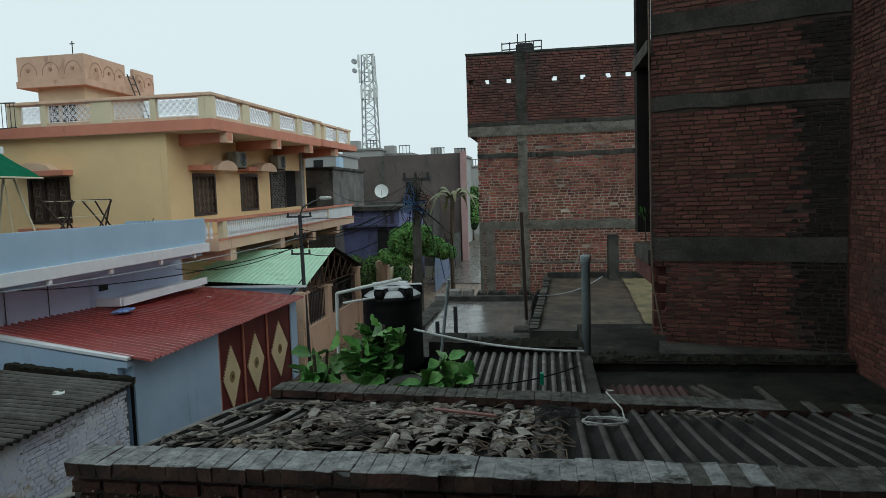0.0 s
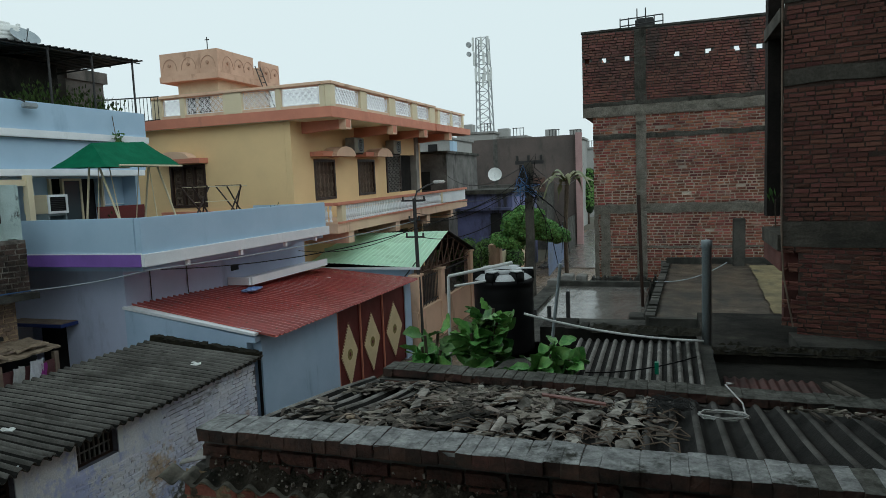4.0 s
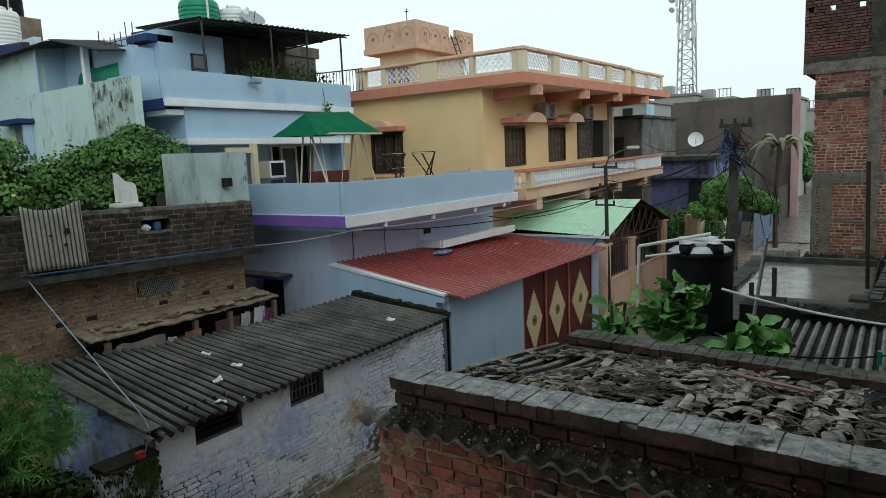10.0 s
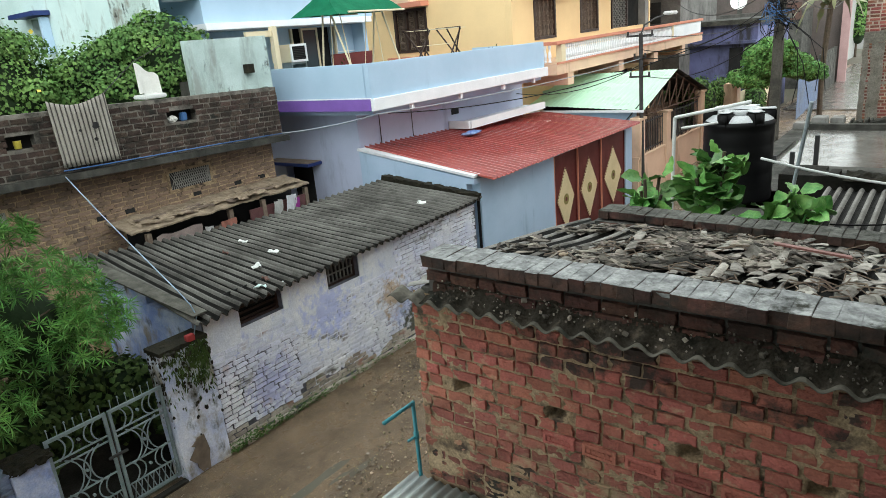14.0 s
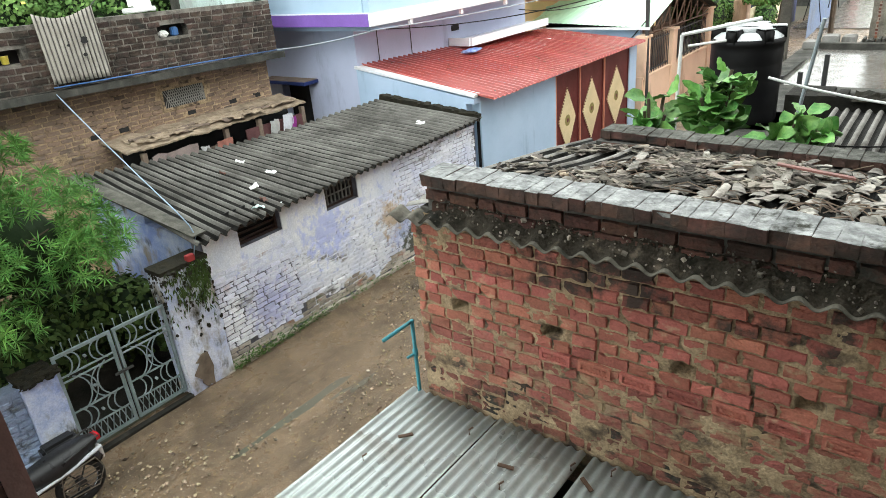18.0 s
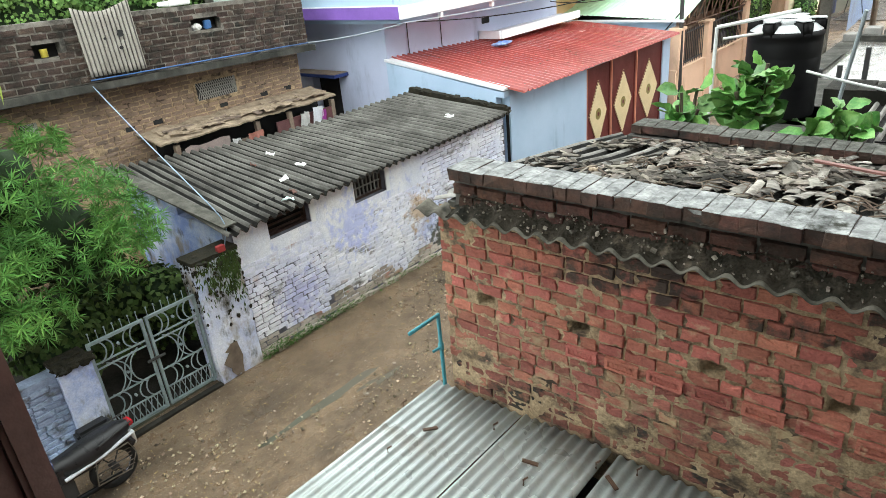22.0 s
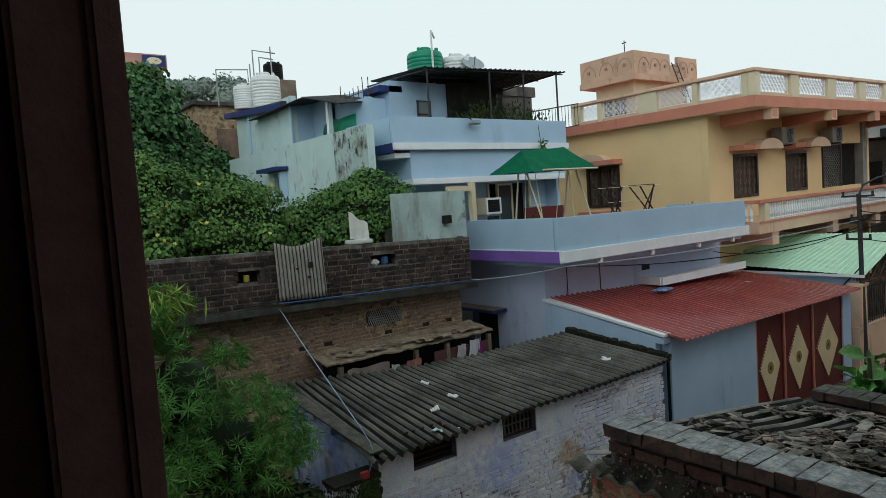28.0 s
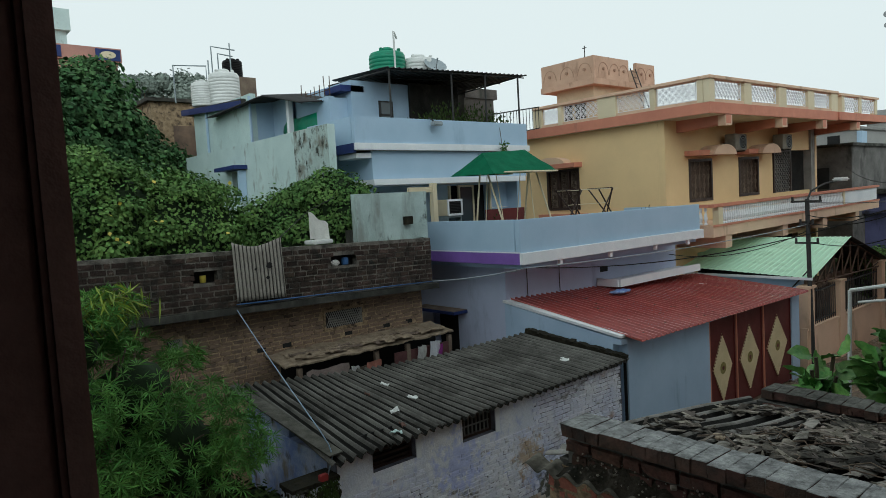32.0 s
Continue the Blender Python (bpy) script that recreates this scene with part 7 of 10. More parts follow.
solo("tank_pipe", bars(0.035, [(-17.7, 13.4, 9.93), (-17.7, 13.4, 11.7), (-17.8, 13.6, 11.5)]), WHITE_PLASTIC, "white pipe rising beside the tanks", "pipe")


def dish(x, y, z, r, aim, label, material):
    d = thing("satellite_dish", (x, y, z), label, "satellite dish", "satellite dishes")
    aim = Vector(aim).normalized()
    q = aim.to_track_quat("Z", "Y").to_matrix().to_4x4()
    bm = bmesh.new()
    rings = []
    for i in range(5):
        rr = r * i / 4
        zz = 0.3 * (rr * rr) / r
        rings.append([bm.verts.new(Matrix.Translation((x, y, z)) @ q @ Vector((rr * math.cos(a), rr * math.sin(a), zz))) for a in [2 * math.pi * k / 24 for k in range(24)]] if i else [bm.verts.new((x, y, z))])
    for k in range(24):
        bm.faces.new((rings[0][0], rings[1][k], rings[1][(k + 1) % 24]))
    for u, v in zip(rings[1:], rings[2:]):
        for k in range(24):
            bm.faces.new((u[k], v[k], v[(k + 1) % 24], u[(k + 1) % 24]))
    part("bowl", bm, material, d, smooth=True)
    tip = Vector((x, y, z)) + aim * r * 0.9
    part("feed_arm", bars(0.012, [(x, y, z - r * 0.8), tip]), STEEL, d)
    part("feed", bars(0.03, [tip, tip - aim * 0.08]), PVC, d)
    part("mast", bars(0.025, [(x, y, z - r * 1.3), (x, y, z)] if aim.z < 0.9 else [(x, y, z - 0.6), (x, y, z)]), STEEL, d)


dish(-17.6, 15.0, 10.65, 0.4, (0.7, -0.15, 0.75), "grey satellite dish on the canopy roof", PVC)
# weathered green side wall and the back terrace
gw = thing("weathered_side_wall", (-20, 9.2, 4), "pale green weathered plaster wall with black mould", "wall")
part("wall", panel((-25.5, 9.15, 3.5), (1, 0, 0), UP, (0, -1, 0), 10.35, 4.75, 0.22, [(4.1, 5.2, 2.95, 3.92)]), GREENISH, gw)
part("mould_patch", panel((-17.0, 9.145, 5.2), (1, 0, 0), UP, (0, -1, 0), 1.85, 3.046, 0.004), MOULD, gw)
part("window_shade", boxes((-21.75, -20.15, 8.7, 9.15, 7.46, 7.58)), NAVY, gw)
part("dark_room", boxes((-21.6, -20.0, 9.4, 9.42, 6.3, 7.6)), DARK, gw)
part("window_reveal", boxes((-20.4, -20.28, 8.9, 9.14, 6.45, 7.42)), BLUE_PALE, gw)
tw = thing("terrace_end_wall", (-13.2, 9.7, 5), "short weathered green plaster wall beside the terrace", "wall")
part("wall", boxes((-13.4, -13.2, 8.6, 10.72, 4.2, 6.35)), surf("stained_sea_green_plaster", (0.5, 0.62, 0.6), (0.38, 0.48, 0.46), 1.5, 0.9, 0.4, 50, grain=0.5, world=True, stain=(0.26, 0.3, 0.28), stain_at=0.5, stain_scale=(1.6, 1.6, 0.5), stain2=(0.06, 0.062, 0.055), stain2_at=0.6, stain2_scale=(3.5, 3.5, 2.2), spec=0.2), tw)
part("broken_block", boxes((-13.19, -13.05, 9.95, 10.15, 5.55, 5.75)), MOSS, tw)
solo("low_dark_wall", boxes((-13.9, -13.5, 8.7, 10.5, 4.2, 5.5)), MOSSY, "low dark damp wall behind the parapet", "wall", kind="structure")
gh = thing("grey_roof_house", (-23, 10.3, 8), "pale rooftop house with a dark lean-to roof", "house")
part("front_wall", boxes((-26.1, -21.0, 9.8, 10.0, 8.1, 10.0)), GREENISH, gh)
part("side_wall", boxes((-21.15, -21.0, 10.0, 13, 8.1, 9.85)), BLUE_PALE, gh)
part("inner_wall", boxes((-21.0, -19.9, 10.6, 10.75, 8.1, 9.75)), BLUE_PALE, gh)
part("dark_opening", boxes((-20.98, -17.4, 11.5, 11.7, 8.1, 9.6)), DARK, gh)
bm = bmesh.new()
v = box(bm, -26.8, -21.3, 9.62, 13, 10.02, 10.2)
for q in v:
    if q.co.x > -22:
        q.co.z -= 0.33
part("roof", bm, MOSSY, gh)
bm = bmesh.new()
v = box(bm, -26.8, -21.3, 9.575, 9.615, 10.02, 10.24)
for q in v:
    if q.co.x > -22:
        q.co.z -= 0.44
part("fascia", bm, NAVY, gh)
part("canopy_sheet", corrugated((-23.9, 9.4, 9.55), (-19.55, 9.45, 9.66), (-19.55, 12.5, 9.95), (-23.9, 12.5, 10.1), 0.15, 0.02, 0.006, 4, 6), STEEL, gh, smooth=True)
part("canopy_sheet", corrugated((-19.5, 9.45, 9.68), (-17.15, 9.5, 9.12), (-17.15, 12.5, 9.4), (-19.5, 12.5, 9.95), 0.15, 0.02, 0.006, 4, 6), STEEL, gh, smooth=True)
for x in (-24.7, -20.95):
    part("drain_pipe", bars(0.05, [(x, 9.75, 8.1), (x, 9.75, 9.9)]), BLUE_PALE, gh)
part("post", boxes((-18.65, -18.5, 9.85, 10, 8.1, 9.45)), WHITE, gh)
part("green_tank", bars(0.45, [(-19.5, 10.6, 8.55), (-17.6, 10.6, 8.6)], seg=16), GREEN_PLASTIC, gh, smooth=True)
water_tank(-25.66, 10.05, 10.25, 0.42, 0.95, WHITE_PLASTIC, "white ribbed water tank on the grey roof")
water_tank(-25.2, 10.75, 10.25, 0.58, 1.3, WHITE_PLASTIC, "large white ribbed water tank on the grey roof")
water_tank(-26.5, 11.7, 11.6, 0.4, 0.74, BLACK_PLASTIC, "small black water tank on a stand")
solo("tank_stand", boxes((-27.0, -26.0, 11.3, 12.45, 9.92, 11.59)), WOOD, "brown masonry tank stand on the roof", "stand")
solo("roof_pipework", bars(0.028, [(-25.5, 8.95, 10.3), (-25.5, 8.95, 11.7), (-25.5, 10.2, 11.78), (-25.5, 10.2, 11.3)], [(-25.5, 10.45, 11.3), (-25.5, 10.45, 12.55), (-25.5, 11.4, 12.5)], [(-25.5, 10.3, 11.0), (-25.5, 10.3, 12.0)], [(-25.5, 10.7, 11.5), (-25.5, 10.7, 12.3), (-25.5, 11.3, 12.25)], [(-25.5, 11.2, 11.5), (-25.5, 11.2, 12.75)]), PVC, "thin pipework round the roof tanks", "pipes")
od = thing("old_grey_house", (-31, 11, 0), "dark unplastered house among the creepers", "house")
part("wall", boxes((-36, -29.5, 9.3, 16, 0, 11.0)), MORTAR, od)
part("roof", boxes((-36.2, -29.3, 9.1, 16, 11.0, 11.15)), MOSSY, od)
part("plaster_patch", boxes((-28.759, -28.755, 9.9, 11.6, 7, 9.9)), BRICK_TAN, od)

# ---- yellow house with balconies ----
yh = thing("yellow_house", (-17, 27, 0), "ochre yellow house with salmon slabs and a white lattice parapet", "house")
YX, EX, FY, EY = -12.75, -10.9, 21.2, 20.9
YW = [(1.55, 3.25, 5.5, 7.08), (5.4, 7.15, 5.52, 7.1), (8.5, 12.4, 5.5, 7.35), (2, 11, 0.2, 3.6)]
part("side_wall", panel((YX, FY, 0), (0, 1, 0), UP, (1, 0, 0), 12.4, 8.44, 0.25, YW), OCHRE, yh)
part("front_wall", panel((-24, FY, 0), (1, 0, 0), UP, (0, -1, 0), 10.995, 8.44, 0.25, [(5.9, 7.45, 5.45, 7.08)]), OCHRE, yh)
part("back_wall", boxes((-24, -13, 35, 35.2, 0, 8.44), (-24.2, -24, 21.4, 35, 0, 8.44)), OCHRE, yh)
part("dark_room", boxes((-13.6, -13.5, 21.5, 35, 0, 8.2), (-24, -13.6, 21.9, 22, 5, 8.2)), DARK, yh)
part("roof_slab", boxes((-24, EX, EY, 31.9, 8.45, 8.81)), SALMON, yh)
part("rear_roof_slab", boxes((-24, EX + 0.06, 31.9, 38, 8.47, 8.8)), SALMON, yh)
part("slab_soffit", boxes((-24, EX - 0.05, EY + 0.05, 31.9, 8.435, 8.448)), CREAM, yh)
for y in (22.0, 26.4, 30.3, 34.2):
    bm = bmesh.new()
    v = box(bm, YX, EX - 0.02, y, y + 0.34, 8.02, 8.432)
    for q in v:
        if q.co.x > -11.5 and q.co.z < 8.2:
            q.co.z += 0.12
    part("roof_bracket", bm, SALMON, yh)
    part("bracket_end", boxes((EX - 0.3, EX - 0.021, y - 0.02, y + 0.42, 8.08, 8.433)), PEACH, yh)
# balcony
part("balcony_slab", boxes((YX, EX, EY, 37, 4.38, 4.76)), PEACH, yh)
part("balcony_line", boxes((EX, EX + 0.03, EY, 37, 4.72, 4.79)), SALMON, yh)
part("hand_rail", bevelled(EX - 0.16, EX + 0.03, EY, 37, 5.36, 5.47, 0.015), SALMON, yh)
part("wall_skirting", boxes((YX - 0.01, YX + 0.02, FY, 33.6, 4.78, 5.3)), OCHRE, yh)
bm = bmesh.new()
lathe(bm, 0, 0, [(0.055, 0), (0.055, 0.05), (0.03, 0.08), (0.065, 0.2), (0.05, 0.32), (0.028, 0.42), (0.05, 0.5), (0.05, 0.56)], 8)
bal = bpy.data.meshes.new("baluster")
bm.to_mesh(bal)
bm.free()
bal.materials.append(WHITE)
for k in range(66):
    y = 21.7 + k * 0.165
    ob = new("baluster", bal)
    settle(ob, yh)
    ob.matrix_basis = pose(EX - 0.07, y, 4.79)
part("rail_post", boxes((EX - 0.2, EX + 0.01, 21.25, 21.55, 4.79, 5.37)), CREAM, yh)
part("rail_panel", boxes((EX - 0.12, EX - 0.04, 32.6, 36.8, 4.8, 5.37)), WHITE, yh)
part("rail_post", boxes((EX - 0.16, EX, 32.4, 32.6, 4.79, 5.37)), CREAM, yh)
part("front_rail", boxes((YX, EX - 0.17, EY, EY + 0.15, 5.36, 5.47)), SALMON, yh)
for k in range(8):
    ob = new("baluster", bal)
    settle(ob, yh)
    ob.matrix_basis = pose(EX - 0.3 - k * 0.17, EY + 0.08, 4.79)
for y in (21.8, 26.3, 30.2, 34.0):
    part("balcony_bracket", boxes((YX, EX - 0.05, y, y + 0.45, 3.95, 4.378)), PEACH, yh)
# side windows
CURTAIN = surf("patterned_curtain", (0.12, 0.085, 0.06), (0.06, 0.04, 0.03), 9, 0.8, 0.1)
for u0, u1, z0, z1 in YW[:2]:
    y0, y1 = FY + u0, FY + u1
    w = part("window_frame", boxes((YX - 0.1, YX + 0.03, y0, y0 + 0.1, z0, z1), (YX - 0.1, YX + 0.03, y1 - 0.1, y1, z0, z1), (YX - 0.1, YX + 0.03, y0 + 0.1, y1 - 0.1, z1 - 0.1, z1), (YX - 0.1, YX + 0.03, y0 + 0.1, y1 - 0.1, z0, z0 + 0.1)), WOOD_DARK, yh)
    part("curtain", boxes((YX - 0.14, YX - 0.12, y0, y1, z0, z1)), CURTAIN, w)
    for k in range(5):
        bm = bmesh.new()
        y = y0 + 0.2 + k * (y1 - y0 - 0.4) / 4
        tube(bm, [(YX - 0.04, y, z0 + 0.1), (YX - 0.04, y, z1 - 0.1)], 0.012, 4)
        for j in range(4):
            z = z0 + 0.25 + j * 0.33
            tube(bm, [(YX - 0.04, y + 0.1 * math.cos(a), z + 0.1 * math.sin(a)) for a in [i * math.pi / 4 for i in range(9)]], 0.008, 4)
        part("grille_bar", bm, WOOD, w)
    hood = part("window_hood", boxes((YX, YX + 0.55, y0 - 0.25, y1 + 0.2, z1 + 0.1, z1 + 0.28)), SALMON, yh)
    bm = bmesh.new()
    cy, ry = (y0 + y1) / 2 + 0.5, 0.85
    top = [(cy + ry * math.cos(a), z1 + 0.1 + 0.38 * math.sin(a)) for a in [math.pi * i / 12 for i in range(13)]]
    A = [bm.verts.new((YX + 0.75, y, z)) for y, z in top]
    Bv = [bm.verts.new((YX + 0.1, y, z)) for y, z in top]
    bm.faces.new(A)
    bm.faces.new(Bv[::-1])
    for i in range(12):
        bm.faces.new((A[i], Bv[i], Bv[i + 1], A[i + 1]))
    bm.faces.new((A[12], Bv[12], Bv[0], A[0]))
    part("arched_hood", bm, PEACH, hood)
og = part("verandah_grille", boxes((YX - 0.12, YX - 0.02, 29.9, 30.0, 5.5, 7.4), (YX - 0.12, YX - 0.02, 31.6, 31.7, 5.5, 7.4), (YX - 0.12, YX - 0.02, 30.0, 31.6, 7.3, 7.4)), WOOD_DARK, yh)
bm = bmesh.new()
for k in range(9):
    for j in range(10):
        y, z = 30.1 + k * 0.18, 5.6 + j * 0.18
        tube(bm, [(YX - 0.06, y + 0.08 * math.cos(a), z + 0.08 * math.sin(a)) for a in [i * math.pi / 3 for i in range(7)]], 0.012, 4)
part("lattice", bm, CONCRETE, og)
part("grey_column", boxes((YX - 0.25, YX + 0.1, 33.6, 34.0, 4.76, 8.43)), CONCRETE, yh)


# casing colour darkened to stand for the shade under the roof slab
UNIT_SHADED = surf("shaded_grey_casing", (0.27, 0.25, 0.2), (0.18, 0.165, 0.14), 3, 0.7, 0.1)


def outdoor_unit(y, z):
    a = thing("air_conditioner", (YX + 0.5, y, z), "outdoor air conditioner unit with a round fan on the hood", "air conditioner", "outdoor units")
    part("case", bevelled(YX + 0.2, YX + 0.62, y, y + 0.95, z, z + 0.62, 0.02), UNIT_SHADED, a)
    bm = bmesh.new()
    bmesh.ops.create_circle(bm, cap_ends=True, segments=20, radius=0.27, matrix=pose(YX + 0.625, y + 0.6, z + 0.31, 0, 90, 0))
    part("fan_opening", bm, DARK, a)
    for r in (0.27, 0.18, 0.09):
        part("fan_guard", bars(0.012, [(YX + 0.635, y + 0.6 + r * math.cos(t), z + 0.31 + r * math.sin(t)) for t in [i * math.pi / 10 for i in range(21)]], seg=4), PVC, a)
    part("bracket", boxes((YX, YX + 0.6, y + 0.1, y + 0.15, z - 0.05, z), (YX, YX + 0.6, y + 0.8, y + 0.85, z - 0.05, z)), STEEL, a)
    part("hose", bars(0.025, [(YX + 0.2, y + 0.2, z + 0.3), (YX + 0.1, y - 0.4, z + 0.2), (YX + 0.05, y - 0.9, z - 0.1)]), BLACK_PLASTIC, a)


outdoor_unit(25.1, 7.4)
outdoor_unit(29.3, 7.48)
# front window
w = part("window_frame", boxes((-18.15, -18.05, FY - 0.03, FY + 0.1, 5.45, 7.08), (-16.6, -16.5, FY - 0.03, FY + 0.1, 5.45, 7.08), (-18.05, -16.6, FY - 0.03, FY + 0.1, 6.98, 7.08), (-18.05, -16.6, FY - 0.03, FY + 0.1, 5.45, 5.55), (-17.57, -17.49, FY - 0.03, FY + 0.1, 5.55, 6.98), (-17.07, -16.99, FY - 0.03, FY + 0.1, 5.55, 6.98)), WOOD_DARK, yh)
part("curtain", boxes((-18.05, -16.6, FY + 0.12, FY + 0.14, 5.45, 7.08)), CURTAIN, w)
for c in (-17.81, -17.28, -16.8):
    bm = bmesh.new()
    for j in range(5):
        z = 5.7 + j * 0.28
        for r in (0.12, 0.07):
            tube(bm, [(c + r * s, FY + 0.03, z + r * t) for s, t in ((-1, -1), (1, -1), (1, 1), (-1, 1), (-1, -1))], 0.012, 4)
    part("grille_panel", bm, WOOD, w)
hd = part("window_hood", boxes((-18.3, -16.35, FY - 0.5, FY, 7.12, 7.3)), SALMON, yh)
bm = bmesh.new()
top = [(-17.6 + 0.75 * math.cos(a), 7.3 + 0.28 * math.sin(a)) for a in [math.pi * i / 12 for i in range(13)]]
A = [bm.verts.new((x, FY - 0.5, z)) for x, z in top]
Bv = [bm.verts.new((x, FY - 0.02, z)) for x, z in top]
bm.faces.new(A)
for i in range(12):
    bm.faces.new((A[i], Bv[i], Bv[i + 1], A[i + 1]))
part("arched_hood", bm, PEACH, hd)
part("skirting", boxes((-18.6, YX, FY - 0.12, FY, 4.76, 5.3)), SALMON, yh)


# ---- lattice parapet ----
def lattice(p0, p1, z0, z1, parent, name="lattice_panel"):
    """A cast screen of overlapping rings between thin rails."""
    p0, p1 = Vector(p0), Vector(p1)
    d = (p1 - p0).normalized()
    L = (p1 - p0).length
    sv = (z1 - z0) / 2.5
    n = max(2, round(L / (sv * 0.98)))
    st = L / n
    bm = bmesh.new()
    at = lambda u, v: p0 + d * u + UP * v
    for j in range(5):
        cv = z0 + sv * 0.5 * (j + 0.5)
        for i in range(n + (j % 2)):
            cu = (i + (0.5 if j % 2 == 0 else 0.0)) * st
            ring = [(cu + st * 0.5 * math.cos(a), cv + sv * 0.5 * math.sin(a)) for a in [k * math.pi / 6 for k in range(13)]]
            run = []
            for u, v in ring:
                if -0.01 <= u <= L + 0.01 and z0 - 0.01 <= v <= z1 + 0.01:
                    run.append(at(u, v))
                else:
                    if len(run) > 1:
                        tube(bm, run, 0.014, 4, cap=False)
                    run = []
            if len(run) > 1:
                tube(bm, run, 0.014, 4, cap=False)
    for u in (0, L):
        tube(bm, [at(u, z0), at(u, z1)], 0.014, 4)
    for v in (z0, z1):
        tube(bm, [at(0, v), at(L, v)], 0.014, 4)
    return part(name, bm, WHITE, parent)


para = thing("roof_parapet", (-14, 26, 8.81), "cream parapet with white lattice panels round the flat roof", "parapet")
PZ, PT = 8.812, 9.56
posts_y = [(20.9, 21.25), (23.3, 23.87), (26.08, 26.75), (28.77, 29.4), (31.2, 31.9)]
for (a, b), (c, _) in zip(posts_y, posts_y[1:]):
    lattice((EX - 0.11, b + 0.03, 0), (EX - 0.11, c - 0.03, 0), PZ + 0.13, PT - 0.03, para)
for a, b in posts_y:
    part("post", bevelled(EX - 0.22, EX, a, b, PZ, PT, 0.012), CREAM, para)
part("bottom_rail", boxes((EX - 0.2, EX - 0.02, 21.25, 31.9, PZ, PZ + 0.1)), PEACH, para)
part("top_rail", bevelled(EX - 0.28, EX + 0.05, 20.85, 31.95, PT, 9.67, 0.015), PEACH, para)
posts_x = [(-18.5, -18.05), (-17.2, -17.0), (-15.3, -14.5), (-13.1, -12.9), (-11.4, -10.9)]
for (a, b), (c, _) in zip(posts_x, posts_x[1:]):
    lattice((b + 0.03, EY + 0.11, 0), (c - 0.03, EY + 0.11, 0), PZ + 0.13, PT - 0.03, para)
for a, b in posts_x[:-1]:
    part("post", bevelled(a, b, EY, EY + 0.22, PZ, PT + (0.06 if a < -18 else 0), 0.012), CREAM, para)
part("corner_post", bevelled(-11.35, EX - 0.225, EY, EY + 0.22, PZ, PT, 0.012), CREAM, para)
part("bottom_rail", boxes((-18.05, EX - 0.46, EY + 0.02, EY + 0.2, PZ, PZ + 0.1)), PEACH, para)
part("top_rail", bevelled(-18.5, EX - 0.29, EY - 0.06, EY + 0.27, PT, 9.67, 0.015), PEACH, para)
rp = thing("rear_parapet", (-11, 35, 8.65), "lower rear parapet with lattice panels", "parapet")
for y in (32.2, 34.3, 36.4):
    part("post", boxes((EX - 0.15, EX + 0.06, y, y + 0.3, 8.81, 9.5)), CREAM, rp)
lattice((EX, 32.55, 0), (EX, 34.25, 0), 8.88, 9.46, rp)
lattice((EX, 34.65, 0), (EX, 36.35, 0), 8.88, 9.46, rp)
part("top_rail", boxes((EX - 0.18, EX + 0.1, 32.0, 36.8, 9.5, 9.6)), PEACH, rp)


def rise(top, y0, k):
    """Let a house climb with its street: each part lifts by k for every metre beyond y0."""
    for ob in top.children_recursive:
        if ob.data.users > 1:
            ob.matrix_basis = Matrix.Translation((0, 0, k * (ob.matrix_basis.translation.y - y0))) @ ob.matrix_basis
        else:
            for v in ob.data.vertices:
                v.co.z += k * (v.co.y - y0)


for top in (yh, para, rp):
    rise(top, 20.9, 0.014)
# stair room
STAIR_PEACH = surf("weathered_peach_plaster", (0.56, 0.39, 0.28), (0.48, 0.33, 0.235), 1.2, 0.8, 0.2, 50, grain=0.25, stain=(0.3, 0.19, 0.13), stain_at=0.56, stain_scale=(2, 2, 0.8))
STAIR_CREAM = surf("weathered_cream_plaster", (0.58, 0.47, 0.31), (0.5, 0.4, 0.27), 1.2, 0.8, 0.2, 50, grain=0.25, stain=(0.3, 0.22, 0.15), stain_at=0.58)
sr = thing("stair_room", (-19, 26, 8.66), "peach stair room with a scalloped parapet on the roof", "room")
part("wall", boxes((-20.0, -17.95, 24.3, 28.2, 8.66, 10.95)), STAIR_CREAM, sr)
for x in (-19.7, -18.95):
    g = part("window", boxes((x, x + 0.55, 24.27, 24.295, 9.1, 10.2)), DARK, sr)
    part("window_bar", boxes((x + 0.26, x + 0.29, 24.25, 24.268, 9.1, 10.2), (x, x + 0.55, 24.25, 24.268, 9.62, 9.65)), WHITE, g)
bm = bmesh.new()
v = box(bm, -20.6, -17.6, 23.9, 28.6, 10.75, 11.0)
part("cornice", bm, STAIR_PEACH, sr)
part("scallop_front", boxes((-20.55, -17.62, 23.93, 24.08, 11.0, 11.95)), STAIR_PEACH, sr)
part("scallop_side", boxes((-17.77, -17.62, 24.08, 26.5, 11.0, 11.95)), STAIR_PEACH, sr)
part("scallop_side", boxes((-17.77, -17.62, 27.1, 28.6, 11.0, 11.9)), STAIR_PEACH, sr)
part("scallop_back", boxes((-20.55, -17.77, 28.45, 28.6, 11.0, 11.9), (-20.55, -20.4, 24.08, 28.45, 11.0, 11.9)), STAIR_PEACH, sr)


MOULDING = surf("dull_brown_moulding", (0.4, 0.26, 0.18), None, 3, 0.8, 0.1)


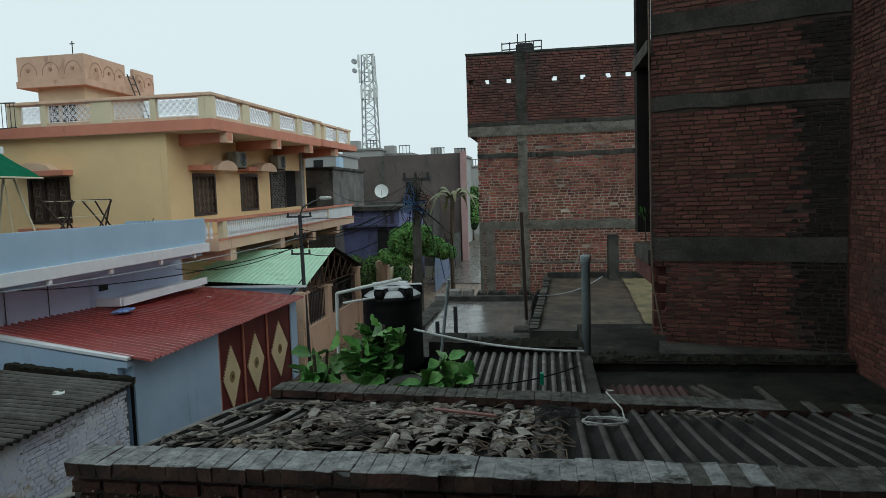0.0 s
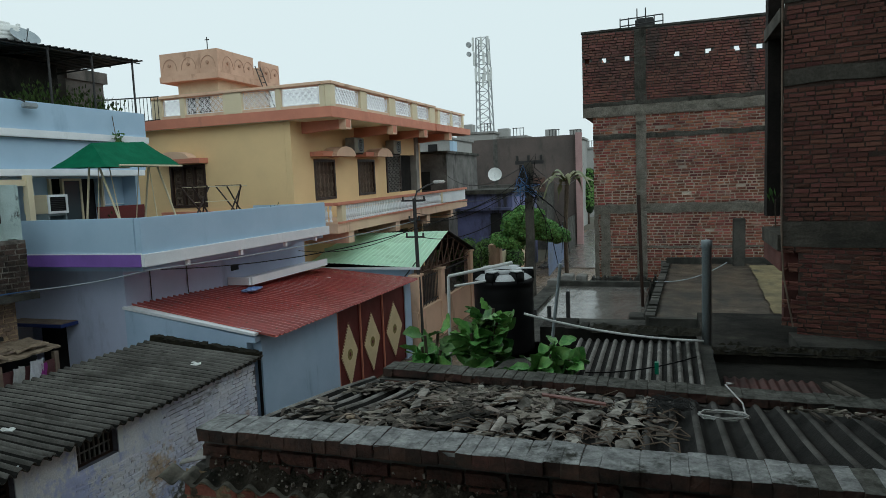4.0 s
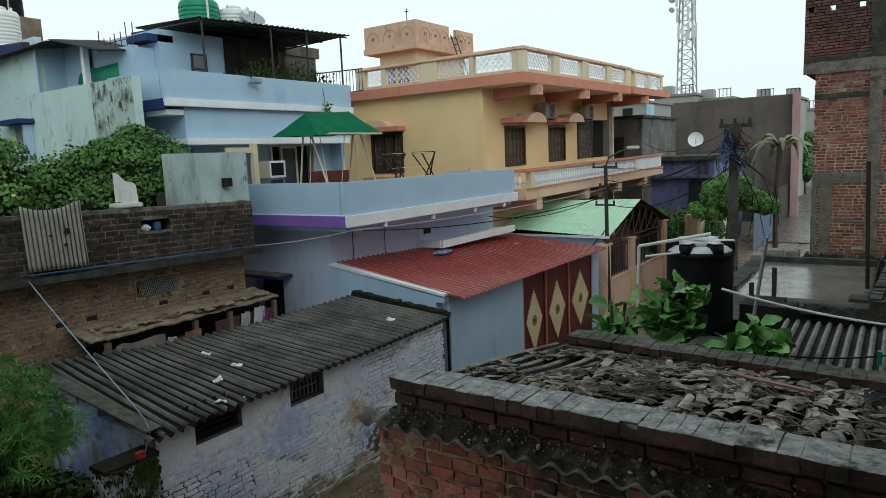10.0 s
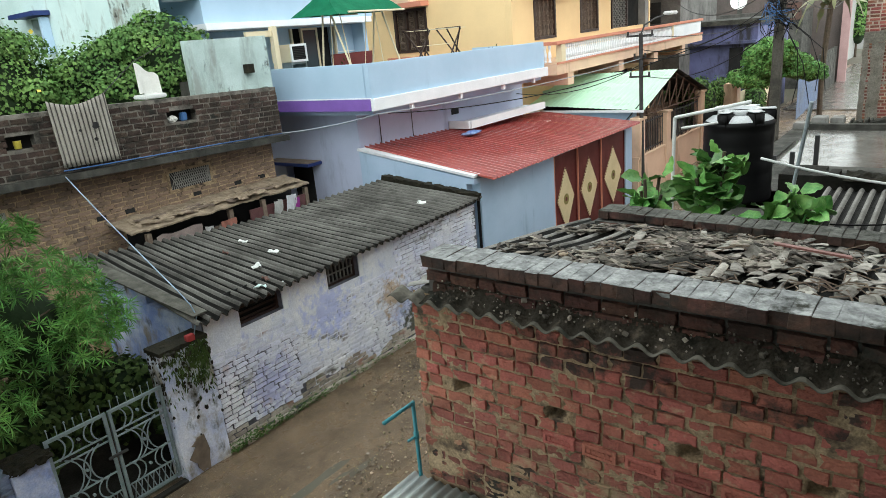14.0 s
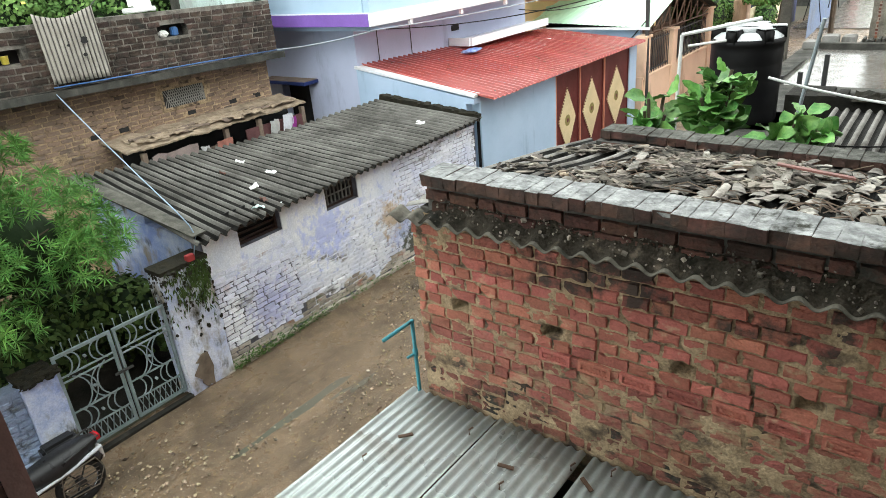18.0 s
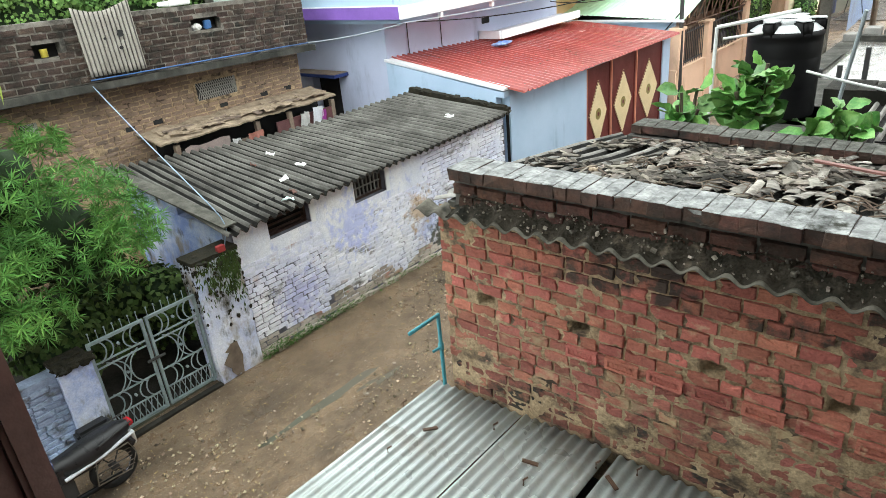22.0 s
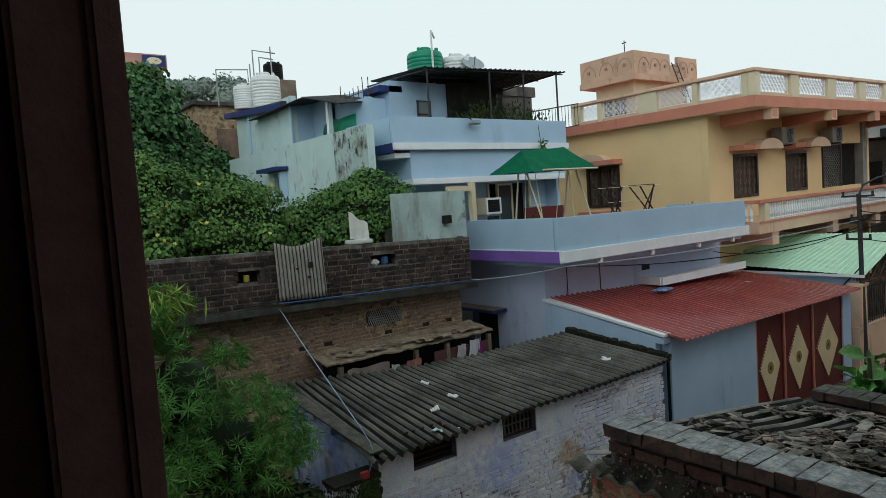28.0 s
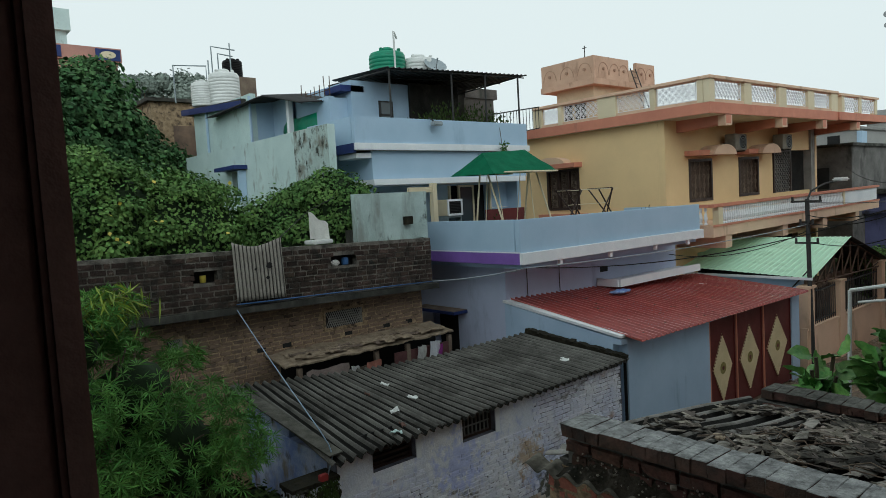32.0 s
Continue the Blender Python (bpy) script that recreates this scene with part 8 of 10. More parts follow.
def motif(cx, cy, along, z):
    pts = []
    for i in range(13):
        a = math.pi * i / 12
        u, q = 0.37 * math.cos(a), 0.5 * math.sin(a)
        pts.append((cx + along[0] * u, cy + along[1] * u, z + q))
    part("arch_moulding", bars(0.011, pts, seg=5), MOULDING, sr)
    n = (along[1], -along[0])
    part("boss", bars(0.07, [(cx + n[0] * -0.02, cy + n[1] * -0.02, z + 0.22), (cx + n[0] * 0.05, cy + n[1] * 0.05, z + 0.22)], seg=8), MOULDING, sr)


for k in range(3):
    motif(-20.05 + k * 0.97, 23.92, (1, 0), 11.2)
for y in (24.6, 25.4, 26.1, 27.5, 28.2):
    motif(-17.61, y, (0, 1), 11.2)
solo("roof_antenna", bars(0.02, [(-18.12, 24.0, 11.95), (-18.12, 24.0, 12.45)], [(-18.22, 24.0, 12.35), (-18.02, 24.0, 12.35)]), STEEL, "thin antenna rod on the stair room", "antenna")
ld = thing("ladder", (-17.2, 26.7, 8.7), "steel ladder leaning against the stair room", "ladder")
for d in (0, 0.4):
    part("stile", bars(0.025, [(-16.9, 26.6 + d, 9.6), (-17.6, 26.6 + d, 11.6)]), STEEL, ld)
for k in range(7):
    s = (k + 0.5) / 7
    part("rung", bars(0.016, [(-16.9 - 0.7 * s, 26.6, 9.6 + 2.0 * s), (-16.9 - 0.7 * s, 27.0, 9.6 + 2.0 * s)]), STEEL, ld)
# thin iron railing joining the blue roof
ir = thing("iron_railing", (-17.9, 19.3, 7.9), "thin iron railing on the roof edge", "railing")
part("top_bar", bars(0.025, [(-17.9, 17.6, 9.17), (-17.9, 20.62, 9.63)]), STEEL, ir)
part("bottom_bar", bars(0.02, [(-17.9, 17.6, 8.3), (-17.9, 20.62, 8.8)]), STEEL, ir)
for k in range(17):
    f = k / 16
    part("baluster", bars(0.012, [(-17.9, 17.65 + 2.92 * f, 8.3 + 0.49 * f), (-17.9, 17.65 + 2.92 * f, 9.17 + 0.45 * f)]), STEEL, ir)

# ---- unfinished brick block down the alley ----
rng = random.Random(51)
BRICK_BLOCK = surf("weathered_red_brick", (0.27, 0.082, 0.056), (0.16, 0.058, 0.042), 0.6, 0.85, 0.4, 50, vary=0.5, island=True, stain=(0.4, 0.31, 0.25), stain_at=0.59, stain_scale=(0.9, 0.9, 2.2), stain2=(0.07, 0.05, 0.045), stain2_at=0.6, stain2_scale=(0.8, 0.8, 0.6))
bb = thing("brick_block", (2, 25, 0), "unfinished bare brick apartment block with grey concrete bands", "building")
Y0 = 22.0
SKY_HOLES = [(-2.42, -2.27), (-1.9, -1.76), (-1.2, -1.05), (0.26, 0.42), (1.16, 1.32), (1.95, 2.12), (2.56, 2.74)]
part("parapet_wall", panel((-2.5, Y0 + 0.02, 8.3), (1, 0, 0), UP, (0, -1, 0), 11, 2.22, 0.2, [(a + 2.5, b + 2.5, 1.28, 1.44) for a, b in SKY_HOLES]), MORTAR_DARK, bb)
lay_bricks(bb, (-2.5, Y0 - 0.006, 8.3), (1, 0, 0), (0, -1, 0), 11, 2.22, BRICK_DARK, surf("dark_block_brick", (0.17, 0.065, 0.05), (0.1, 0.05, 0.042), 0.6, 0.85, 0.4, 50, vary=0.3, island=True, stain=(0.05, 0.04, 0.036), stain_at=0.58), holes=[(a + 2.5, b + 2.5, 1.28, 1.44) for a, b in SKY_HOLES], seed=41)
part("wall", boxes((-2.19, 8.5, Y0 + 0.006, Y0 + 0.25, 0, 5.9)), surf("pale_patchy_mortar", (0.58, 0.5, 0.41), (0.34, 0.28, 0.225), 0.9, 0.95, 0.6, 50, stain=(0.09, 0.07, 0.06), stain_at=0.6, stain_scale=(0.9, 0.9, 1.6)), bb)
part("wall", boxes((-2.19, 8.5, Y0 + 0.006, Y0 + 0.25, 5.9, 8.3)), surf("grey_brown_mortar", (0.46, 0.385, 0.315), (0.2, 0.16, 0.13), 0.9, 0.95, 0.6, 50, stain=(0.4, 0.34, 0.28), stain_at=0.62, stain_scale=(1.4, 1.4, 3.0)), bb)
part("side_wall", boxes((-2.2, -1.98, Y0 + 0.25, 34, 0, 8.0), (-2.5, -2.3, Y0 + 0.22, 34, 8.3, 10.5)), BRICK_JOINED, bb)
lay_bricks(bb, (-2.2, Y0, 2.4), (1, 0, 0), (0, -1, 0), 10.7, 5.6, BRICK_BLOCK, BRICK_BLOCK, seed=42, missing=0.02, bh=0.066, gap=0.024, bl=0.22, proud=0.012)
BLOCK_BAND = surf("mottled_cement_band", (0.42, 0.39, 0.33), (0.22, 0.205, 0.17), 3, 0.9, 0.7, 30, grain=0.7, world=True, stain=(0.07, 0.067, 0.056), stain_at=0.57, stain_scale=(1.6, 1.6, 4), spec=0.2)
BLOCK_MOSS = surf("mossy_cement_column", (0.17, 0.165, 0.14), (0.08, 0.078, 0.066), 2, 0.9, 0.7, 30, grain=0.7, world=True, stain=(0.035, 0.036, 0.03), stain_at=0.53, stain_scale=(3, 3, 1.5), spec=0.2)


def rough_band(name, x0, x1, z0, z1, proud, material, wave):
    """A cement band or column on the block's face with crumbling edges."""
    bm = bmesh.new()
    nx, nz = max(3, round((x1 - x0) / 0.1)), max(3, round((z1 - z0) / 0.1))
    cells = []
    for i in range(nx + 1):
        cells.append([])
        for k in range(nz + 1):
            x, z = x0 + (x1 - x0) * i / nx, z0 + (z1 - z0) * k / nz
            if nx > nz and k in (0, nz):
                z += wave * (noise.noise((x * 2.1, z, 1)) + 0.6 * noise.noise((x * 9, z, 2)))
            if nx < nz and i in (0, nx):
                x += wave * (noise.noise((x, z * 2.1, 1)) + 0.6 * noise.noise((x, z * 9, 2)))
            cells[-1].append(bm.verts.new((x, Y0 - proud + 0.012 * noise.noise((x * 4, z * 4, 3)), z)))
    for i in range(nx):
        for k in range(nz):
            bm.faces.new((cells[i][k], cells[i + 1][k], cells[i + 1][k + 1], cells[i][k + 1]))
    bmesh.ops.solidify(bm, geom=bm.faces[:], thickness=-(proud + 0.02))
    bmesh.ops.recalc_face_normals(bm, faces=bm.faces[:])
    part(name, bm, material, bb)


rough_band("concrete_band", -2.5, 8.5, 7.88, 8.2, 0.05, BLOCK_BAND, 0.03)
rough_band("concrete_band", -2.5, 8.5, 8.21, 8.34, 0.035, BLOCK_MOSS, 0.03)
rough_band("concrete_band", -2.2, 8.5, 7.16, 7.31, 0.022, BLOCK_MOSS, 0.035)
rough_band("concrete_band", -2.2, 8.5, 4.8, 5.1, 0.024, BLOCK_BAND, 0.06)
rough_band("concrete_band", -2.2, 8.5, 3.69, 3.77, 0.022, BLOCK_BAND, 0.02)
part("corbel", panel((-2.5, Y0, 7.94), (0, 1, 0), UP, (-1, 0, 0), 12, 0.36, 0.3), BAND, bb)
rough_band("column", -0.88, -0.57, 2.4, 7.9, 0.028, BLOCK_BAND, 0.02)
rough_band("column", -0.9, -0.55, 8.3, 10.5, 0.028, BLOCK_MOSS, 0.02)
rough_band("column", -2.0, -1.7, 2.6, 4.8, 0.03, BLOCK_BAND, 0.03)
rough_band("column", -2.2, -2.06, 2.6, 4.8, 0.026, BLOCK_BAND, 0.03)
part("coping", boxes((-2.52, 8.5, Y0 - 0.02, Y0 + 0.24, 10.52, 10.58)), MOSSY, bb)
rl = thing("roof_rail", (-0.7, 23, 10.5), "rusty railing and tank head on the block roof", "railing")
part("tank_head", bevelled(-0.9, -0.3, 22.8, 23.3, 10.5, 11.0, 0.05), STEEL, rl)
part("rail_bar", bars(0.02, [(-1.35, 22.6, 10.95), (-0.05, 22.6, 11.0)], [(-1.35, 22.6, 10.75), (-0.05, 22.6, 10.8)]), STEEL, rl)
for k in range(6):
    part("rail_post", bars(0.02, [(-1.35 + k * 0.26, 22.6, 10.5), (-1.35 + k * 0.26, 22.6, 11.0 + 0.25 * (k in (2, 3)))]), STEEL, rl)
solo("thin_post", bars(0.045, [(-0.54, 16.4, 2.86), (-0.6, 16.1, 5.56)], seg=6), WOOD_DARK, "thin dark wooden post on the wet roof", "post")
bm = bmesh.new()
for k in range(60):
    x = -2.3 + k * 0.05
    box(bm, x, x + 0.06, 21.3 - rng.uniform(0, 0.1), 21.7, 0, 2.75 + rng.uniform(-0.15, 0.15))
solo("mossy_low_wall", bm, MOSSY, "low mossy broken wall under the brick block", "wall", kind="structure")
for x, y, w, h in ((-3.0, 19.9, 0.35, 0.3), (-3.4, 19.7, 0.35, 0.18), (-2.6, 20.2, 0.3, 0.25)):
    solo("concrete_step", bevelled(x, x + w, y, y + 0.5, 2.8, 2.8 + h, 0.02), CONCRETE, "grey concrete block on the wet roof edge", "block", "blocks on the roof edge")

# ---- tall brick house close on the other side ----
nb = thing("tall_brick_house", (4, 11, 0), "tall bare brick house with grey concrete bands", "house")
U = Vector((0.96, -0.276, 0)).normalized()
N = Vector((-0.276, -0.96, 0)).normalized()
P0 = Vector((1.5, 10.02, 0))
part("front_wall", panel(P0 + UP * 3.5 + U * 0.2 - N * 0.006, U, UP, N, 2.27, 1.42, 0.25), MORTAR_NB, nb)
part("front_wall", panel(P0 + UP * 4.92 - N * 0.006, U, UP, N, 2.47, 9.08, 0.25), MORTAR_NB, nb)
NB = surf("damp_red_brick", (0.175, 0.065, 0.049), (0.115, 0.053, 0.043), 0.8, 0.85, 0.5, 50, vary=0.32, island=True, stain=(0.05, 0.042, 0.037), stain_at=0.6, stain_scale=(0.9, 0.9, 0.5), wet=0.1)
NBP = surf("damp_red_brick_piece", (0.175, 0.065, 0.049), (0.115, 0.053, 0.043), 2, 0.85, 0.5, 50, vary=0.35, stain=(0.06, 0.045, 0.04), stain_at=0.62, stain_scale=(2, 2, 2))
bands = [(1.46, 1.87), (3.6, 3.87)]
BRICK_BLACK = surf("near_black_brick", (0.035, 0.028, 0.025), (0.02, 0.018, 0.016), 2, 0.9, 0.5, 50, vary=0.3, spec=0.2)
# bricks towards the right end turn near-black along a ragged edge
dark_end = lambda u, v: u > 1.78 + 0.3 * noise.noise((u * 1.5, v * 1.1, 3.3)) + 0.12 * abs(v - 2.6) + 0.3 * noise.noise((u * 9, v * 13, 1.7))
toothed = lambda u, v: not (u < 0.22 and v < 1.15 and int(v / 0.126) % 2 == 0)
front_holes = [(0.9, 1.1, 3.4, 3.5), (1.62, 1.9, 3.4, 3.5), (-1, 9, 1.25, 1.57), (-1, 9, 3.36, 3.56), (-1, 9, 4.45, 4.72), (0.5, 0.75, 0.95, 1.0), (1.1, 1.35, 2.4, 2.46)]
for mat_p, mat_f, test in ((NBP, NB, lambda u, v: toothed(u, v) and not dark_end(u, v)), (BRICK_BLACK, BRICK_BLACK, dark_end)):
    lay_bricks(nb, P0 + UP * 3.75, U, N, 2.46, 5.3, mat_p, mat_f, (0.0, 2.46, 0.0, 1.7), seed=43, bl=0.188, bh=0.054, gap=0.009, proud=0.005, holes=front_holes, keep=test)
lay_bricks(nb, P0 + UP * 9.05, U, N, 2.46, 4.6, NBP, NB, seed=44, bl=0.188, bh=0.054, gap=0.009, proud=0.005)
for z0, z1 in ((4.98, 5.32), (7.12, 7.32), (8.2, 8.48)):
    m = wall_frame(P0, U, N)
    bm = bmesh.new()
    box(bm, 0, 2.46, -0.016, 0.03, z0, z1, m)
    bmesh.ops.subdivide_edges(bm, edges=bm.edges[:], cuts=4, use_grid_fill=True)
    for v in bm.verts:
        v.co += N * 0.012 * noise.noise(v.co * 5) + UP * 0.03 * noise.noise(v.co * 2.3)
    part("concrete_band", bm, BAND, nb)
part("foot_band", boxes((1.6, 3.9, 9.25, 10.05, 3.3, 3.78)), MOSSY, nb)
part("right_wall", boxes((3.887, 4.15, -1, 9.3, 0, 14)), MORTAR_NB, nb)
lay_bricks(nb, (3.88, 9.3, 3.6), (0, -1, 0), (-1, 0, 0), 9.2, 7.5, NBP, NB, seed=45, bl=0.188, bh=0.054, gap=0.009, proud=0.005)
# shaft walls near-black: the recess's shade is put into their colour
part("left_return", boxes((1.55, 1.75, 10.1, 10.3, 5.3, 14), (1.5, 1.72, 11.5, 11.8, 5.3, 14)), BRICK_BLACK, nb)
part("shaft_back", boxes((1.8, 2.0, 10.2, 11.6, 5.2, 14)), BRICK_BLACK, nb)
part("shaft_foot", boxes((1.5, 2.0, 10.12, 11.8, 4.62, 4.88)), NB, nb)
for z0, z1 in ((8.0, 8.18), (4.9, 5.12), (10.8, 11.0)):
    part("shaft_slab", boxes((1.47, 1.8, 10.2, 11.75, z0, z1)), BAND, nb)
part("rear_wall", boxes((1.8, 9, 11.8, 12.0, 0, 14), (9, 9.2, -1, 12, 0, 14)), NB, nb)
solo("drain_cord", bars(0.013, [(1.46, 9.95, 9.3), (1.48, 9.95, 5.2), (1.5, 9.9, 4.6), (1.62, 9.85, 3.9)]), WOOD, "pale cord hanging down the wall edge", "cord")
weed = thing("shaft_plant", (1.5, 10.6, 5.2), "small green plant growing in the wall shaft", "plant")
L = []
for k in range(16):
    q = Vector((1.5, 10.5, 5.6)) + rand_dir(rng) * 0.1
    d = (q - Vector((1.5, 10.55, 5.3)) + rand_dir(rng) * 0.1).normalized()
    L.append((q, d, d.cross(rand_dir(rng)).normalized(), 0.12, 0.025))
leaf_mesh("leaves", L, LEAF_VINE, weed)
part("stem", bars(0.01, [(1.5, 10.6, 5.2), (1.48, 10.5, 5.6)]), BARK, weed)

# ---- low roofs between ----
WETROOF = surf("rain_wet_roof_screed", (0.2, 0.19, 0.175), (0.12, 0.115, 0.105), 0.9, 0.11, 0.2, 18, stain=(0.04, 0.04, 0.037), stain_scale=(0.6, 0.4, 1), wet=0.18)
SCREED = surf("brown_mossy_screed", (0.125, 0.095, 0.066), (0.045, 0.038, 0.029), 1.5, 0.7, 0.6, 30, grain=0.7, stain=(0.035, 0.034, 0.028), stain_at=0.5, stain_scale=(1.5, 0.6, 1), wet=0.2)
t1 = thing("dark_flat_roof", (1, 16, 0), "dark mossy flat concrete roof", "roof")
part("block", boxes((-0.15, 3.5, 12.25, 21.2, 0, 3.38)), MOSSY, t1)
bm = bmesh.new()
bmesh.ops.create_grid(bm, x_segments=20, y_segments=40, size=0.5)
for v in bm.verts:
    v.co = Vector((1.05 + v.co.x * 2.5 + 0.045 * (v.co.y + 0.5) * 6, 16.0 + v.co.y * 7.6, 3.47 + 0.03 * noise.noise(v.co * 8)))
bmesh.ops.solidify(bm, geom=bm.faces[:], thickness=0.12)
part("screed", bm, SCREED, t1, smooth=True)
bm = bmesh.new()
for k in range(40):
    y = 12.2 + k * 0.185
    box(bm, -0.36 + 0.04 * (y - 12.2), -0.2 + 0.04 * (y - 12.2), y, y + 0.18, 3.0, 3.54 + rng.uniform(-0.02, 0.02))
part("edge", bm, MOSSY, t1)
part("front_edge", boxes((-0.3, 2.0, 12.1, 12.24, 3.2, 3.5)), MOSSY, t1)
part("back_kerb", bevelled(0.0, 3.4, 19.9, 20.15, 3.4, 3.62, 0.02), MOSSY, t1)
bm = bmesh.new()
cells = []
for i in range(9):
    cells.append([])
    for k in range(41):
        y = 12.7 + 6.5 * k / 40
        left = 1.78 + 0.05 * (y - 12.7) + 0.09 * noise.noise((y * 1.1, 3.1, 0)) + 0.05 * noise.noise((y * 4, 8.1, 0))
        cells[-1].append(bm.verts.new((left + (2.9 - left) * i / 8, y, 3.512 + 0.012 * noise.noise((i * 0.7, y * 2, 5)))))
for i in range(8):
    for k in range(40):
        bm.faces.new((cells[i][k], cells[i + 1][k], cells[i + 1][k + 1], cells[i][k + 1]))
part("yellow_patch", bm, surf("yellowish_lichen", (0.27, 0.22, 0.11), (0.13, 0.11, 0.065), 2, 0.8, 0.4, stain=(0.06, 0.055, 0.04), stain_at=0.55, stain_scale=(2, 0.8, 1)), t1)
solo("column_stub", bevelled(1.72, 2.02, 19.4, 19.7, 3.4, 4.75, 0.02), MOSSY, "dark concrete column stub on the flat roof", "column")
solo("hose_on_roof", bars(0.012, sag((-0.25, 16.0, 3.55), (1.4, 17.5, 3.8), 0.15)), PVC, "thin pale hose lying over the flat roof", "hose")
solo("leaning_stick", bars(0.025, [(0.72, 20.4, 3.47), (1.0, 20.85, 4.15)]), WOOD, "brown stick leaning by the block wall", "stick")
t2 = thing("wet_flat_roof", (-1.6, 16.5, 0), "flat concrete roof shining with rain water", "roof")
part("block", boxes((-3.45, -0.43, 14.1, 20.75, 0, 2.8)), MOSSY, t2)
bm = bmesh.new()
bmesh.ops.create_grid(bm, x_segments=20, y_segments=40, size=0.5)
for v in bm.verts:
    v.co = Vector((-1.69 + v.co.x * 2.5, 16.7 + v.co.y * 5.2, 2.88 + 0.008 * noise.noise(v.co * 9)))
bmesh.ops.solidify(bm, geom=bm.faces[:], thickness=0.07)
part("screed", bm, WETROOF, t2, smooth=True)
part("back_kerb", boxes((-2.95, -0.45, 19.3, 19.5, 2.8, 3.02)), MOSSY, t2)
bm = bmesh.new()
for k in range(30):
    x = -2.95 + k * 0.085
    box(bm, x, x + 0.09, 14.0, 14.2 + rng.uniform(0, 0.05), 2.5, 2.92 + rng.uniform(-0.03, 0.04))
part("front_kerb", bm, MOSSY, t2)
part("left_kerb", boxes((-3.05, -2.95, 14.1, 17.6, 2.6, 2.9)), MOSSY, t2)
for x, y, h in ((-2.05, 14.5, 0.6), (-2.45, 14.4, 0.28), (-2.75, 14.3, 0.22)):
    solo("rebar_stub", boxes((x - 0.04, x + 0.04, y - 0.04, y + 0.04, 2.85, 2.95 + h)), STEEL, "dark column stub on the wet roof", "stub", "column stubs")
for x0, x1, y0, y1, z1 in ((-0.75, -0.45, 14.1, 14.6, 3.1), (-0.72, -0.5, 14.7, 15.1, 3.0)):
    solo("masonry_block", bevelled(x0, x1, y0, y1, 2.85, z1, 0.015), MOSSY, "dark mossy masonry block lying on the roof", "block", "loose masonry blocks")
# low house under the tank and plants
lh = thing("low_house", (-1.5, 9, 0), "low dark house under the plants and the tank", "house")
part("walls", boxes((-2.9, 3.8, 5.45, 14.0, 0, 2.95)), BRICK_DARK, lh)
part("deck", boxes((-2.95, 0.6, 5.46, 14.05, 2.95, 3.05)), MOSSY, lh)
part("sheet_roof", corrugated((-1.05, 6.6, 3.94), (0.36, 6.6, 3.94), (0.36, 8.35, 3.99), (-1.05, 8.35, 3.99), 0.105, 0.024, 0.007, 6, 10, 0.012, fold_shade=0.15), ASBESTOS_PALE, lh, smooth=True).data.materials.append(SILT_SHADE)
part("sheet_support", boxes((-1.0, 0.34, 6.6, 8.3, 3.05, 3.9)), MORTAR_DARK, lh)
bm = bmesh.new()
for k in range(18):
    x = -1.25 + k * 0.095
    box(bm, x, x + 0.1, 8.45, 8.75, 3.0, 4.12 - 0.012 * k + rng.uniform(-0.02, 0.03))
tagged(part("broken_wall", bm, TAR, lh), kind="stuff")
part("side_wall", boxes((0.36, 0.5, 6.4, 8.9, 3.0, 3.95)), MOSSY, lh)
part("dark_roof", boxes((0.5, 3.85, 5.46, 9.6, 2.95, 3.6)), TAR, lh)
part("ledge", boxes((0.5, 3.85, 9.0, 9.35, 3.6, 3.74)), TAR, lh)
part("back_wall", boxes((0.5, 3.9, 9.6, 12.1, 2.95, 3.62)), TAR, lh)


def broken_edge(x0, x1, y0, y1, z, high, seed):
    """An uneven crumbling lip along a ledge."""
    bm = bmesh.new()
    n = int((x1 - x0) / 0.03)
    rows = []
    for i in range(n + 1):
        x = x0 + (x1 - x0) * i / n
        rows.append([])
        for k in range(7):
            t = k / 6
            q = Vector((x * 7, t * 3, seed))
            b = math.sin(math.pi * t) ** 0.6
            h = b * high * (0.55 + 0.7 * noise.noise(q) + 0.45 * noise.noise(q * 2.9))
            rows[-1].append(bm.verts.new((x, y0 + (y1 - y0) * t + 0.05 * noise.noise(q + Vector((5, 0, 0))), z - 0.03 + max(0.0, h))))
    for i in range(n):
        for k in range(6):
            bm.faces.new((rows[i][k], rows[i + 1][k], rows[i + 1][k + 1], rows[i][k + 1]))
    return bm


tagged(part("crumbling_lip", broken_edge(0.5, 3.85, 8.97, 9.3, 3.74, 0.1, 1.1), MOSS, lh), kind="stuff")
tagged(part("crumbling_lip", broken_edge(0.55, 3.85, 9.25, 9.7, 3.62, 0.16, 2.3), MOSS, lh), kind="stuff")
tagged(part("crumbling_lip", broken_edge(-0.9, 0.4, 8.4, 8.8, 4.1, 0.07, 4.3), MOSS, lh), kind="stuff")
part("red_sheet", corrugated((0.62, 6.9, 3.65), (1.6, 6.9, 3.64), (1.6, 8.2, 3.63), (0.62, 8.2, 3.64), 0.1, 0.015, 0.005, 3, 8), surf("dark_rusty_sheet", (0.11, 0.04, 0.034), (0.055, 0.028, 0.025), 2, 0.7, 0.3), lh, smooth=True)
BATTEN = surf("grey_batten_wood", (0.13, 0.115, 0.095), (0.07, 0.06, 0.05), 4, 0.85, 0.4, 40)
for x, y, a in ((1.8, 7.8, 16), (1.92, 7.86, 17), (2.45, 7.8, 3)):
    bm = bmesh.new()
    box(bm, -0.03, 0.03, -0.45, 0.45, 0, 0.03, pose(x, y, 3.602, 0, 0, a))
    solo("roof_batten", bm, BATTEN, "pale wooden batten lying on the dark roof", "batten", "battens")
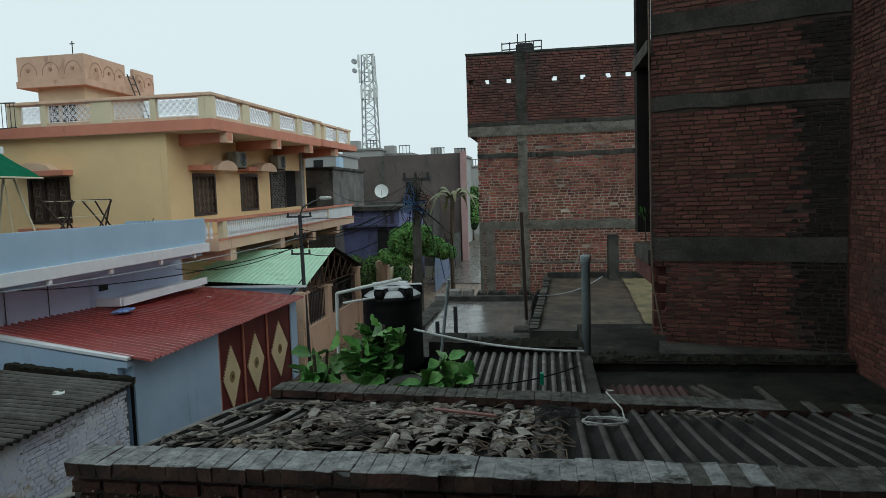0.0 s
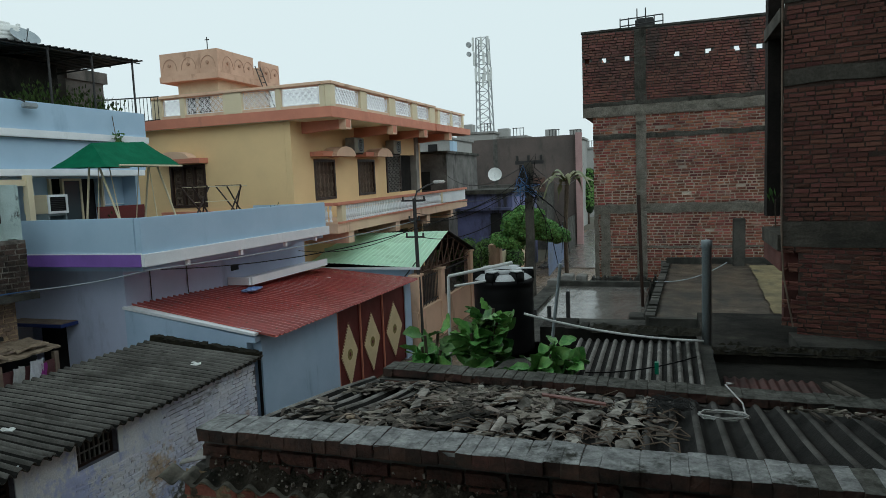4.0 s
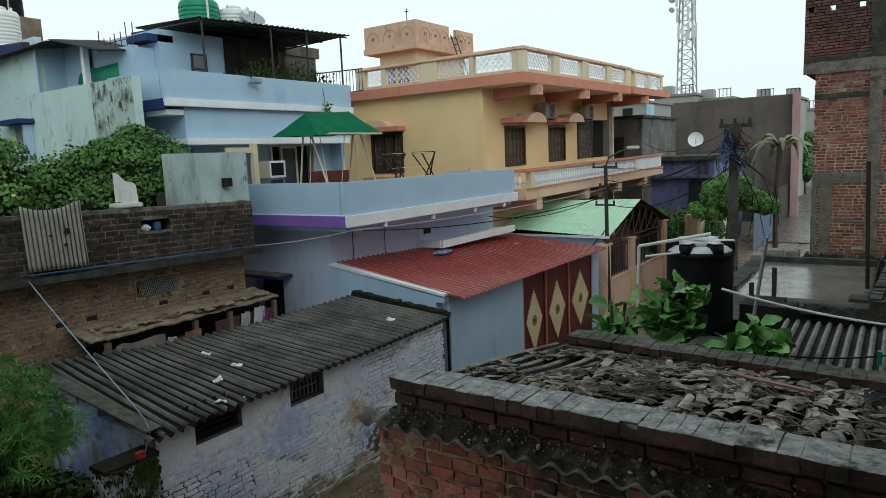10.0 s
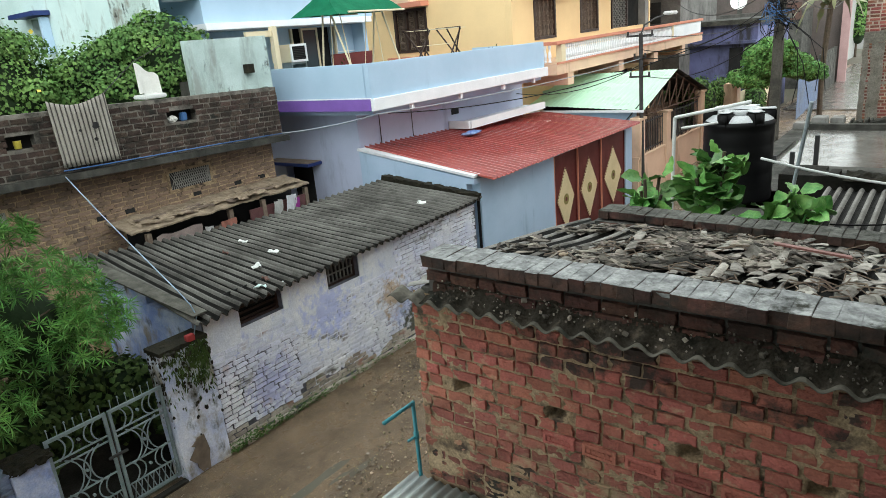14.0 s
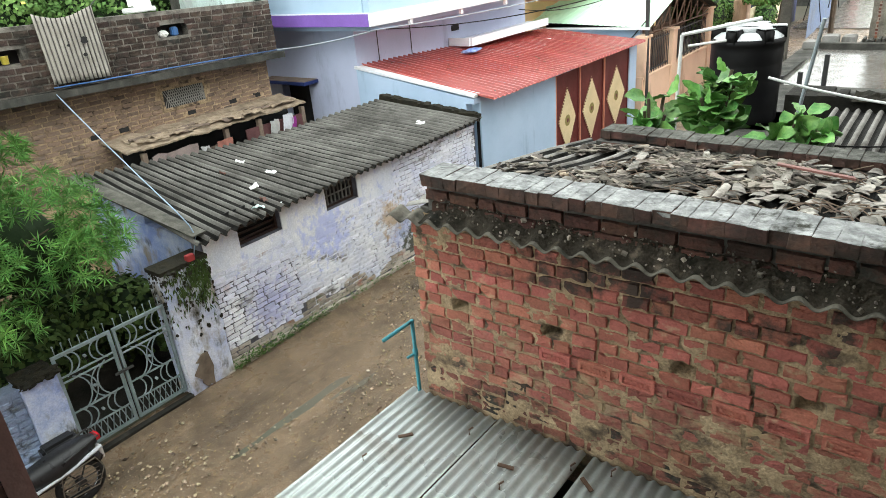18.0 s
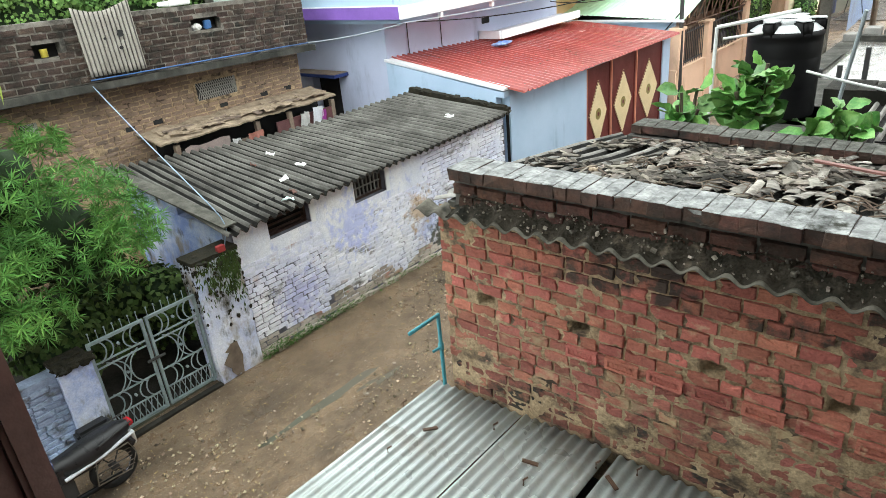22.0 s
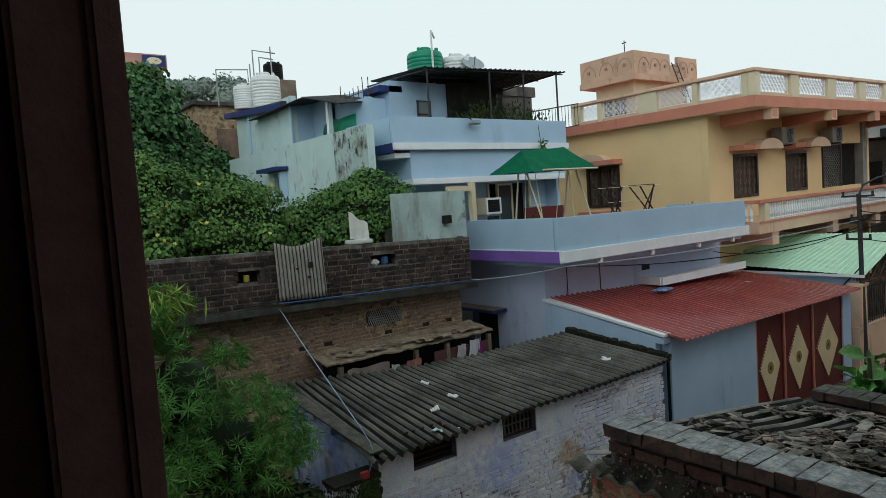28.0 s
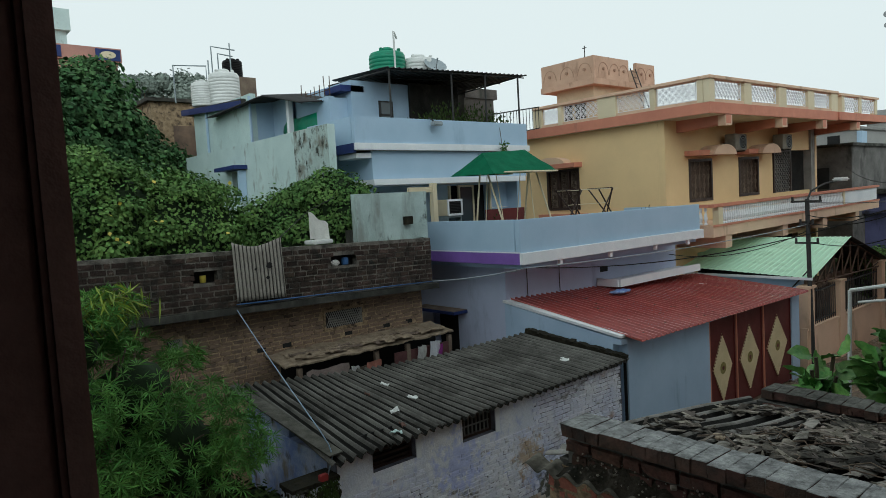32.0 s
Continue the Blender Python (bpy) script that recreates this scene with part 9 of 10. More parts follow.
gp = thing("vent_pipe", (0.46, 8.5, 3.5), "upright grey plastic vent pipe with a collar", "pipe")
bm = bmesh.new()
lathe(bm, 0.46, 8.5, [(0.055, 3.4), (0.055, 5.12), (0.066, 5.13), (0.066, 5.2), (0.06, 5.22)], 16)
part("shaft", bm, PVC, gp, smooth=True)
bm = bmesh.new()
lathe(bm, 0.46, 8.5, [(0.07, 3.78), (0.075, 3.8), (0.075, 3.86), (0.07, 3.88)], 16)
part("socket", bm, PVC, gp, smooth=True)
part("elbow", bars(0.03, [(0.46, 8.42, 3.85), (0.46, 7.8, 3.82), (0.5, 7.2, 3.8)], seg=8), PVC, gp)
solo("white_hose", bars(0.016, sag((-1.75, 8.36, 4.3), (0.42, 8.36, 4.02), 0.07)), WHITE_PLASTIC, "white hose slung along the sheet roof", "hose", smooth=True)
solo("black_cable", bars(0.008, sag((-0.8, 6.8, 4.02), (0.3, 7.4, 4.08), 0.05)), BLACK_PLASTIC, "thin black cable on the sheet roof", "cable")
solo("green_scrap", boxes((-0.12, -0.08, 7.0, 7.06, 3.98, 4.1)), GREEN_PLASTIC, "green plastic scrap on the sheet roof", "scrap")

# ---- black water tank ----
bt = thing("black_water_tank", (-2.72, 11.3, 3.0), "large black ribbed water tank with a grey moulded lid", "water tank")
bm = bmesh.new()
prof = [(0.5, 3.05)]
for k in range(5):
    a = 3.05 + k * 0.225
    prof += [(0.517, a + 0.02), (0.52, a + 0.04), (0.52, a + 0.185), (0.517, a + 0.205)]
prof += [(0.52, 4.23), (0.535, 4.25), (0.535, 4.3), (0.5, 4.33)]
lathe(bm, -2.72, 11.3, prof, 32)
part("body", bm, BLACK_PLASTIC, bt, smooth=True)
MOUTH_BLACK = surf("tank_mouth_black", (0.012, 0.012, 0.012), (0.02, 0.02, 0.02), 4, 0.95, 0.2, spec=0.1)
# pale lid colour stands for sky reflected in dark glossy plastic
LID_SHEEN = surf("sky_sheen_lid", (0.62, 0.64, 0.65), (0.48, 0.5, 0.51), 2, 0.3, 0.05)
bm = bmesh.new()
lathe(bm, -2.72, 11.3, [(0.52, 4.28), (0.5, 4.34), (0.4, 4.41), (0.24, 4.43)], 32)
part("shoulder", bm, LID_SHEEN, bt, smooth=True)
bm = bmesh.new()
lathe(bm, -2.72, 11.3, [(0.33, 4.4), (0.33, 4.47), (0.31, 4.495), (0.26, 4.495), (0.245, 4.44)], 28)
lid = part("lid_ring", bm, LID_SHEEN, bt, smooth=True)
bm = bmesh.new()
lathe(bm, -2.72, 11.3, [(0.25, 4.4), (0.25, 4.445), (0.23, 4.447), (0.02, 4.43)], 24)
# matt black disc stands for the shade in the open tank mouth
part("lid", bm, MOUTH_BLACK, lid, smooth=True)
for k in range(6):
    turn = Matrix.Translation((-2.72, 11.3, 0)) @ pose(0, 0, 0, 0, 0, 60 * k + 17)
    bm = bmesh.new()
    box(bm, 0.3, 0.53, -0.09, 0.09, 4.25, 4.47, turn)
    bmesh.ops.bevel(bm, geom=bm.edges[:], offset=0.02, segments=2, affect="EDGES")
    rib = part("rib", bm, BLACK_PLASTIC, bt, smooth=True)
    bm = bmesh.new()
    box(bm, 0.28, 0.525, -0.08, 0.08, 4.474, 4.488, turn)
    part("rib_cap", bm, LID_SHEEN, rib)
solo("tank_plinth", boxes((-3.3, -2.1, 10.7, 11.9, 2.9, 3.05)), MOSSY, "dark masonry plinth under the black tank", "plinth")
wpz = thing("water_pipe", (-3.65, 11, 3), "white plastic feed pipe rising to the tank", "pipe")
part("riser", bars(0.03, [(-3.65, 10.9, 1.2), (-3.6, 10.9, 4.4)], seg=8), WHITE_PLASTIC, wpz)
part("feed", bars(0.028, [(-3.6, 10.9, 4.4), (-3.3, 10.95, 4.46), (-2.5, 11.1, 4.62)], seg=8), WHITE_PLASTIC, wpz)
part("outlet", bars(0.02, [(-3.4, 10.6, 4.28), (-2.9, 10.8, 4.34)], seg=8), WHITE_PLASTIC, wpz)
solo("leaning_pipe", bars(0.025, [(-1.75, 10.2, 3.1), (-1.5, 9.9, 4.75)], seg=8), PVC, "grey pipe leaning beside the tank", "pipe")
solo("masonry_stub", boxes((-2.15, -1.55, 11.6, 12.4, 2.95, 3.4)), TAR, "dark broken masonry beside the tank", "wall")


# ---- broad-leaved plants behind the parapet ----
def broad_plant(x, y, z, h, spread, n, seed):
    r = random.Random(seed)
    p = thing("broad_leaf_plant", (x, y, z), "plant with large soft green leaves behind the parapet", "plant", "broad-leaf plants")
    stems = []
    for k in range(4):
        e = (x + r.gauss(0, spread * 0.45), y + r.gauss(0, spread * 0.3), z + h * r.uniform(0.75, 1.0))
        part("stem", bars(0.018, [(x, y, z), (x + (e[0] - x) * 0.4, y + (e[1] - y) * 0.4, z + h * 0.5), e]), BARK, p)
        stems.append(e)
    for k in range(n):
        s = r.choice(stems)
        t = r.random()
        q = Vector((x, y, z)).lerp(Vector(s), 0.25 + 0.75 * t)
        a = r.uniform(0, 6.283)
        d = Vector((math.cos(a), math.sin(a), 0.25 + 1.1 * t * r.random())).normalized()
        ln = r.uniform(0.2, 0.34) * (1.15 - 0.45 * t)
        w = ln * r.uniform(0.66, 0.85)
        up = (UP * 0.55 + rand_dir(r) * 0.7 - d * 0.1).normalized()
        side = d.cross(up).normalized()
        up = side.cross(d)
        bm = bmesh.new()
        G = []
        base = q + d * 0.06
        for i in range(7):
            s_ = i / 6
            wd = w * 0.5 * math.sin(math.pi * min(1, s_ * 0.93 + 0.05)) ** 0.75
            row = []
            for j in (-1, -0.5, 0, 0.5, 1):
                row.append(bm.verts.new(base + d * ln * s_ + side * wd * j - up * (0.35 * ln * s_ * s_) + up * (0.22 * wd * abs(j)) + up * 0.012 * math.sin(s_ * 14 + j * 5)))
            G.append(row)
        for i in range(6):
            for j in range(4):
                bm.faces.new((G[i][j], G[i + 1][j], G[i + 1][j + 1], G[i][j + 1]))
        leaf = part("leaf", bm, LEAF_BROAD, p, smooth=True)


broad_plant(-1.95, 7.0, 3.2, 1.5, 0.21, 150, 1)
broad_plant(-2.62, 7.1, 3.2, 1.2, 0.15, 60, 2)
broad_plant(-1.2, 6.9, 3.2, 1.12, 0.27, 130, 3)

# ---- peach boundary wall and green-roofed porch ----
pw = thing("peach_boundary_wall", (-8.5, 25, 0), "peach boundary wall with iron grilles between posts", "wall")
part("wall", boxes((-8.65, -8.45, 21.9, 29.2, 0, 1.38)), PEACH, pw)
part("wall_cap", boxes((-8.68, -8.42, 21.9, 29.2, 1.38, 1.45)), PEACH, pw)
for y, h in ((24.55, 2.6), (28.7, 2.85), (21.95, 2.7)):
    part("post", bevelled(-8.72, -8.4, y, y + 0.45, 0, h, 0.02), PEACH, pw)
    part("post_cap", boxes((-8.76, -8.36, y - 0.05, y + 0.5, h, h + 0.08)), PEACH, pw)
for y0, y1 in ((22.45, 24.5), (25.05, 28.65)):
    n = int((y1 - y0) / 0.16)
    for k in range(n + 1):
        part("bar", bars(0.014, [(-8.55, y0 + k * (y1 - y0) / n, 1.45), (-8.55, y0 + k * (y1 - y0) / n, 2.62)], seg=4), STEEL, pw)
    part("grille_rail", boxes((-8.57, -8.53, y0, y1, 2.5, 2.54), (-8.57, -8.53, y0, y1, 1.55, 1.59)), STEEL, pw)
po = thing("green_roof_porch", (-10.5, 25.5, 0), "porch with a mint green gabled sheet roof on steel trusses", "porch")
part("roof_sheet", corrugated((-8.35, 22.1, 3.02), (-13.6, 22.1, 3.28), (-12.7, 25.5, 4.02), (-8.35, 25.5, 4.08), 0.2, 0.01, 0.004, 4, 8, 0.01, square=True), GREEN_SHEET, po)
part("roof_sheet", corrugated((-8.35, 29.6, 2.86), (-12.7, 29.6, 2.9), (-12.7, 25.52, 4.02), (-8.35, 25.52, 4.08), 0.2, 0.014, 0.004, 4, 8, 0.01, square=True), STEEL, po)
part("eaves_flashing", boxes((-13.6, -8.34, 22.06, 22.1, 2.96, 3.04)), WHITE, po)
part("blue_wall", boxes((-13.4, -8.75, 22.3, 22.5, 0, 2.95)), BLUE_PALE, po)
tr = [[(-8.5, 22.3, 2.95), (-8.5, 25.5, 3.98)], [(-8.5, 25.5, 3.98), (-8.5, 29.3, 2.8)], [(-8.5, 22.3, 2.8), (-8.5, 29.3, 2.7)]]
for k in range(9):
    y = 22.8 + k * 0.75
    zt = 2.95 + (y - 22.3) * 0.32 if y < 25.5 else 3.98 - (y - 25.5) * 0.31
    tr.append([(-8.5, y, 2.75), (-8.5, y, zt)])
    tr.append([(-8.5, y, 2.75), (-8.5, y + 0.75, min(zt + 0.1, 3.7) if y < 25 else zt - 0.3)])
for t in tr:
    part("truss_bar", bars(0.03, t, seg=4), RUST, po)
part("dark_porch", boxes((-9.6, -9.5, 22.5, 29.2, 0, 2.6)), WOOD, po)
# farther boundary posts, hedge, blue sheets
for y in (33.4, 38.6):
    solo("boundary_post", bevelled(-8.8, -8.2, y, y + 0.7, 0, 2.7, 0.03), PEACH, "peach masonry boundary post", "post", "boundary posts")
fw = thing("far_boundary_wall", (-8.5, 36, 0), "peach boundary wall with pale panels", "wall")
part("wall", boxes((-8.65, -8.4, 29.2, 42, 0, 1.6)), PEACH, fw)
for k in range(2):
    part("panel", boxes((-8.39, -8.36, 34.3 + k * 4.0, 38.0 + k * 3.5, 1.0, 2.2)), CREAM, fw)
SHEETBLUE = surf("blue_painted_sheet", (0.1, 0.14, 0.24), (0.13, 0.15, 0.19), 1, 0.6, 0.2, stain=(0.08, 0.07, 0.07))
bs = thing("blue_sheet_fence", (-8.4, 46, 0), "blue painted sheet fence along the alley", "fence")
for k in range(7):
    part("sheet", corrugated((-6.85 - 0.055 * k, 40.4 + k * 1.4, 0), (-6.9 - 0.055 * k, 41.75 + k * 1.4, 0), (-6.9 - 0.055 * k, 41.75 + k * 1.4, 2.4 + 0.15 * (k % 2)), (-6.85 - 0.055 * k, 40.4 + k * 1.4, 2.4 + 0.15 * (k % 2)), 0.2, 0.02, 0.006, 2, 6), SHEETBLUE, bs)
part("dark_wall", panel((-7.25, 50.3, 0), Vector((-0.04, 1, 0)).normalized(), UP, Vector((1, 0.04, 0)).normalized(), 9.2, 2.7, 0.2), MOSSY, bs)
solo("side_pavement", boxes((-8.2, -2.8, 44, 76, 0.05, 0.09)), surf("wet_brick_paving", (0.16, 0.14, 0.12), (0.1, 0.09, 0.08), 1.5, 0.3, 0.5, 12, wet=0.15), "wet brick-paved alley surface", "pavement", kind="structure")

# ---- old buildings down the alley ----
FARW = surf("far_pale_wall", (0.36, 0.36, 0.34), (0.28, 0.28, 0.27), 0.2, 0.9, 0.1)
PURPLE_OLD = surf("old_violet_plaster", (0.16, 0.17, 0.34), (0.1, 0.11, 0.2), 0.5, 0.85, 0.3, stain=(0.04, 0.04, 0.05), stain_at=0.5)
ob_ = thing("violet_old_house", (-10.5, 42, 0), "old violet-blue house with a mouldy wall", "house")
part("wall", boxes((-13.5, -8.9, 40, 48, 0, 5.2)), PURPLE_OLD, ob_)
part("roof", boxes((-13.7, -8.7, 39.7, 48, 5.2, 5.45)), MOSSY, ob_)
part("dark_window", boxes((-10.3, -9.6, 39.96, 39.99, 2.6, 4.0)), DARK, ob_)
part("ledge", boxes((-13.5, -8.9, 39.6, 39.98, 4.2, 4.35)), PURPLE_OLD, ob_)
dh = thing("dark_house_behind", (-13, 40, 0), "dark grey concrete house under the balcony", "house")
part("wall", boxes((-22, -12.45, 38.2, 45, 0, 7.75)), surf("mouldy_grey_plaster", (0.2, 0.19, 0.18), (0.09, 0.088, 0.082), 0.6, 0.9, 0.3, 20, stain=(0.045, 0.045, 0.04), stain_at=0.53, stain_scale=(0.8, 0.8, 0.5)), dh)
part("roof_edge", boxes((-22, -12.3, 38.0, 45.1, 7.75, 7.9)), MOSSY, dh)
part("window", boxes((-14.3, -13.5, 38.14, 38.19, 5.6, 6.7)), DARK, dh)
wr = thing("pale_house_behind", (-17, 48, 0), "pale grey house behind the balcony", "house")
part("wall", boxes((-24, -14.75, 46.2, 52, 0, 9.1)), FARW, wr)
part("roof_edge", boxes((-24, -14.6, 46.0, 52.1, 9.1, 9.25)), CONCRETE, wr)
part("window", boxes((-16.4, -15.7, 46.13, 46.19, 8.0, 8.8)), DARK, wr)
part("blue_pier", boxes((-14.73, -14.45, 46.1, 47, 0, 8.95)), BLUE_PALE, wr)
F1 = thing("far_brown_block", (-13, 63, 0), "large brown unplastered block with a flat roof", "building")
part("front_wall", boxes((-19.5, -7.5, 60, 60.4, 0, 9.75)), surf("brown_block_render", (0.12, 0.095, 0.085), (0.085, 0.072, 0.066), 0.3, 0.9, 0.4, 20, stain=(0.06, 0.055, 0.05)), F1)
part("lower_wall", boxes((-19.5, -9.5, 56, 60, 0, 5.6)), MORTAR_DARK, F1)
part("lower_lintel", boxes((-12.2, -9.6, 55.9, 56, 4.9, 6.1)), BRICK_DARK, F1)
part("side_wall", panel((-7.5, 60.4, 0), Vector((-0.115, 1, 0)).normalized(), UP, Vector((1, 0.115, 0)).normalized(), 20, 9.7, 0.3), surf("faded_pink_plaster", (0.5, 0.3, 0.3), (0.4, 0.26, 0.26), 0.5, 0.8, 0.2), F1)
part("pink_corner", boxes((-7.5, -6.95, 59.6, 60, 0, 9.9)), surf("pink_corner_plaster", (0.42, 0.27, 0.26), None, 0.5, 0.8, 0.2), F1)
part("column", boxes((-15, -14.6, 59.96, 60, 5.6, 9.7)), MORTAR_DARK, F1)
part("drain", bars(0.06, [(-17.6, 59.85, 4), (-17.6, 59.85, 9.6)]), PVC, F1)
part("window", boxes((-12.6, -11.4, 59.95, 59.99, 6.2, 7.3)), DARK, F1)
dish(-14.17, 57, 6.5, 0.6, (0.25, -0.95, 0.2), "white satellite dish on the far roof", WHITE_PLASTIC)
for x0, x1, y, z, lb in ((-20, -16, 80, 11.0, "far grey flat-roofed house"), (-15, -12.5, 85, 10.9, "far pale house with a roof tank"), (-11.5, -9.5, 82, 10.5, "far pale house with a pergola"), (-24, -19.5, 78, 11.6, "far house with a stepped parapet"), (-12.5, -9.6, 100, 10.0, "far narrow pale house")):
    h = thing("far_house", ((x0 + x1) / 2, y, 0), lb, "house", "far houses")
    part("wall", boxes((x0, x1, y, y + 5, 0, z)), FARW, h)
    part("parapet", boxes((x0 - 0.2, x1 + 0.2, y - 0.2, y + 5.2, z, z + 0.25)), CONCRETE, h)
    part("roof_room", boxes((x0 + 0.4, x0 + 1.7, y + 1, y + 2.5, z + 0.25, z + 1.3)), FARW, h)
    part("window", boxes((x0 + 0.5, x0 + 1.2, y - 0.03, y - 0.01, z - 1.6, z - 0.6)), DARK, h)
    for k in range(4):
        part("rail_post", bars(0.04, [(x1 - 0.4 * k - 0.2, y, z + 0.25), (x1 - 0.4 * k - 0.2, y, z + 1.2)], seg=4), STEEL, h)
    part("rail", bars(0.04, [(x1 - 1.5, y, z + 1.15), (x1 - 0.1, y, z + 1.15)], seg=4), STEEL, h)
# lattice mast
GALV = surf("galvanised_mast", (0.4, 0.42, 0.43), None, 0.5, 0.5, 0)
mast = thing("telecom_mast", (-28.75, 110, 0), "galvanised lattice telecom mast with panel antennas", "mast")
MW = lambda z: 1.2 - 0.35 * (z - 14) / 17
lv = [0, 4, 8] + [12 + 1.46 * k for k in range(13)]
for sx, sy in ((-1, -1), (1, -1), (1, 1), (-1, 1)):
    part("leg", bars(0.13, [(-28.75 + sx * MW(z), 110 + sy * MW(z), z) for z in lv], seg=5), GALV, mast)
for z0, z1 in zip(lv, lv[1:]):
    w0, w1 = MW(z0), MW(z1)
    part("brace", bars(0.06, [(-28.75 - w0, 110 - w0, z0), (-28.75 + w1, 110 - w1, z1)], [(-28.75 + w0, 110 - w0, z0), (-28.75 - w1, 110 - w1, z1)], [(-28.75 - w1, 110 - w1, z1), (-28.75 + w1, 110 - w1, z1)], [(-28.75 + w0, 110 + w0, z0), (-28.75 + w1, 110 - w1, z1)], seg=4), GALV, mast)
for z, xs in ((28.4, (-1.2, 0.2, 1.3)), (26.0, (-1.1, 0.5, 1.4)), (23.4, (-0.9, -0.3, 0.6, 1.2, 1.7)), (22.4, (0.3, 1.4))):
    for x in xs:
        part("panel_antenna", bevelled(-28.75 + x - 0.16, -28.75 + x + 0.16, 108.3, 108.6, z - 1.1, z + 1.1, 0.05), WHITE_PLASTIC, mast)
part("drum_antenna", bars(0.42, [(-30.7, 108.2, 28.4), (-30.7, 108.8, 28.4)], seg=14), GALV, mast)
part("drum_antenna", bars(0.36, [(-30.7, 108.2, 26.9), (-30.7, 108.8, 26.9)], seg=14), GALV, mast)

# ---- street lamp, pole and wires ----
sl = thing("street_lamp", (-8.35, 22.1, 0), "thin dark street lamp pole with a curved arm", "street lamp")
part("pole", bars(0.07, [(-8.35, 22.1, 0), (-8.45, 22.15, 3), (-8.5, 22.2, 5.5)], seg=8), STEEL, sl)
part("arm", bars(0.03, [(-8.5, 22.2, 5.45), (-8.45, 22.4, 5.75), (-8.2, 22.8, 5.95), (-7.95, 23.1, 6.02)], seg=6), STEEL, sl)
part("lamp_head", bevelled(-8.05, -7.75, 22.95, 23.6, 6.0, 6.12, 0.04, None), WHITE_PLASTIC, sl)
for z, w in ((5.4, 0.45), (4.7, 0.2), (4.1, 0.35)):
    part("cross_arm", boxes((-8.5 - w, -8.5 + w, 22.1, 22.16, z, z + 0.06)), STEEL, sl)
    for k in (-1, 1):
        part("insulator", bars(0.035, [(-8.5 + k * w * 0.9, 22.13, z), (-8.5 + k * w * 0.9, 22.13, z + 0.18)], seg=6), STEEL, sl)
part("stay", bars(0.02, [(-8.45, 22.15, 3.3), (-9.1, 22.3, 2.6)]), STEEL, sl)
up_ = thing("utility_pole", (-3.72, 19, 0), "concrete utility pole with a tangle of wires", "utility pole")
bm = bmesh.new()
box(bm, -3.86, -3.6, 18.88, 19.12, 0, 6.5)
for v in bm.verts:
    if v.co.z > 3:
        v.co.x = -3.73 + (v.co.x + 3.73) * 0.75
part("shaft", bm, BAND, up_)
part("cross_arm", boxes((-4.1, -3.3, 18.95, 19.05, 6.45, 6.55)), STEEL, up_)
for x in (-4.05, -3.72, -3.36):
    part("insulator", bars(0.04, [(x, 19, 6.55), (x, 19, 6.7)], seg=6), STEEL, up_)
WB, WK = surf("blue_wire", (0.05, 0.15, 0.35), None, 3, 0.5, 0), BLACK_PLASTIC
for k in range(26):
    c = Vector((-3.75 + rng.gauss(0, 0.12), 18.85 + rng.gauss(0, 0.06), 5.7 + rng.gauss(0, 0.2)))
    pts = [c + Vector((rng.gauss(0, 0.2), rng.gauss(0, 0.08), rng.gauss(0, 0.2))) for i in range(6)]
    fine = []
    for i in range(5):
        for s in (0, 0.33, 0.66):
            fine.append(pts[i].lerp(pts[i + 1], s))
    part("wire_loop", bars(0.008, fine, seg=4), WB if k % 4 == 0 else WK, up_)
part("wire_hanging", bars(0.01, [(-3.6, 18.9, 5.7), (-3.0, 18.8, 5.2), (-2.75, 18.8, 4.5), (-2.8, 18.8, 3.9)], [(-3.6, 18.9, 5.5), (-3.25, 18.8, 4.9), (-3.2, 18.8, 4.2), (-3.3, 18.8, 3.6)], [(-3.55, 18.9, 5.4), (-3.1, 18.7, 4.6), (-2.9, 18.7, 3.6)], [(-3.5, 18.9, 5.6), (-2.7, 18.8, 4.9), (-2.6, 18.9, 3.9)], seg=4), WK, up_)
for i, (a, b, d, m) in enumerate((
        ((-3.75, 19, 6.2), (-8.5, 22.15, 5.0), 0.5, WK), ((-3.75, 19, 6.0), (-8.5, 22.15, 4.75), 0.45, WK), ((-3.75, 19, 5.9), (-10.75, 12.0, 4.35), 0.55, WK), ((-8.5, 22.1, 4.7), (-10.72, 11.6, 4.38), 0.12, PVC),
        ((-10.72, 11.6, 4.38), (-12.86, 10.5, 4.09), 0.05, PVC), ((-8.5, 22.1, 4.5), (-12.0, 20, 3.9), 0.35, WK), ((-8.5, 22.1, 5.4), (-8.4, 60, 6.8), 0.9, WK), ((-3.75, 19, 6.55), (-6.6, 58, 7.2), 1.2, WK),
        ((-3.75, 19, 6.5), (-11.0, 33, 6.6), 0.7, WK), ((-3.75, 19, 5.6), (-8.6, 40, 4.2), 0.6, WK), ((-8.4, 22.2, 4.15), (-3.75, 19, 5.5), 0.5, WK))):
    solo("overhead_wire", bars(0.012, sag(a, b, d, 18), seg=4), m, "thin overhead wire slung between poles and houses", "wire", "overhead wires")


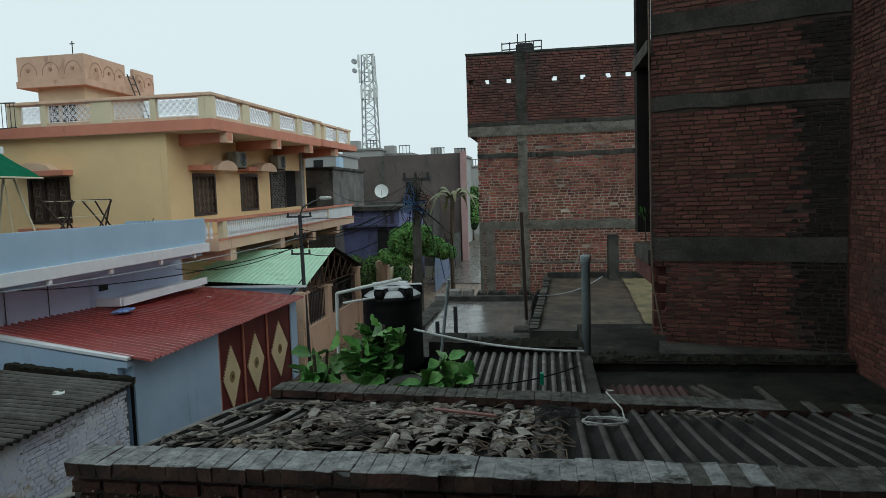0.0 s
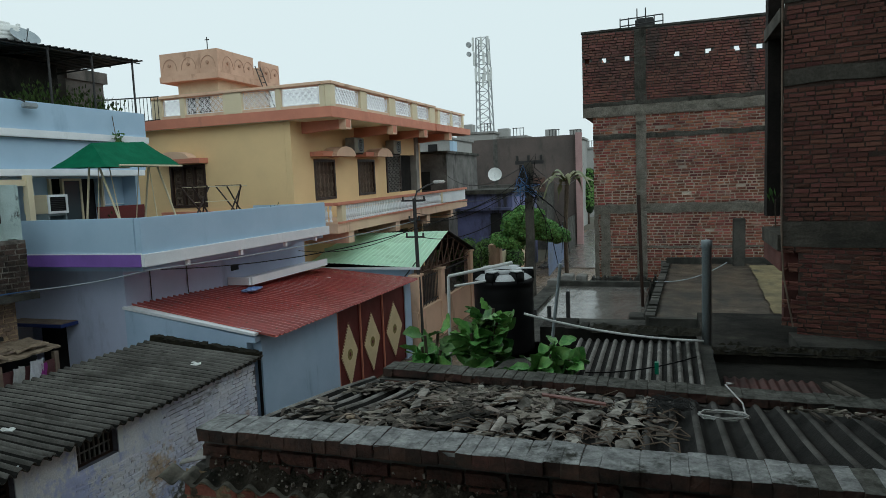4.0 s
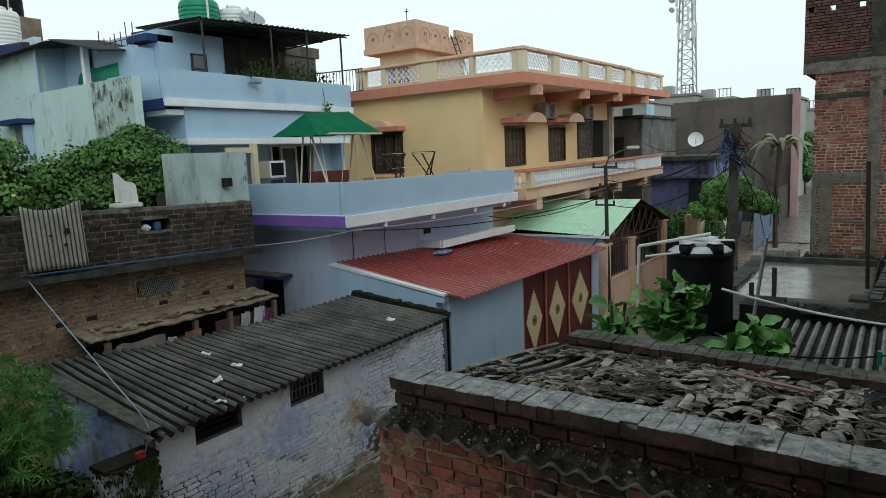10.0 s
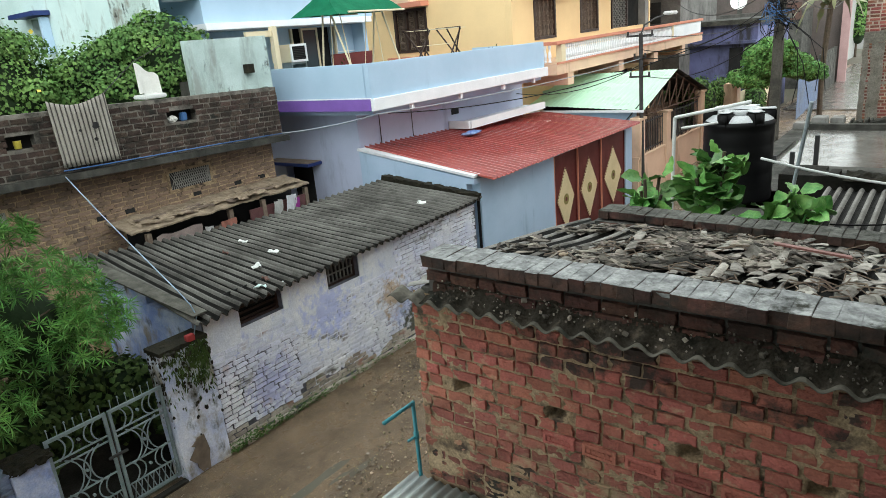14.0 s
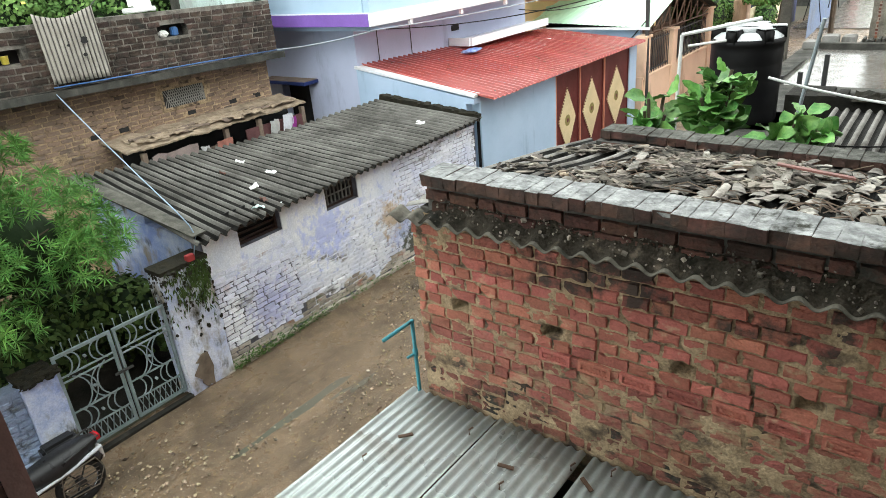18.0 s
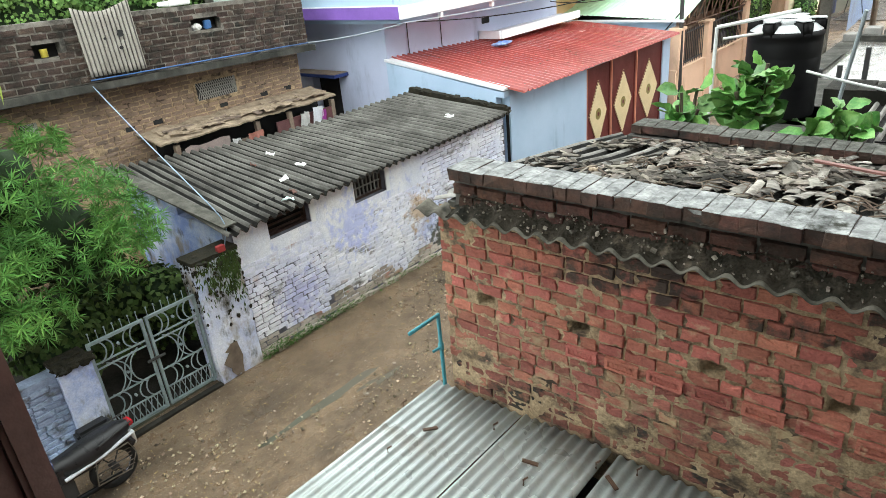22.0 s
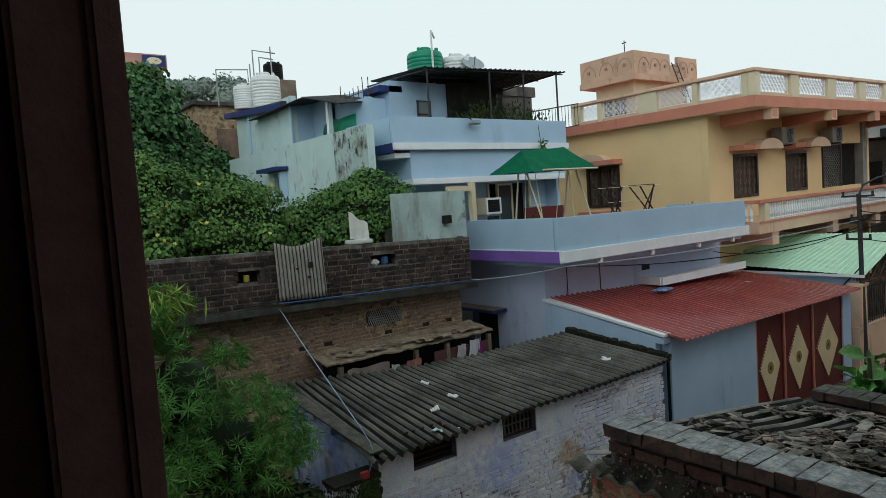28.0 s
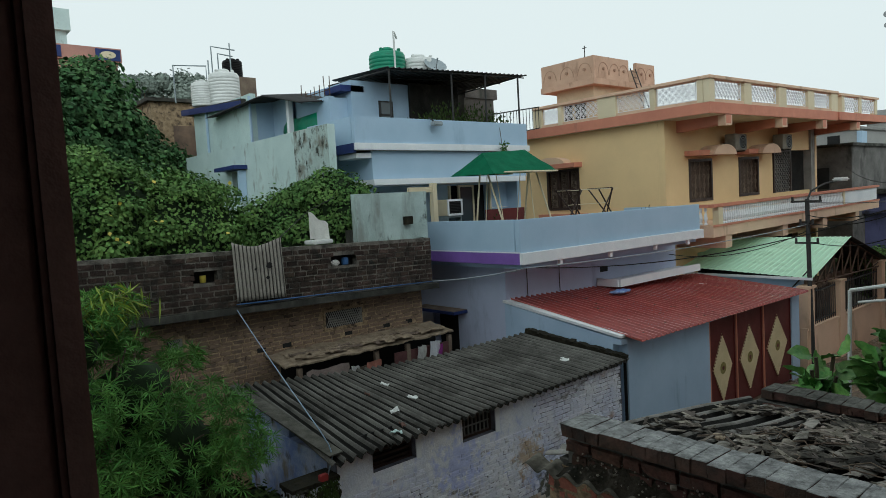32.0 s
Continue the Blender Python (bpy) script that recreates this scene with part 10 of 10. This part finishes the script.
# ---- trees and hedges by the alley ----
def bush(name, lumps, n, size, seed, label, category, mat=LEAF_VINE, trunk=None, inner=LEAF_SHADE, tufts=None):
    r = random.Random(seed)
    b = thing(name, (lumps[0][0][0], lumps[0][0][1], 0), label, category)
    # solid hull added behind the leaves; the default colour stands for inner shade
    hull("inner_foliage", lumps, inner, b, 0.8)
    leaf_mesh("leaves", mound_leaves(lumps, n // 2, size, r) + mound_leaves(clumps(lumps, *tufts, r), n, size, r, core=lumps) if tufts else mound_leaves(lumps, n, size, r), mat, b, "stuff")
    if trunk:
        bm = bmesh.new()
        tube(bm, trunk, 0.14, 8, 0.05)
        part("trunk", bm, BARK, b, smooth=True)
    return b


bush("alley_tree", [((-6.9, 33, 3.5), (0.9, 1.0, 0.7)), ((-6.0, 33.6, 3.3), (0.9, 0.9, 0.55)), ((-7.6, 33, 2.9), (0.7, 0.9, 0.5)), ((-6.5, 32.6, 4.2), (0.7, 0.7, 0.45)), ((-5.3, 34, 3.0), (0.6, 0.7, 0.4)), ((-7.3, 32.8, 4.0), (0.5, 0.6, 0.35))], 9500, 0.115, 61, "bushy light green tree by the boundary wall", "tree", LEAF_LIGHT, inner=LEAF_VINE, trunk= [(-6.8, 33, 0), (-6.7, 33, 2), (-6.6, 33, 3.8)], tufts=(90, 0.2, 0.45))
bush("far_tree", [((-9.3, 86, 3.5), (1.2, 1.5, 2.6)), ((-9.1, 86, 6.0), (0.8, 1.0, 1.2))], 900, 0.35, 64, "green tree far down the alley", "tree", LEAF_VINE, [(-9.3, 86, 0), (-9.3, 86, 3)])
bush("hedge", [((-9.4, 31.5, 2.0), (0.9, 1.6, 1.3)), ((-9.2, 34.5, 1.9), (0.8, 1.6, 1.1)), ((-8.1, 36.5, 1.6), (0.5, 1.4, 0.9)), ((-9.6, 30, 2.5), (0.8, 1.0, 1.0))], 5000, 0.12, 62, "dark creeper hedge over the boundary wall", "hedge", LEAF_VINE)
# papaya with drooping pale leaves
pa = thing("banana_plant", (-5.6, 36, 0), "tattered banana plant with pale drooping leaves", "plant")
part("stem", bars(0.12, [(-5.1, 36, 0), (-5.15, 36, 3), (-5.0, 36, 6.0)], seg=8), BARK, pa)
BANANA = surf("pale_banana_leaf", (0.16, 0.2, 0.09), (0.24, 0.22, 0.13), 2, 0.5, 0.1, vary=0.2)
for k in range(9):
    a = k * 0.75 + 0.4
    bm = bmesh.new()
    d = Vector((math.cos(a), 0.6 * math.sin(a), 0))
    s = Vector((-d.y, d.x, 0)).normalized()
    prev = None
    for i in range(9):
        t = i / 8
        c = Vector((-5.0, 36, 5.7)) + d * (1.2 + 0.5 * (k % 3)) * t + UP * ((1.3 + 0.5 * (k % 2)) * t * (1.1 - t) * 1.6 - (0.3 + 0.5 * (k % 3)) * t * t)
        w = 0.15 * math.sin(math.pi * (0.1 + 0.88 * t)) * (1 + 0.5 * math.sin(i * 3.1 + k))
        row = [bm.verts.new(c + s * w - UP * w * 0.6), bm.verts.new(c), bm.verts.new(c - s * w - UP * w * 0.6)]
        if prev:
            bm.faces.new((prev[0], prev[1], row[1], row[0]))
            bm.faces.new((prev[1], prev[2], row[2], row[1]))
        prev = row
    part("leaf", bm, BANANA, pa, smooth=True)

# ---- creepers behind the dark house, hill and houses beyond ----
rng = random.Random(71)
LEAF_FAR = surf("dark_creeper_leaf", (0.075, 0.15, 0.052), (0.03, 0.075, 0.03), 0.5, 0.75, 0, vary=0.5, island=True, grain=0.1, spec=0.15)
bush("creeper_bank", [((-15.5, 3.2, 5.6), (1.2, 2.2, 2.05)), ((-15.6, 5.3, 5.3), (1.2, 1.7, 1.8)), ((-15.2, 7.7, 4.9), (1.0, 1.3, 1.75)), ((-14.8, 9.1, 5.6), (0.75, 1.05, 1.5)), ((-15.8, 1.0, 5.9), (1.4, 1.8, 2.2)), ((-17.2, 4.4, 5.6), (1.4, 2.2, 1.6)), ((-15.0, 8.6, 6.0), (0.6, 0.9, 0.85))],
     54000, 0.088, 71, "thick green creeper overgrowing the wall behind the parapet", "creeper", LEAF_VINE, tufts=(300, 0.22, 0.5))
bush("overgrown_trees", [((-27, 5.4, 8.9), (2.6, 2.5, 2.6)), ((-28, 7.3, 8.4), (2.0, 1.5, 2.0)), ((-27, 8.6, 7.2), (2.0, 1.5, 1.6)), ((-25, 3.0, 8.8), (2.5, 2.2, 2.3)), ((-24, 6.5, 6.0), (2.2, 2.6, 1.7)), ((-26.5, 9.6, 6.4), (1.4, 1.2, 1.6)), ((-27.2, 6.5, 10.7), (1.1, 1.0, 1.3))],
     26000, 0.2, 72, "tall trees smothered in dark green creepers", "trees", LEAF_FAR, tufts=(300, 0.45, 0.95))
yf = []
for k in range(12):
    q = Vector((-14.1, rng.uniform(2.4, 6.5), rng.uniform(5.6, 6.8)))
    yf.append((q, rand_dir(rng), (Vector((1, 0, 0.4)) + rand_dir(rng) * 0.3).normalized(), 0.1, 0.09))
leaf_mesh("creeper_blossoms", yf, BOTTLE, None)
bpy.data.objects["creeper_blossoms"].name = "creeper_blossom"
tagged(bpy.data.objects["creeper_blossom"], "yellow blossoms scattered over the creeper", "blossom", kind="stuff")
# pink and green houses on the slope
ph = thing("pink_house", (-42, 9, 0), "pink house with patterned panels above the trees", "house")
PINK = surf("salmon_pink_plaster", (0.55, 0.28, 0.22), (0.45, 0.24, 0.2), 0.4, 0.8, 0.1)
part("wall", boxes((-48, -40, 3, 11.0, 0, 14.75)), PINK, ph)
part("parapet", boxes((-48.2, -39.8, 2.8, 11.2, 14.75, 15.5)), PINK, ph)
for y in (7.6, 10.5):
    p = part("panel", boxes((-39.79, -39.74, y - 0.62, y + 0.62, 14.82, 15.42)), NAVY, ph)
    bm = bmesh.new()
    bmesh.ops.create_circle(bm, cap_ends=True, segments=16, radius=0.2, matrix=pose(-39.73, y, 15.12, 0, 90, 0) @ Matrix.Diagonal((1, 2.0, 1, 1)))
    part("oval", bm, CREAM, p)
part("window", boxes((-39.98, -39.94, 9.6, 10.6, 11.2, 12.8)), CREAM, ph)
gt = thing("green_roof_tower", (-46, 8, 0), "pale green stair tower behind the pink house", "tower")
part("shaft", boxes((-50, -47, 7.8, 10.1, 0, 18.0)), GREENISH, gt)
part("head", boxes((-50.3, -46.7, 7.5, 10.3, 18.0, 19.3)), GREENISH, gt)
# wooded hill; its leaf colour is greyed and paled to stand for haze
HILL_HAZE_LEAF = surf("haze_tinted_leaf", (0.26, 0.31, 0.27), (0.2, 0.245, 0.21), 0.05, 0.9, 0, vary=0.2, island=True)
hl = []
for k in range(8):
    y = 14 + k * 4.6
    hl.append(((-115 + rng.uniform(-5, 5), y, 20.5 + rng.uniform(-1, 1.2)), (6, 4.5, 9 + rng.uniform(-1.2, 1.5))))
hl.append(((-118, 32, 4), (9, 24, 9)))
bush("wooded_hill", hl, 22000, 0.65, 73, "wooded hill in the distance, mist put into its leaf colour", "hill", HILL_HAZE_LEAF, None, HILL_HAZE_LEAF)
for i in range(5):
    y = 32 + i * 3.0
    bush("hill_tree", [((-114, y, 28.4 + rng.uniform(-0.8, 0.6)), (1.5, 1.6, 1.6)), ((-114, y + 1.2, 27.8), (1.3, 1.4, 1.5))], 900, 0.42, 80 + i, "tree on the hill crest, mist put into its leaf colour", "tree", HILL_HAZE_LEAF, [(-114, y, 16), (-114, y, 28)], HILL_HAZE_LEAF)
